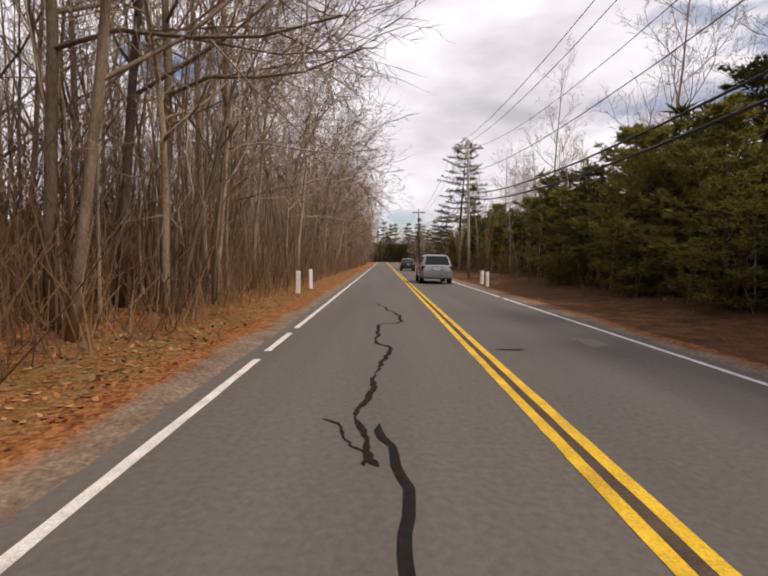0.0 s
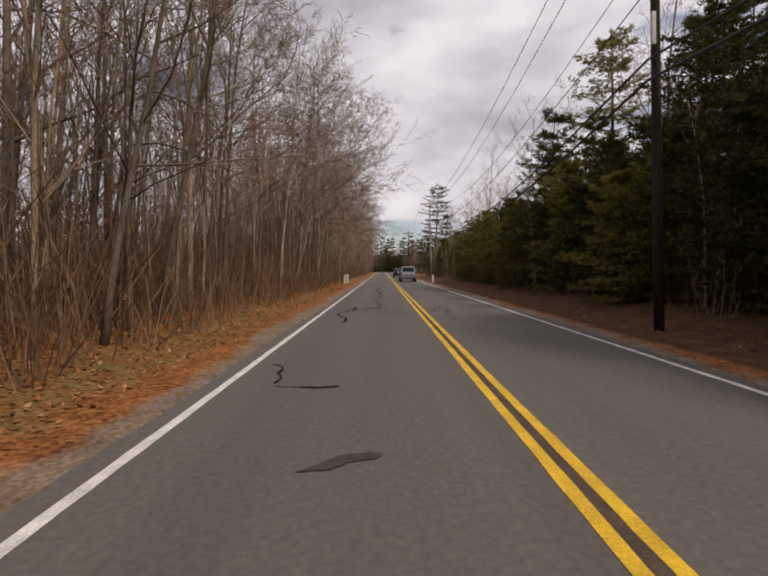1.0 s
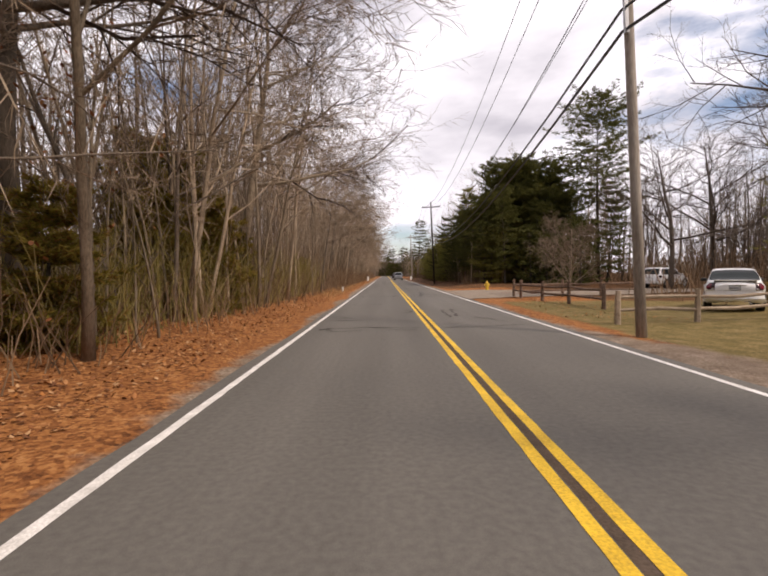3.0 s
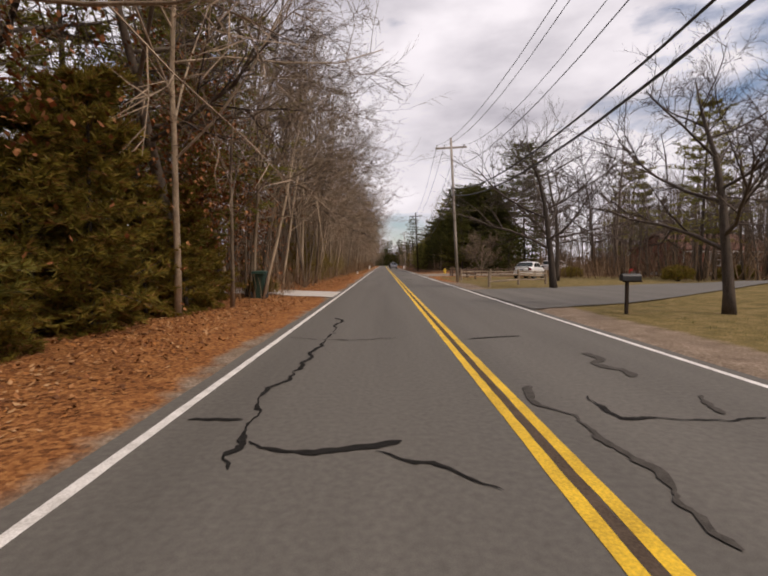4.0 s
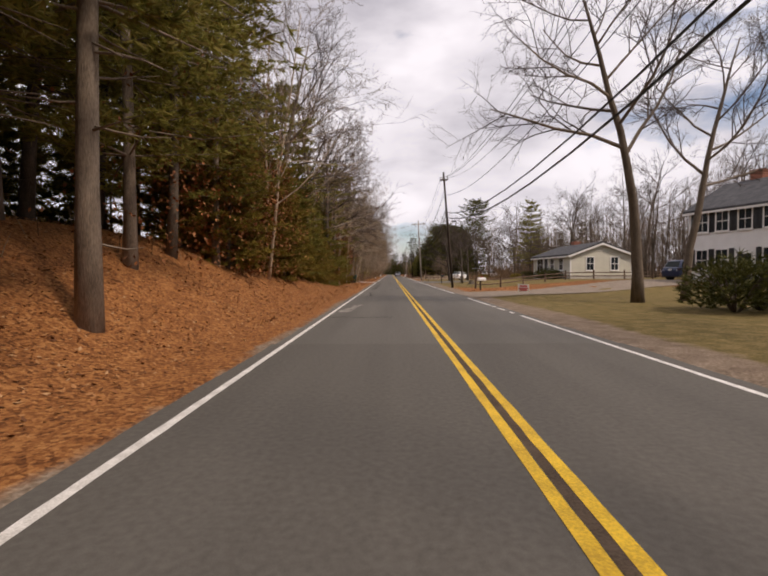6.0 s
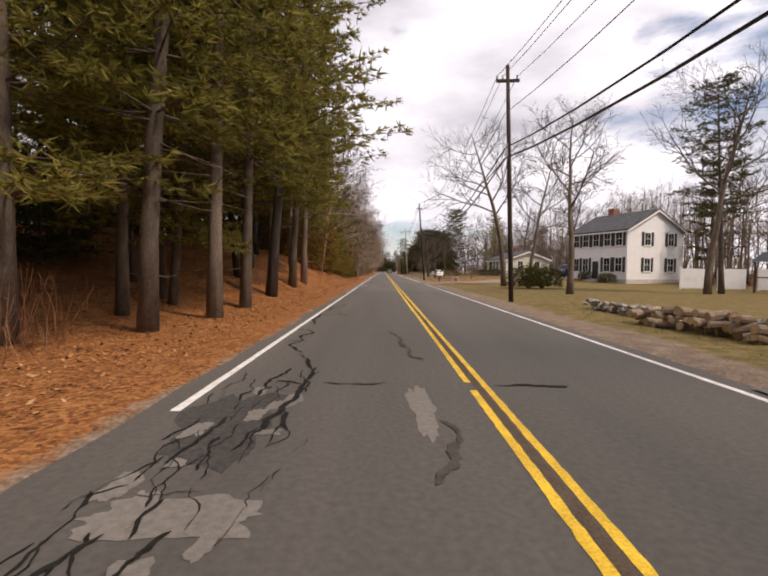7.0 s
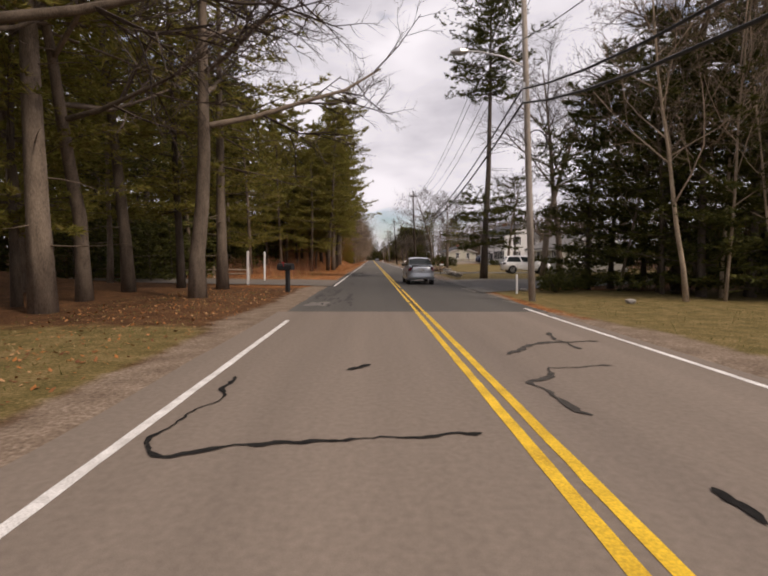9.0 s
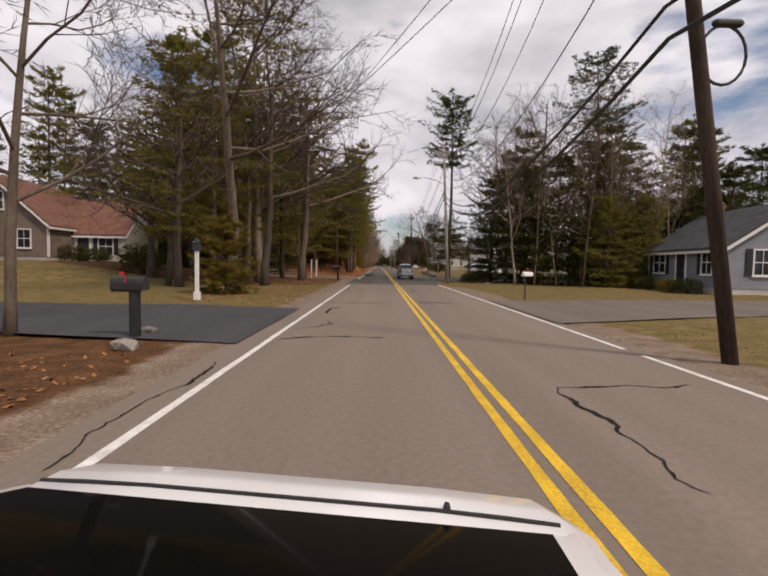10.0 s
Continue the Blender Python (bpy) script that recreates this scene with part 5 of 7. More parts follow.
# ---- poles and wires ----
POLES = [(5.2, 130), (5.2, 84), (5.2, 35.5), (5.1, -14.2), (4.3, -63.4), (4.6, -101.7), (4.7, -144.6), (4.1, -192.4), (4.1, -221.0), (4.2, -262)]
ARM = [1, 1, 1, 1, 1, 0.32, 0.45, 0.4, 0.4, 1]  # crossarm lengths
LEAN = [-2, -2, -2, -2.5, -3, -4.5, -2, -3, -9, -2]
for i, (px, py) in enumerate(POLES):
    pale = i in (2, 4, 7)
    ob = thing("utility_pole", pose(px, py, lift(px, py), 0, LEAN[i], 0), "pale weathered wooden utility pole at the verge" if pale else "dark wooden utility pole with crossarm at the verge", "utility pole", "utility poles along the road")
    b = Build()
    b.tube([Vector((0, 0, -0.4)), Vector((0, 0, 3)), Vector((0, 0, 7)), Vector((0, 0, 10.6))], [0.112, 0.106, 0.096, 0.08], 12)
    part("post", smooth(b.mesh("post", POLE_PALE if pale else POLE_WOOD)), None, ob)
    b = Build()
    b.box((-1.15 * ARM[i], -0.06, 9.85), (1.15 * ARM[i], 0.06, 9.97))
    part("crossarm", b, POLE_PALE if pale else POLE_WOOD, ob, bevel=0.01)
    for dx in (-1.05 * ARM[i], -0.5 * ARM[i], 0.95 * ARM[i]):
        b = Build()
        b.tube([Vector((dx, 0, 9.96)), Vector((dx, 0, 10.02)), Vector((dx, 0, 10.06)), Vector((dx, 0, 10.14))], [0.03, 0.055, 0.035, 0.05], 8)
        part("insulator", b, STEEL, ob)
    b = Build()
    b.box((-0.18, -0.2, 6.4), (-0.1, -0.12, 7.1))
    part("bracket", b, STEEL, ob)

LOW = {-14.2: 0.8, 35.5: 0.4, -221.0: 1.7}  # poles whose cables hang lower
WIRES = [(-1.05, 10.1, 0.012, 2.1), (-0.5, 10.1, 0.012, 2.1), (0.95, 10.1, 0.012, 2.2), (-0.12, 8.5, 0.014, 1.9), (-0.14, 6.95, 0.03, 1.8), (-0.14, 6.5, 0.036, 1.8)]
for dx, z, r, sag in WIRES:
    b = Build()
    line = []
    tops = [(x + math.sin(radians(a)) * z + dx * (k if z > 9 else 1), y) for (x, y), a, k in zip(POLES, LEAN, ARM)]
    for (ax, ay), (bx, by) in zip(tops, tops[1:]):
        za, zb = z + lift(ax, ay) - LOW.get(ay, 0) * (z < 9), z + lift(bx, by) - LOW.get(by, 0) * (z < 9)
        for k in range(12):
            t = k / 12
            line.append(Vector((ax + (bx - ax) * t, ay + (by - ay) * t, za + (zb - za) * t - 4 * sag * t * (1 - t))))
    b.tube(line, [r] * len(line), 5)
    ob = new("overhead_wire", b.mesh("overhead_wire", WIRE))
    tagged(ob, "thick black overhead cable sagging between the poles" if r > 0.02 else "thin overhead power wire between the poles", "wire", "overhead wires")


for (ax, ay, az), (bx, by, bz) in (((2.7, -221.0, 9.3), (-11.0, -187.0, 8.5)), ((2.9, -221.0, 8.3), (-12.5, -192.0, 7.0))):
    b = Build()
    line = [Vector((ax + (bx - ax) * k / 14, ay + (by - ay) * k / 14, az + (bz - az) * k / 14 - 4 * 0.5 * k / 14 * (1 - k / 14))) for k in range(15)]
    b.tube(line, [0.012] * 15, 5)
    tagged(new("overhead_wire", b.mesh("overhead_wire", WIRE)), "thin service wire crossing above the road", "wire", "overhead wires")

# ---- houses ----
def siding(name, dark, light, course=0.14):
    """Lapped boards: a step in the relief at each course."""
    m = node_material(name, dark, light, 1.5, 0.6, 0.0, fine=12)
    n, l = m.node_tree.nodes, m.node_tree.links
    co = n["Texture Coordinate"]
    sep = n.new("ShaderNodeSeparateXYZ")
    l.new(co.outputs["Object"], sep.inputs[0])
    fr = n.new("ShaderNodeMath")
    fr.operation = "DIVIDE"
    fr.inputs[1].default_value = course
    l.new(sep.outputs[2], fr.inputs[0])
    f2 = n.new("ShaderNodeMath")
    f2.operation = "FRACT"
    l.new(fr.outputs[0], f2.inputs[0])
    bp = n.new("ShaderNodeBump")
    bp.inputs["Strength"].default_value, bp.inputs["Distance"].default_value = 0.8, 0.02
    bp.invert = True
    l.new(f2.outputs[0], bp.inputs["Height"])
    l.new(bp.outputs[0], n["Principled BSDF"].inputs["Normal"])
    return m


SIDING_WHITE = siding("siding_white", (0.68, 0.67, 0.66), (0.78, 0.77, 0.76))
SIDING_CREAM = siding("siding_cream", (0.48, 0.46, 0.38), (0.58, 0.56, 0.47))
SIDING_GREY = siding("siding_grey", (0.17, 0.18, 0.21), (0.24, 0.25, 0.285))
SIDING_TAN = siding("siding_tan", (0.36, 0.34, 0.29), (0.46, 0.44, 0.38))
SHINGLE_BROWN = siding("shingle_brown", (0.13, 0.1, 0.08), (0.24, 0.185, 0.145), 0.18)
ROOF_DARK = node_material("roof_dark", (0.045, 0.045, 0.05), (0.1, 0.1, 0.105), 2, 0.9, 0.5, fine=20)
ROOF_BROWN = node_material("roof_brown", (0.12, 0.06, 0.045), (0.23, 0.12, 0.09), 2, 0.9, 0.5, fine=20)
ROOF_GREY = node_material("roof_grey", (0.12, 0.115, 0.11), (0.24, 0.23, 0.22), 2, 0.9, 0.5, fine=20)


def window(parent, m, w, h, shutters=True, mullions=(1, 2), trim=WHITE_PAINT):
    """A window on a wall: m puts its middle on the wall, x along it, z up, -y outwards."""
    t = 0.09
    b = Build()
    ring = [(-1, -1), (1, -1), (1, 1), (-1, 1)]
    for y in (-0.05, 0.04):
        b.v += [Vector((x * (w / 2 + t), y, z * (h / 2 + t))) for x, z in ring] + [Vector((x * w / 2, y, z * h / 2)) for x, z in ring]
    for k in range(4):
        j = (k + 1) % 4
        b.f += [(k, j, 4 + j, 4 + k), (8 + k, 12 + k, 12 + j, 8 + j), (k, 8 + k, 8 + j, j), (4 + k, 4 + j, 12 + j, 12 + k)]
    ob = part("window", b, trim, parent, "white-framed window", m=m)
    b = Build()
    b.box((-w / 2 - t - 0.04, -0.09, -h / 2 - t - 0.05), (w / 2 + t + 0.04, 0.0, -h / 2 - t))
    part("sill", b, trim, ob)
    b = Build()
    b.box((-w / 2, -0.035, -0.025), (w / 2, 0.0, 0.025))
    part("meeting_rail", b, trim, ob)
    for k in range(1, mullions[0] + 1):
        x = -w / 2 + w * k / (mullions[0] + 1)
        b = Build()
        b.box((x - 0.014, -0.03, -h / 2), (x + 0.014, -0.012, h / 2))
        part("glazing_bar", b, trim, ob)
    g = Build()
    g.box((-w / 2, -0.011, -h / 2), (w / 2, 0.02, h / 2))
    part("pane", g, GLASS, ob)
    if shutters:
        for s in (-1, 1):
            b = Build()
            x = s * (w / 2 + t + 0.2)
            b.box((x - 0.18, -0.04, -h / 2 - t), (x + 0.18, 0.0, h / 2 + t))
            for k in range(7):
                z = -h / 2 + h * (k + 0.5) / 7
                b.box((x - 0.14, -0.055, z - 0.03), (x + 0.14, -0.04, z + 0.03))
            part("shutter", b, SHUTTER, parent, "dark louvred shutter", m=m)


def house(name, corner, turn, length, width, eave, rise, wall_mat, roof_mat, label, front=(), gable=(), door=None, base=0.35, chimney=None, over=0.3, gable_mat=None):
    """corner: the near front corner. Local +y runs along the front, which faces -x; the near gable faces -y."""
    x0, y0 = corner
    ob = thing(name, pose(x0, y0, lift(x0 + 3, y0 + 3), 0, 0, turn), label, "house")
    b = Build()
    b.box((0.03, 0.03, -0.8), (width - 0.03, length - 0.03, base))
    part("foundation", b, CONCRETE, ob)
    for nm, lo, hi in (("wall", (0, 0.16, base), (0.16, length - 0.16, eave)), ("wall", (width - 0.16, 0.16, base), (width, length - 0.16, eave))):
        b = Build()
        b.box(lo, hi)
        part(nm, b, wall_mat, ob)
    for ya, yb in ((0, 0.16), (length - 0.16, length)):
        b = Build()
        b.prism([(0, base), (width, base), (width, eave), (width / 2, eave + rise), (0, eave)], ya, yb)
        part("gable_wall", b, gable_mat or wall_mat, ob)
    slope = math.hypot(width / 2, rise)
    nx, nz = rise / slope, (width / 2) / slope
    for s in (-1, 1):
        b = Build()
        cx = width / 2
        ex, ez = cx + s * (width / 2 + over), eave - rise * over / (width / 2)
        b.prism([(cx, eave + rise + 0.003), (ex, ez + 0.003), (ex + s * nx * 0.0, ez + 0.17), (cx, eave + rise + 0.17)], -over, length + over)
        part("roof", b, roof_mat, ob, "shingled roof slope")
        b = Build()
        b.prism([(cx, eave + rise - 0.2), (ex, ez - 0.2), (ex, ez), (cx, eave + rise)], -over - 0.03, -over + 0.01)
        b.box((min(ex, ex - s * 0.04), -over, ez - 0.16), (max(ex, ex - s * 0.04), length + over, ez))
        part("fascia", b, WHITE_PAINT, ob)
    for cx, cy in ((0, 0), (width, 0), (0, length)):
        b = Build()
        b.box((cx - 0.02 if cx == 0 else cx - 0.12, cy - 0.02 if cy == 0 else cy - 0.12, base), (cx + 0.12 if cx == 0 else cx + 0.02, cy + 0.12 if cy == 0 else cy + 0.02, eave))
        part("corner_board", b, WHITE_PAINT, ob)
    for at, z, w, h, sh in front:
        window(ob, pose(-0.005, at, z, 0, 0, -90), w, h, sh)
    for at, z, w, h, sh in gable:
        window(ob, pose(at, -0.005, z), w, h, sh)
    if door:
        at, w, h = door
        d = Build()
        d.box((-w / 2, -0.05, 0), (w / 2, 0.0, h))
        for zz in (0.25, 1.15):
            d.box((-w / 2 + 0.12, -0.07, zz), (w / 2 - 0.12, -0.05, zz + 0.7))
        dd = part("door", d, SHUTTER, ob, "dark panelled front door", m=pose(-0.005, at, base, 0, 0, -90))
        f = Build()
        f.box((-w / 2 - 0.14, -0.06, 0), (-w / 2, 0.0, h + 0.14))
        f.box((w / 2, -0.06, 0), (w / 2 + 0.14, 0.0, h + 0.14))
        f.box((-w / 2, -0.06, h), (w / 2, 0.0, h + 0.14))
        part("door_frame", f, WHITE_PAINT, dd)
        k = Build()
        k.tube([Vector((w / 2 - 0.1, -0.05, 1.0)), Vector((w / 2 - 0.1, -0.12, 1.0))], [0.03, 0.035], 8)
        part("door_knob", k, STEEL, dd)
        st = Build()
        st.box((-1.1, at - 0.9, -0.4), (0, at + 0.9, base - 0.18))
        st.box((-0.75, at - 0.8, base - 0.18), (0, at + 0.8, base - 0.02))
        part("doorstep", st, CONCRETE, ob)
    if chimney:
        cx, cy, h = chimney
        c = Build()
        c.box((cx - 0.35, cy - 0.45, eave), (cx + 0.35, cy + 0.45, eave + rise + h))
        c.box((cx - 0.41, cy - 0.51, eave + rise + h - 0.22), (cx + 0.41, cy + 0.51, eave + rise + h - 0.08))
        part("chimney", c, BRICK, ob, "red brick chimney")
    return ob


house("house", (18.2, -202.2), -5, 8.6, 7.4, 2.75, 2.5, SIDING_GREY, ROOF_DARK, "grey clapboard cape house with dark roof and black shutters",
      front=[(1.6, 1.85, 0.95, 1.35, True), (7.0, 1.85, 1.5, 1.35, True)], gable=[(2.0, 1.85, 0.9, 1.35, True), (3.7, 3.85, 0.85, 1.1, True), (6.0, 1.85, 0.9, 1.35, True)], door=(4.3, 0.95, 2.05), chimney=(4.2, 8.0, 0.8))
house("house", (19.6, -157.6), 0, 11.0, 7.5, 2.75, 1.7, SIDING_TAN, ROOF_GREY, "low tan ranch house with pale grey roof",
      front=[(1.5, 1.75, 1.0, 1.2, True), (4.6, 1.7, 2.0, 1.4, False), (9.4, 1.75, 1.2, 1.2, True)], gable=[(2.2, 1.75, 0.9, 1.1, False), (5.4, 1.75, 0.9, 1.1, False)], door=(6.9, 0.95, 2.05), base=0.3)
house("house", (25.7, -115.0), 20, 8.6, 8.6, 5.9, 2.3, SIDING_WHITE, ROOF_DARK, "white two-storey colonial house with black shutters",
      front=[(1.1, 4.9, 0.85, 1.4, True), (2.75, 4.9, 0.85, 1.4, True), (4.4, 4.9, 0.85, 1.4, True), (6.0, 4.9, 0.85, 1.4, True), (7.5, 4.9, 0.85, 1.4, True), (1.1, 2.0, 0.85, 1.5, True), (2.75, 2.0, 0.85, 1.5, True), (6.0, 2.0, 0.85, 1.5, True), (7.5, 2.0, 0.85, 1.5, True)],
      gable=[(3.0, 4.9, 0.85, 1.35, True), (6.6, 4.9, 0.85, 1.35, True), (3.0, 2.0, 0.85, 1.4, True), (6.6, 2.0, 0.85, 1.4, True)], door=(4.4, 0.95, 2.05), chimney=(4.6, 6.4, 0.9))
house("house", (17.6, -96.0), 3, 10.4, 6.6, 2.55, 1.2, SIDING_CREAM, ROOF_DARK, "cream ranch house with dark roof and white trim",
      front=[(2.2, 1.6, 0.9, 1.25, False), (4.6, 1.6, 1.0, 1.25, False), (8.2, 1.6, 1.9, 1.4, False)], gable=[(2.1, 1.6, 0.75, 1.3, False), (4.7, 1.6, 0.75, 1.3, False)], door=(6.3, 0.95, 2.05), chimney=(3.8, 7.0, 0.6))
house("house", (43, -46), 100, 12, 8, 2.8, 1.8, BRICK, ROOF_BROWN, "distant low red house behind the lawns", front=[(3, 1.7, 1.2, 1.2, False), (8, 1.7, 1.2, 1.2, False)], gable=[(4, 1.7, 1.2, 1.2, False)], door=(5.4, 0.95, 2.0))
# cream house with brown gabled wing: its front faces the traffic
house("house", (-23.0, -188.4), 94, 6.6, 7.0, 2.75, 3.0, SIDING_CREAM, ROOF_BROWN, "cream cape house with red-brown roof behind shrubs",
      front=[(1.5, 1.65, 1.1, 1.3, True), (5.2, 1.65, 0.9, 1.3, True)], door=(3.3, 0.95, 2.05), base=0.3)
house("house", (-34.9, -192.4), 4, 9.5, 8.0, 2.9, 3.6, SHINGLE_BROWN, ROOF_BROWN, "brown shingled gabled wing with red-brown roof",
      gable=[(6.2, 1.7, 0.9, 1.35, False), (3.6, 1.7, 0.9, 1.35, False), (4.3, 4.6, 0.85, 1.3, False)], base=0.3)
# ---- driveways ----
def drape(name, outline, material, label, rise=0.035):
    """A sheet of made ground: a quadrilateral of corners laid over the terrain."""
    b = Build()
    n = 14
    (ax, ay), (bx, by), (cx, cy), (dx, dy) = outline
    for j in range(n + 1):
        for i in range(n + 1):
            u, v = i / n, j / n
            x = (ax * (1 - u) + bx * u) * (1 - v) + (dx * (1 - u) + cx * u) * v
            y = (ay * (1 - u) + by * u) * (1 - v) + (dy * (1 - u) + cy * u) * v
            y += 0.12 * noise.noise(Vector((x * 0.8, y * 0.8, 2.0)))
            b.v.append(Vector((x, y, max(lift(x, y), -0.012) + rise)))
    for j in range(n):
        for i in range(n):
            o = j * (n + 1) + i
            b.f.append((o, o + 1, o + n + 2, o + n + 1))
    ob = new(name, smooth(b.mesh(name, material)))
    return tagged(ob, label, "driveway", kind="structure")


drape("driveway", [(3.27, -48.5), (26, -40), (26, -34.5), (3.27, -36.5)], DRIVE_DIRT, "sandy gravel driveway beside the hydrant")
drape("driveway", [(3.27, -83.8), (30, -71), (30, -66), (3.27, -73.5)], ASPHALT_OLD, "grey asphalt driveway across the lawn")
drape("driveway", [(3.27, -119), (28, -106), (28, -101), (3.27, -112.5)], DRIVE_DIRT, "pale gravel driveway to the cream house")
drape("driveway", [(3.27, -165), (21, -162), (21, -158.5), (3.27, -160)], ASPHALT_OLD, "grey asphalt driveway to the ranch house")
drape("driveway", [(3.27, -188.8), (24, -175), (24, -171), (3.27, -177.5)], ASPHALT_OLD, "wide worn asphalt side road mouth")
drape("driveway", [(3.27, -216.5), (26, -209), (26, -205), (3.27, -209.5)], DRIVE_GREY, "pale driveway to the grey house")
drape("driveway", [(-3.33, -78.5), (-16, -74), (-16, -71.5), (-3.33, -75)], CONCRETE, "pale concrete driveway apron")
drape("driveway", [(-3.33, -184.5), (-24, -180), (-24, -175.5), (-3.33, -178.2)], DRIVE_GREY, "grey driveway apron between the pines")
drape("driveway", [(-3.62, -220), (-26, -216.5), (-26, -212.5), (-3.62, -213.8)], DRIVE_DARK, "dark asphalt driveway to the cream house")


# ---- posts, hydrant, mailboxes ----
def marker_post(x, y, h=1.0, w=0.14, label="white-painted wooden marker post at the verge", group="white marker posts"):
    ob = thing("marker_post", pose(x, y, lift(x, y), 0, 1.5 * math.sin(y * 3), 15 + 12 * math.sin(y)), label, "post", group)
    b = Build()
    b.box((-w / 2, -w / 2, -0.3), (w / 2, w / 2, h))
    part("post", b, WHITE_PAINT, ob, bevel=0.012)
    return ob


for x, y, h in ((-4.75, 17.6, 0.85), (-4.7, 20.4, 0.85), (4.2, 24.8, 0.8), (4.5, 27.6, 0.8), (-4.7, -36, 0.36), (-7.8, -183.3, 1.78), (-7.88, -179.2, 1.8), (4.6, -189.2, 0.79)):
    marker_post(x, y, h, 0.11 if h > 1.5 else 0.07 if h == 0.79 else 0.1 if h < 0.4 else 0.16)


def hydrant(x, y):
    ob = thing("fire_hydrant", pose(x, y, lift(x, y)), "yellow cast-iron fire hydrant on the sandy verge", "fire hydrant")
    b = Build()
    zs = [(0, 0.17), (0.06, 0.17), (0.07, 0.12), (0.5, 0.115), (0.52, 0.15), (0.56, 0.15), (0.57, 0.12), (0.64, 0.1), (0.7, 0.05)]
    b.tube([Vector((0, 0, z)) for z, r in zs], [r for z, r in zs], 14)
    part("barrel", b, HYDRANT_YELLOW, ob)
    for a in (0, 90, 180):
        b = Build()
        d = Vector((math.cos(radians(a)), math.sin(radians(a)), 0))
        b.tube([d * 0.1 + Vector((0, 0, 0.42)), d * 0.2 + Vector((0, 0, 0.42)), d * 0.23 + Vector((0, 0, 0.42))], [0.055, 0.065, 0.05], 10)
        part("outlet_cap", b, HYDRANT_YELLOW, ob)
    b = Build()
    b.tube([Vector((0, 0, 0.69)), Vector((0, 0, 0.76))], [0.03, 0.025], 5)
    part("top_nut", b, HYDRANT_YELLOW, ob)


hydrant(7.0, -36.2)


def mailbox(x, y, turn, box_mat, post_mat, label, group="roadside mailboxes", h=1.05, big=1.0, thin=1.0):
    ob = thing("mailbox", pose(x, y, lift(x, y), 0, 0, turn), label, "mailbox", group)
    b = Build()
    b.box((-0.05 * thin, -0.05 * thin, -0.3), (0.05 * thin, 0.05 * thin, h))
    part("post", b, post_mat, ob, bevel=0.008)
    b = Build()
    b.box((-0.1, -0.06, h), (0.4, 0.06, h + 0.04))
    part("arm", b, post_mat, ob)
    w, r = 0.26 * big, 0.1 * big
    arch = [(-r, 0), (r, 0)] + [(r * math.cos(a), r * 1.05 + r * math.sin(a)) for a in [math.pi * k / 8 for k in range(9)]]
    b = Build()
    b.prism([(p, q + h + 0.04) for p, q in arch], -w + 0.1, w + 0.1, axis="x")
    part("box", b, box_mat, ob)
    b = Build()
    b.prism([(p * 1.06, q * 1.03 + h + 0.037) for p, q in arch], -w + 0.085, -w + 0.099, axis="x")
    part("door", b, box_mat, ob)
    b = Build()
    b.box((0.1, r + 0.003, h + 0.16), (0.12, r + 0.015, h + 0.36))
    b.box((0.1, r + 0.003, h + 0.3), (0.2, r + 0.015, h + 0.36))
    part("flag", b, RED_PAINT, ob, "red signal flag")
    return ob


mailbox(5.45, -85.0, 0, BLACK_METAL, POLE_WOOD, "black mailbox on a dark wooden post", h=0.88, big=0.95, thin=0.8)
mailbox(6.05, -107.4, 10, WHITE_PAINT, POLE_WOOD, "white mailbox on a wooden post", h=0.72, big=1.2)
mailbox(4.95, -166.2, 0, WHITE_PAINT, POLE_WOOD, "white mailbox on a thin post beside the stone wall", h=0.78, big=0.68, thin=0.5)
mailbox(5.0, -208.4, 15, WHITE_PAINT, BLACK_METAL, "white mailbox on a thin dark post in the lawn", h=0.98, big=0.85, thin=0.5)
mailbox(-4.75, -188.6, 160, BLACK_METAL, BLACK_METAL, "black mailbox with red flag on a dark post", h=0.9, big=1.25, thin=1.5)
mailbox(-5.6, -219.5, 180, BLACK_METAL, BLACK_METAL, "large black mailbox on a thick dark post", h=0.84, big=1.1, thin=1.5)


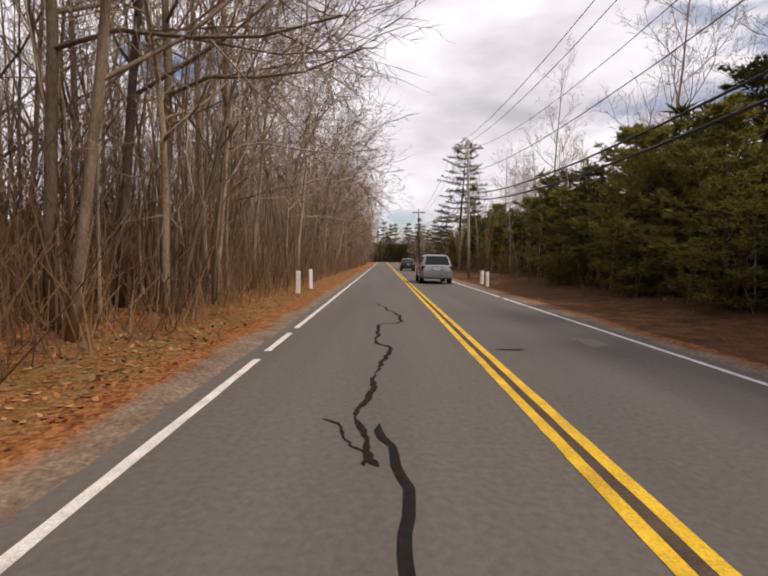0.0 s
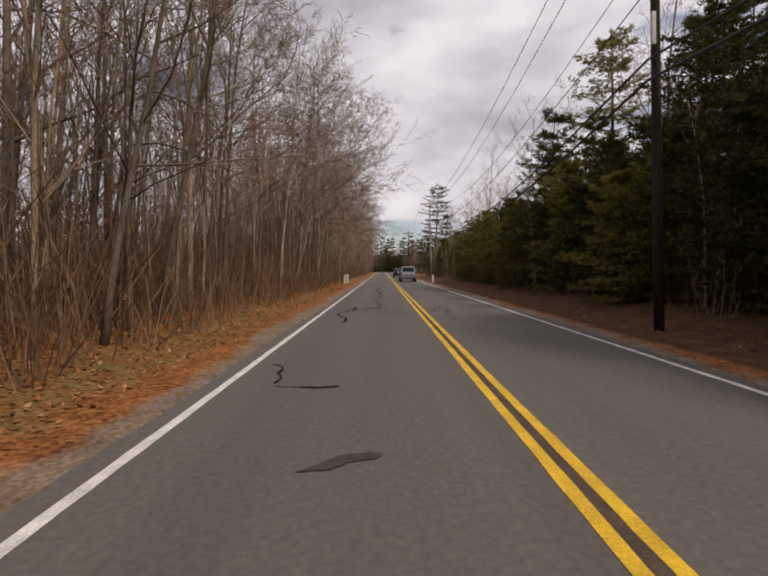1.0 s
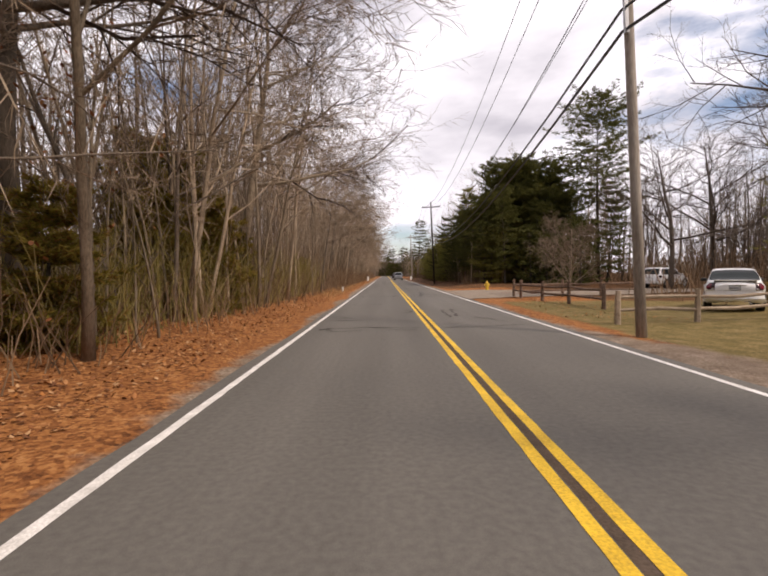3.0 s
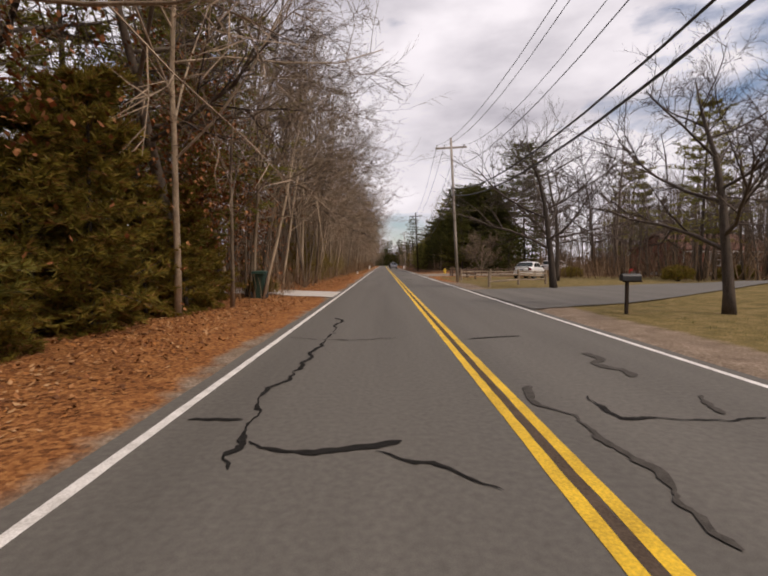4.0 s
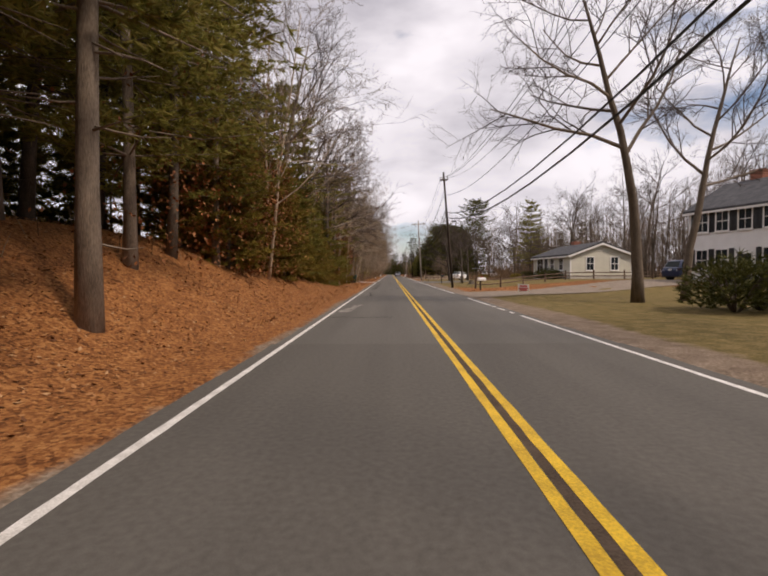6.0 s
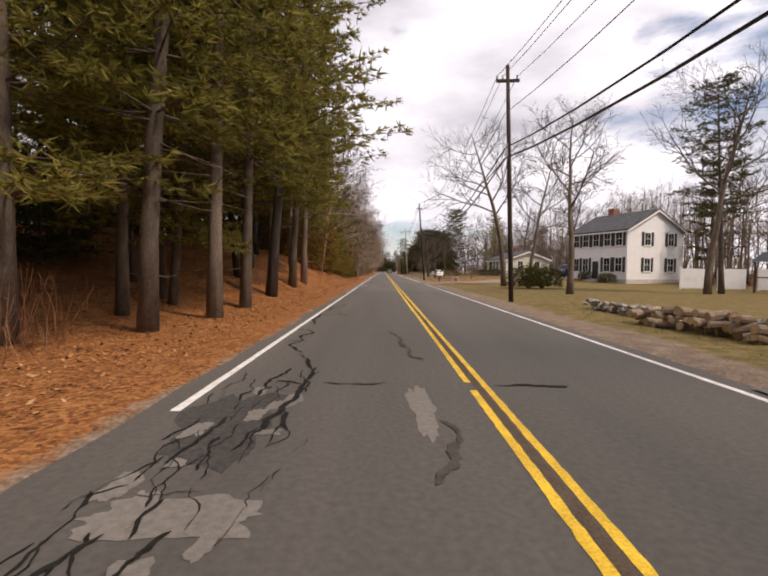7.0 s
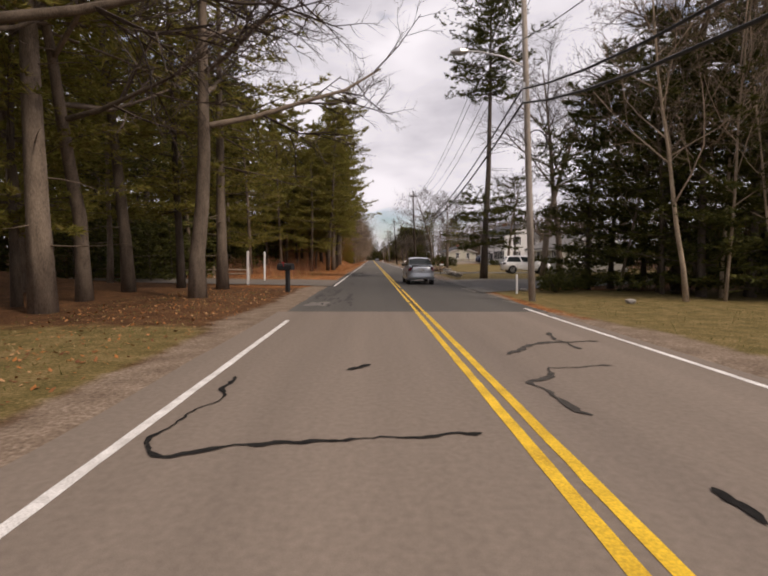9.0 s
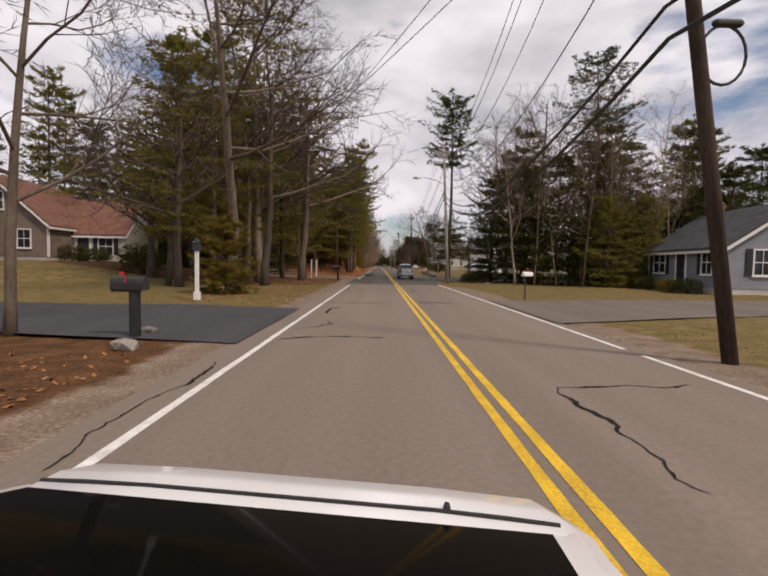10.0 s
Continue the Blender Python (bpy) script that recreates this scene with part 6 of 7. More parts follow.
def trash_cart(x, y, turn):
    """A tapered wheeled bin with a domed lid, its bar handle and wheels at the back."""
    green = node_material("green_plastic", (0.012, 0.035, 0.026), (0.025, 0.06, 0.045), 5, 0.5, 0.1)
    ob = thing("trash_cart", pose(x, y, lift(x, y) + 0.01, 0, 0, turn), "dark green wheeled trash cart by the concrete apron", "trash bin")
    for nm, rings in (("body", ((0.0, 0.2), (0.5, 0.245), (0.95, 0.28), (0.955, 0.31), (1.0, 0.31))), ("lid", ((1.003, 0.32), (1.04, 0.32), (1.08, 0.27), (1.1, 0.16)))):
        b = Build()
        for z, r in rings:
            b.v += [Vector((r * math.copysign(abs(math.cos(a)) ** 0.35, math.cos(a)), 1.15 * r * math.copysign(abs(math.sin(a)) ** 0.35, math.sin(a)), z)) for a in [2 * math.pi * (k + 0.5) / 24 for k in range(24)]]
        for i in range(len(rings) - 1):
            b.f += [(24 * i + k, 24 * i + (k + 1) % 24, 24 * i + 24 + (k + 1) % 24, 24 * i + 24 + k) for k in range(24)]
        b.f += [tuple(range(23, -1, -1)), tuple(range(24 * len(rings) - 24, 24 * len(rings)))]
        part(nm, b, green, ob)
    b = Build()
    b.tube([Vector((-0.25, 0.3, 0.98)), Vector((-0.25, 0.4, 0.98)), Vector((0.25, 0.4, 0.98)), Vector((0.25, 0.3, 0.98))], [0.018] * 4, 8)
    part("handle", b, green, ob)
    for s in (-1, 1):
        b = Build()
        b.tube([Vector((s * 0.27, 0.25, 0.13)), Vector((s * 0.33, 0.25, 0.13))], [0.13, 0.13], 18)
        part("wheel", b, BLACK_METAL, ob, "black plastic wheel")
    return ob


trash_cart(-6.2, -79.0, 175)


# ---- fences ----
def rail_fence(pts, material, label, rails=(0.45, 0.9), h=1.15, group=""):
    """Split rails between rough posts."""
    ob = thing("rail_fence", pose(*pts[0], lift(*pts[0])), label, "fence", group)
    o = Vector((*pts[0], lift(*pts[0])))
    rng = random.Random(int(pts[0][1] * 10))
    for i, p in enumerate(pts):
        q = Vector((*p, lift(*p))) - o
        b = Build()
        b.tube([q + Vector((0, 0, -0.3)), q + Vector((rng.gauss(0, 0.01), 0, h * 0.6)), q + Vector((rng.gauss(0, 0.02), 0, h))], [0.085, 0.08, 0.07], 7)
        part("post", b, material, ob)
        if i:
            a = Vector((*pts[i - 1], lift(*pts[i - 1]))) - o
            for z in rails:
                b = Build()
                j = [rng.gauss(0, 0.025) for _ in range(4)]
                b.tube([a + Vector((0, 0, z + j[0])), a.lerp(q, 0.5) + Vector((0, 0, z + j[1] - 0.02)), q + Vector((0, 0, z + j[2]))], [0.045, 0.06, 0.045], 6)
                part("rail", b, material, ob)
    return ob


rail_fence([(6.25, -46.6), (6.3, -47.8), (6.6, -50.4), (6.9, -53), (7.2, -55.6)], FENCE_WOOD, "dark split-rail fence beside the gravel drive", (0.4, 0.75), 1.0)
rail_fence([(6.3, -47.8), (9, -46.8), (11.6, -46), (14.2, -45.2)], FENCE_WOOD, "dark split-rail fence running back from the road", (0.4, 0.75), 1.0)
rail_fence([(5.0, -61), (7.4, -60.6), (9.8, -60.2), (12.2, -59.8)], FENCE_PALE, "pale split-rail fence on the lawn", (0.35, 0.7), 0.9)
rail_fence([(4.9, -71), (7.2, -69), (9.6, -67)], FENCE_PALE, "pale split-rail fence by the driveway", (0.35, 0.7), 0.9)
rail_fence([(6.3, -104), (8.8, -102.6), (11.3, -101), (13.8, -99.6), (16.3, -98.2), (18.9, -98.6), (22, -98.4), (25, -98), (28.5, -97.5)], FENCE_WOOD, "weathered split-rail fence before the cream house", (0.35, 0.7), 0.95)
rail_fence([(-9.5, -176.6), (-12, -176.2), (-14.5, -175.8), (-17, -175.4), (-19.5, -175), (-22, -174.6)], FENCE_PALE, "low weathered rail fence beyond the driveway", (0.3, 0.6), 0.8)

ob = thing("panel_fence", pose(24.5, -126, lift(24.5, -126), 0, 0, 0), "white vinyl privacy fence behind the lawn", "fence")
for i in range(6):
    b = Build()
    b.box((i * 2.4 + 0.07, -0.02 - i * 1.2, 0.05), (i * 2.4 + 2.33, 0.03 - i * 1.2, 1.75))
    panel = part("panel", b, WHITE_VINYL, ob)
    for k in range(12):
        b = Build()
        b.box((i * 2.4 + 0.1 + k * 0.185, -0.035 - i * 1.2, 0.15), (i * 2.4 + 0.26 + k * 0.185, -0.02 - i * 1.2, 1.65))
        part("board", b, WHITE_VINYL, panel)
    b = Build()
    b.box((i * 2.4 - 0.065, -0.07 - i * 1.2, -0.2), (i * 2.4 + 0.065, 0.06 - i * 1.2, 1.9))
    part("post", b, WHITE_VINYL, ob, bevel=0.01)


# ---- stones and logs ----
def stone_mesh(seed):
    rng = random.Random(seed)
    bm = bmesh.new()
    bmesh.ops.create_icosphere(bm, subdivisions=1, radius=1.0)
    for v in bm.verts:
        v.co *= rng.uniform(0.75, 1.15)
        v.co.z *= 0.7
    me = bpy.data.meshes.new("stone")
    bm.to_mesh(me)
    bm.free()
    me.materials.append(STONE)
    return me


STONES = [stone_mesh(s) for s in range(6)]


def stone_wall(a, b, h, seed, label):
    rng = random.Random(seed)
    o = Vector((*a, lift(*a)))
    ob = thing("stone_wall", Matrix.Translation(o), label, "stone wall", "low stone walls")
    n = int(math.hypot(b[0] - a[0], b[1] - a[1]) / 0.17)
    for i in range(n):
        for k in range(max(1, int(h / 0.14))):
            t = (i + rng.random() * 0.6) / n
            x, y = a[0] + (b[0] - a[0]) * t + rng.gauss(0, 0.1), a[1] + (b[1] - a[1]) * t + rng.gauss(0, 0.1)
            s = rng.uniform(0.07, 0.16)
            st = new("stone", rng.choice(STONES))
            st.parent = ob
            st.matrix_basis = Matrix.Translation(Vector((x, y, lift(x, y) + 0.05 + k * 0.125)) - o) @ Euler((rng.uniform(-0.4, 0.4), rng.uniform(-0.4, 0.4), rng.uniform(0, 6))).to_matrix().to_4x4() @ Matrix.Diagonal((s * 1.2, s, s * 0.85, 1))


stone_wall((6.7, -148.2), (7.2, -157.8), 0.45, 1, "low tumbled fieldstone wall at the lawn's edge")
stone_wall((5.75, -165.4), (5.45, -172.5), 0.5, 2, "low tumbled fieldstone wall beside the mailbox")
for x, y, s in ((-5.2, -220.6, 0.2), (-5.6, -219.0, 0.16), (5.4, -187.6, 0.14), (7.0, -193.2, 0.16)):
    st = tagged(new("boulder", STONES[int(s * 100) % 6]), "pale rounded stone on the verge", "stone", "verge stones")
    st.matrix_basis = Matrix.Translation((x, y, lift(x, y) + s * 0.4)) @ Matrix.Diagonal((s * 1.3, s, s, 1))

ob = thing("log_pile", pose(6.2, -154.6, lift(6.2, -154.6), 0, 0, 12), "heap of cut firewood logs lying on the lawn", "firewood")
rng = random.Random(9)
for i in range(34):
    b = Build()
    r, ln = rng.uniform(0.07, 0.13), rng.uniform(0.35, 0.5)
    k = i % 12
    p = Vector((rng.uniform(-0.25, 0.25), k * 0.32 - 1.8 + rng.gauss(0, 0.06), 0.1 + (i // 12) * 0.17))
    d = Vector((1, rng.gauss(0, 0.5), rng.gauss(0, 0.12))).normalized() * ln / 2
    b.tube([p - d, p + d], [r, r * 0.95], 8)
    lg = part("log", b, BARK_LOG, ob)
    for s in (-1, 1):
        e = Build()
        q = p + d * s
        e.tube([q, q + d.normalized() * s * 0.006], [r * 0.86, r * 0.84], 8)
        part("cut_end", e, LOG_END, lg)

ob = thing("tree_stump", pose(8.0, -92.2, lift(8.0, -92.2)), "rough dark tree stump in the lawn", "stump")
b = Build()
b.tube([Vector((0, 0, -0.2)), Vector((0, 0, 0.05)), Vector((0.02, 0, 0.3)), Vector((0.03, 0.02, 0.42))], [0.5, 0.38, 0.27, 0.25], 11)
part("stump", b, BARK_DARK, ob)

# ---- lamp post, street lamp, coil ----
ob = thing("lamp_post", pose(-7.7, -211.4, lift(-7.7, -211.4)), "white wooden lamp post with lantern at the driveway", "lamp post")
b = Build()
b.box((-0.06, -0.06, -0.3), (0.06, 0.06, 1.75))
part("post", b, WHITE_PAINT, ob, bevel=0.01)
b = Build()
b.box((-0.1, -0.1, 0), (0.1, 0.1, 0.3))
part("plinth", b, WHITE_PAINT, ob, bevel=0.01)
b = Build()
b.prism([(-0.09, 0), (0.09, 0), (0.14, 0.26), (0.0, 0.4), (-0.14, 0.26)], -0.1, 0.1)
part("lantern", b, GLASS, ob, m=pose(0, 0, 1.75))
b = Build()
b.tube([Vector((0, 0, 2.05)), Vector((0, 0, 2.12)), Vector((0, 0, 2.2))], [0.18, 0.1, 0.02], 8)
part("lantern_cap", b, BLACK_METAL, ob)

ob = thing("street_lamp", pose(3.75, -192.4, 7.6), "grey street lamp arm fixed on a utility pole", "street lamp")
b = Build()
b.tube([Vector((0, 0, 0)), Vector((-0.8, 0, 0.35)), Vector((-1.6, 0, 0.5)), Vector((-2.0, 0, 0.5))], [0.03, 0.03, 0.028, 0.028], 7)
part("arm", b, STEEL, ob)
b = Build()
b.tube([Vector((-1.95, 0, 0.5)), Vector((-2.2, 0, 0.48)), Vector((-2.5, 0, 0.46))], [0.06, 0.13, 0.05], 9)
part("lamp_head", b, STEEL, ob)

for px, py, z, dx in ((3.4, -221.0, 4.5, 0.3), (3.7, -192.4, 5.2, 0.4)):
    ob = thing("cable_coil", pose(px + dx, py - 0.05, z), "coil of spare black cable hung on a pole", "cable coil", "cable coils")
    b = Build()
    ring = [Vector((0.34 * math.cos(a), 0, 0.42 * math.sin(a))) for a in [2 * math.pi * k / 20 for k in range(21)]]
    b.tube(ring, [0.022] * 21, 6)
    part("loop", b, WIRE, ob)

for px, py, z in ((4.75, -101.75, 6.1), (3.75, -221.05, 4.95)):
    ob = thing("cable_closure", pose(px, py, z), "small black cable closure hung beside a pole", "cable closure", "cable closures")
    b = Build()
    b.tube([Vector((-0.22, 0, 0)), Vector((-0.17, 0, 0)), Vector((0.17, 0, 0)), Vector((0.22, 0, 0))], [0.03, 0.06, 0.06, 0.03], 10)
    part("case", b, WIRE, ob)

# ---- lawn sign ----
ob = thing("lawn_sign", pose(6.4, -118.0, lift(6.4, -118.0), 0, 0, -15), "small white lawn sign with red lines on wire legs", "sign")
b = Build()
b.box((-0.3, -0.01, 0.25), (0.3, 0.01, 0.65))
pl = part("panel", b, WHITE_PAINT, ob, "white sign panel")
b = Build()
for z, w in ((0.52, 0.2), (0.4, 0.25), (0.3, 0.2)):
    b.box((-w, -0.014, z), (w, -0.0102, z + 0.075))
part("lettering", b, RED_PAINT, pl, "unreadable red lines")
for x in (-0.2, 0.2):
    b = Build()
    b.tube([Vector((x, 0, -0.1)), Vector((x, 0, 0.25))], [0.006, 0.006], 5)
    part("leg", b, STEEL, ob)


# ---- shrubs ----
def shrub_mesh(seed, w, h, leaf, n=420, size=0.2):
    rng = random.Random(seed)
    c, wd = Build(), Build()
    for _ in range(n):
        a, u, r = rng.uniform(0, 6.28), rng.random(), rng.random() ** 0.4
        p = Vector((math.cos(a) * w * r * math.sqrt(1 - (u - 0.4) ** 2), math.sin(a) * w * r * math.sqrt(1 - (u - 0.4) ** 2), h * (0.08 + 0.92 * u * (1 - 0.25 * r))))
        tuft(c, rng, p, Vector((p.x, p.y, 0.4)).normalized(), size, 5)
    for _ in range(14):
        a = rng.uniform(0, 6.28)
        wd.tube([Vector((0, 0, -0.1)), Vector((math.cos(a) * w * 0.4, math.sin(a) * w * 0.4, h * 0.45)), Vector((math.cos(a) * w * 0.8, math.sin(a) * w * 0.8, h * 0.8))], [0.03, 0.02, 0.008], 4)
    return {"trunk": wd.mesh("stem", BARK_DARK), "crown": c.mesh("foliage", leaf), "label": "rounded evergreen foundation shrub"}


SHRUBS = [shrub_mesh(1, 1.0, 1.2, NEEDLES_DARK), shrub_mesh(2, 1.3, 1.6, NEEDLES_DARK, 600), shrub_mesh(3, 0.8, 0.9, NEEDLES_OLIVE)]


def shrub(x, y, v, s, label=""):
    ob = thing("shrub", pose(x, y, lift(x, y), 0, 0, x * 77) @ Matrix.Diagonal((s, s, s, 1)), label or SHRUBS[v]["label"], "shrub", "shrubs round the houses")
    part("stem", SHRUBS[v]["trunk"], None, ob)
    part("foliage", SHRUBS[v]["crown"], None, ob)


for x, y, v, s in ((17.3, -200.5, 0, 0.8), (17.2, -199, 2, 0.9), (17.4, -196.4, 0, 0.8), (17.4, -194, 2, 0.9), (10.7, -128.2, 1, 1.3), (12.0, -127.6, 1, 1.25), (24, -114, 0, 1), (23.6, -110, 0, 1),
                   (18.3, -155, 0, 0.9), (18.4, -150, 0, 0.9), (-24.5, -189.6, 0, 1), (-26.5, -189.8, 1, 0.9), (-29.5, -190.5, 1, 1.0), (-31, -193.6, 0, 1.0), (-20.5, -191, 1, 1.1), (-17, -197, 1, 1.0), (-30, -195, 2, 1.1), (16.6, -94.2, 0, 0.85), (16.5, -92.4, 1, 0.8), (16.4, -90.8, 0, 0.9), (16.0, -86.5, 0, 0.8), (21, -63, 2, 1.3), (24, -58, 2, 1.3), (27.5, -60, 2, 1.4), (30.5, -57, 2, 1.3), (17.5, -52, 2, 1.2), (7.3, -187.4, 1, 0.75), (8.2, -186.6, 1, 0.7), (6.5, -188.4, 0, 0.7), (-6.6, -77.6, 2, 0.9)):
    shrub(x, y, v, s)
ORNAMENTAL = bare_variant("small bare tree", BARK_GREY, TWIG_RED, seed=140, height=3.3, radius=0.06, fork=0.3, limbs=13, spread=1.2, twigs=6, depth=3, reach=0.62, wob=0.08, rise=0.05)
YOUNG_TREE = bare_variant("bare young tree", BARK_GREY, TWIG_GREY, seed=142, height=9.5, radius=0.1, fork=0.28, limbs=11, spread=1.2, twigs=6, depth=3, reach=0.45, wob=0.09, rise=0.06, lean=0.12)
plant("small_pine", PINE_YOUNG[2], -8.0, -207.4, 40, 0.62, "tree", "", "small dark conical evergreen on the dry lawn")
plant("small_tree", ORNAMENTAL, 14.6, -189.5, 10, 1.0, "tree", "", "small bare ornamental tree on the lawn")
PALE_BUSH = bare_variant("pale many-stemmed shrub", BARK_PALE, TWIG_BROWN, seed=141, height=3.2, radius=0.045, fork=0.08, limbs=15, spread=0.8, twigs=6, depth=3, reach=0.6, wob=0.08, rise=0.12)
plant("small_tree", PALE_BUSH, 9.9, -45.6, 70, 1.5, "tree", "", "pale many-stemmed bare shrub behind the fence")
plant("small_tree", YOUNG_TREE, -8.1, -219.2, 10, 1.0, "tree", "", "bare young tree at the dark driveway")
# ---- vehicles ----
def paint(name, colour, metal=0.35):
    m = node_material(name, tuple(c * 0.93 for c in colour), colour, 3, 0.32, 0.0, metal=metal, fine=30, coat=0.6)
    return m


SILVER = paint("silver_paint", (0.44, 0.475, 0.53), 0.35)
GREY_CAR = paint("grey_car_paint", (0.25, 0.26, 0.29), 0.35)
WHITE_CAR = paint("white_car_paint", (0.84, 0.84, 0.84), 0.0)
BLUE_CAR = paint("blue_car_paint", (0.02, 0.035, 0.09), 0.3)
DARK_CAR = paint("dark_car_paint", (0.03, 0.032, 0.04), 0.3)
CAR_GLASS = glass_material("car_glass", (0.015, 0.02, 0.02), 0.03)
CAR_GLASS.node_tree.nodes["Principled BSDF"].inputs["IOR"].default_value = 1.3
TAIL_RED = glass_material("tail_red", (0.03, 0.004, 0.007), 0.15)
LAMP_CLEAR = glass_material("lamp_clear", (0.45, 0.45, 0.45), 0.25)
SEAM_DARK = node_material("seam_dark", (0.008, 0.008, 0.008), (0.016, 0.016, 0.016), 4, 0.7, 0)
PLATE = node_material("plate_white", (0.62, 0.63, 0.65), (0.72, 0.72, 0.73), 6, 0.5, 0)

# y, half width, underside, shoulder, top
SEDAN = [(-2.29, 0.70, 0.36, 0.60, 0.62), (-2.27, 0.80, 0.31, 0.80, 0.84), (-2.22, 0.84, 0.29, 0.95, 1.02), (-2.1, 0.87, 0.27, 0.98, 1.06), (-1.75, 0.89, 0.24, 0.99, 1.07), (-1.30, 0.895, 0.22, 0.985, 1.06),
         (-0.5, 0.895, 0.2, 0.97, 1.0), (0.5, 0.895, 0.2, 0.95, 0.98), (1.25, 0.89, 0.2, 0.93, 1.02), (1.7, 0.875, 0.22, 0.86, 0.96), (2.05, 0.82, 0.25, 0.75, 0.85), (2.22, 0.72, 0.3, 0.62, 0.7), (2.28, 0.55, 0.36, 0.5, 0.55)]
SUV = [(-2.28, 0.76, 0.42, 0.72, 0.74), (-2.26, 0.86, 0.36, 1.0, 1.04), (-2.2, 0.9, 0.32, 1.06, 1.1), (-1.4, 0.92, 0.28, 1.08, 1.1), (-0.4, 0.92, 0.26, 1.06, 1.08), (0.6, 0.92, 0.26, 1.04, 1.06),
       (1.2, 0.915, 0.27, 1.0, 1.1), (1.75, 0.9, 0.28, 0.95, 1.04), (2.1, 0.85, 0.3, 0.84, 0.94), (2.25, 0.76, 0.34, 0.7, 0.78), (2.3, 0.6, 0.4, 0.56, 0.6)]
# cabin: base and roof loops (rear y, front y, half widths rear and front, z)
CABIN = {"sedan": ((-1.72, 1.3, 0.76, 0.79, 1.03), (-1.0, 0.4, 0.58, 0.6, 1.46), 1.515),
         "host": ((-2.04, 1.3, 0.78, 0.79, 1.035), (-1.05, 0.4, 0.6, 0.6, 1.46), 1.5),
         "suv": ((-2.16, 1.22, 0.84, 0.84, 1.07), (-1.8, 0.35, 0.66, 0.66, 1.66), 1.71)}


def car(m, body_paint, style, label, open_back=False, glass=None):
    ob = thing("car", m, label, "car")
    secs = SUV if style == "suv" else SEDAN
    b = Build()
    for y, hw, zb, zs, zt in secs:
        half = [(hw * 0.6, zb), (hw * 0.93, zb + 0.02), (hw * 0.985, zb + 0.16), (hw, (zb + zs) / 2), (hw * 0.985, zs - 0.1), (hw * 0.93, zs), (hw * 0.8, zt - 0.012), (hw * 0.45, zt)]
        for x, z in half + [(-x, z) for x, z in reversed(half)]:
            b.v.append(Vector((x, y, z)))
    n = 16
    for i in range(len(secs) - 1):
        for k in range(n):
            o, p = i * n + k, i * n + (k + 1) % n
            b.f.append((o, p, p + n, o + n))
    b.f += [tuple(range(n)), tuple((len(secs) - 1) * n + k for k in range(n))]
    me = smooth(fix_normals(b.mesh("body", body_paint)))
    body = part("body", me, None, ob)
    (r0, f0, wr0, wf0, z0), (r1, f1, wr1, wf1, z1), zr = CABIN[style]
    mid0, mid1 = wr0 * 0.5 + wf0 * 0.5 + 0.04, wr1 * 0.5 + wf1 * 0.5 + 0.03
    base = [Vector((-wr0, r0, z0)), Vector((wr0, r0, z0)), Vector((mid0 + 0.02, (r0 + f0) / 2, z0 - 0.02)), Vector((wf0, f0, z0)), Vector((-wf0, f0, z0)), Vector((-mid0 - 0.02, (r0 + f0) / 2, z0 - 0.02))]
    top = [Vector((-wr1, r1, z1)), Vector((wr1, r1, z1)), Vector((mid1, (r1 + f1) / 2, z1 + 0.01)), Vector((wf1, f1, z1)), Vector((-wf1, f1, z1)), Vector((-mid1, (r1 + f1) / 2, z1 + 0.01))]
    b = Build()
    crown = [Vector((v.x * 0.7, v.y * 0.82, zr)) for v in top]
    b.v += base + top + crown
    for lvl in (0, 6):
        for k in range(6):
            if open_back and lvl == 0 and k == 0:
                continue
            p = (k + 1) % 6
            b.f.append((lvl + k, lvl + p, lvl + 6 + p, lvl + 6 + k))
    b.f.append(tuple(12 + k for k in range(6)))
    cab = fix_normals(b.mesh("cabin", body_paint))
    if not open_back:
        bm = bmesh.new()
        bm.from_mesh(cab)
        bmesh.ops.bevel(bm, geom=[e for e in bm.edges if min(v.co.z for v in e.verts) > z0 + 0.1 or abs(e.verts[0].co.z - e.verts[1].co.z) > 0.2], offset=0.05, segments=3, affect="EDGES", clamp_overlap=True)
        bm.to_mesh(cab)
        bm.free()
    part("cabin", smooth(cab), None, ob)

    def pane(name, a, c, d, e, u0, u1, v0, v1, lab=""):
        """A pane set on a cabin side, a-c along the base and e-d along the roof."""
        g = Build()
        nrm = (c - a).cross(e - a).normalized()
        centre = (a + c + d + e) / 4
        if nrm.dot(centre - Vector((0, 0, 1.1))) < 0:
            nrm = -nrm
        q = []
        for u, v in ((u0, v0), (u1, v0), (u1, v1), (u0, v1)):
            q.append(a.lerp(c, u).lerp(e.lerp(d, u), v))
        for off in (0.002, 0.012):
            g.v += [p + nrm * off for p in q]
        g.f += [(0, 1, 2, 3), (7, 6, 5, 4)] + [(k, (k + 1) % 4, 4 + (k + 1) % 4, 4 + k) for k in range(4)]
        return part(name, g, glass or CAR_GLASS, ob, lab)

    if not open_back:
        pane("rear_window", base[0], base[1], top[1], top[0], 0.07, 0.93, 0.08, 0.9, "dark rear window glass")
    pane("windscreen", base[3], base[4], top[4], top[3], 0.06, 0.94, 0.06, 0.92)
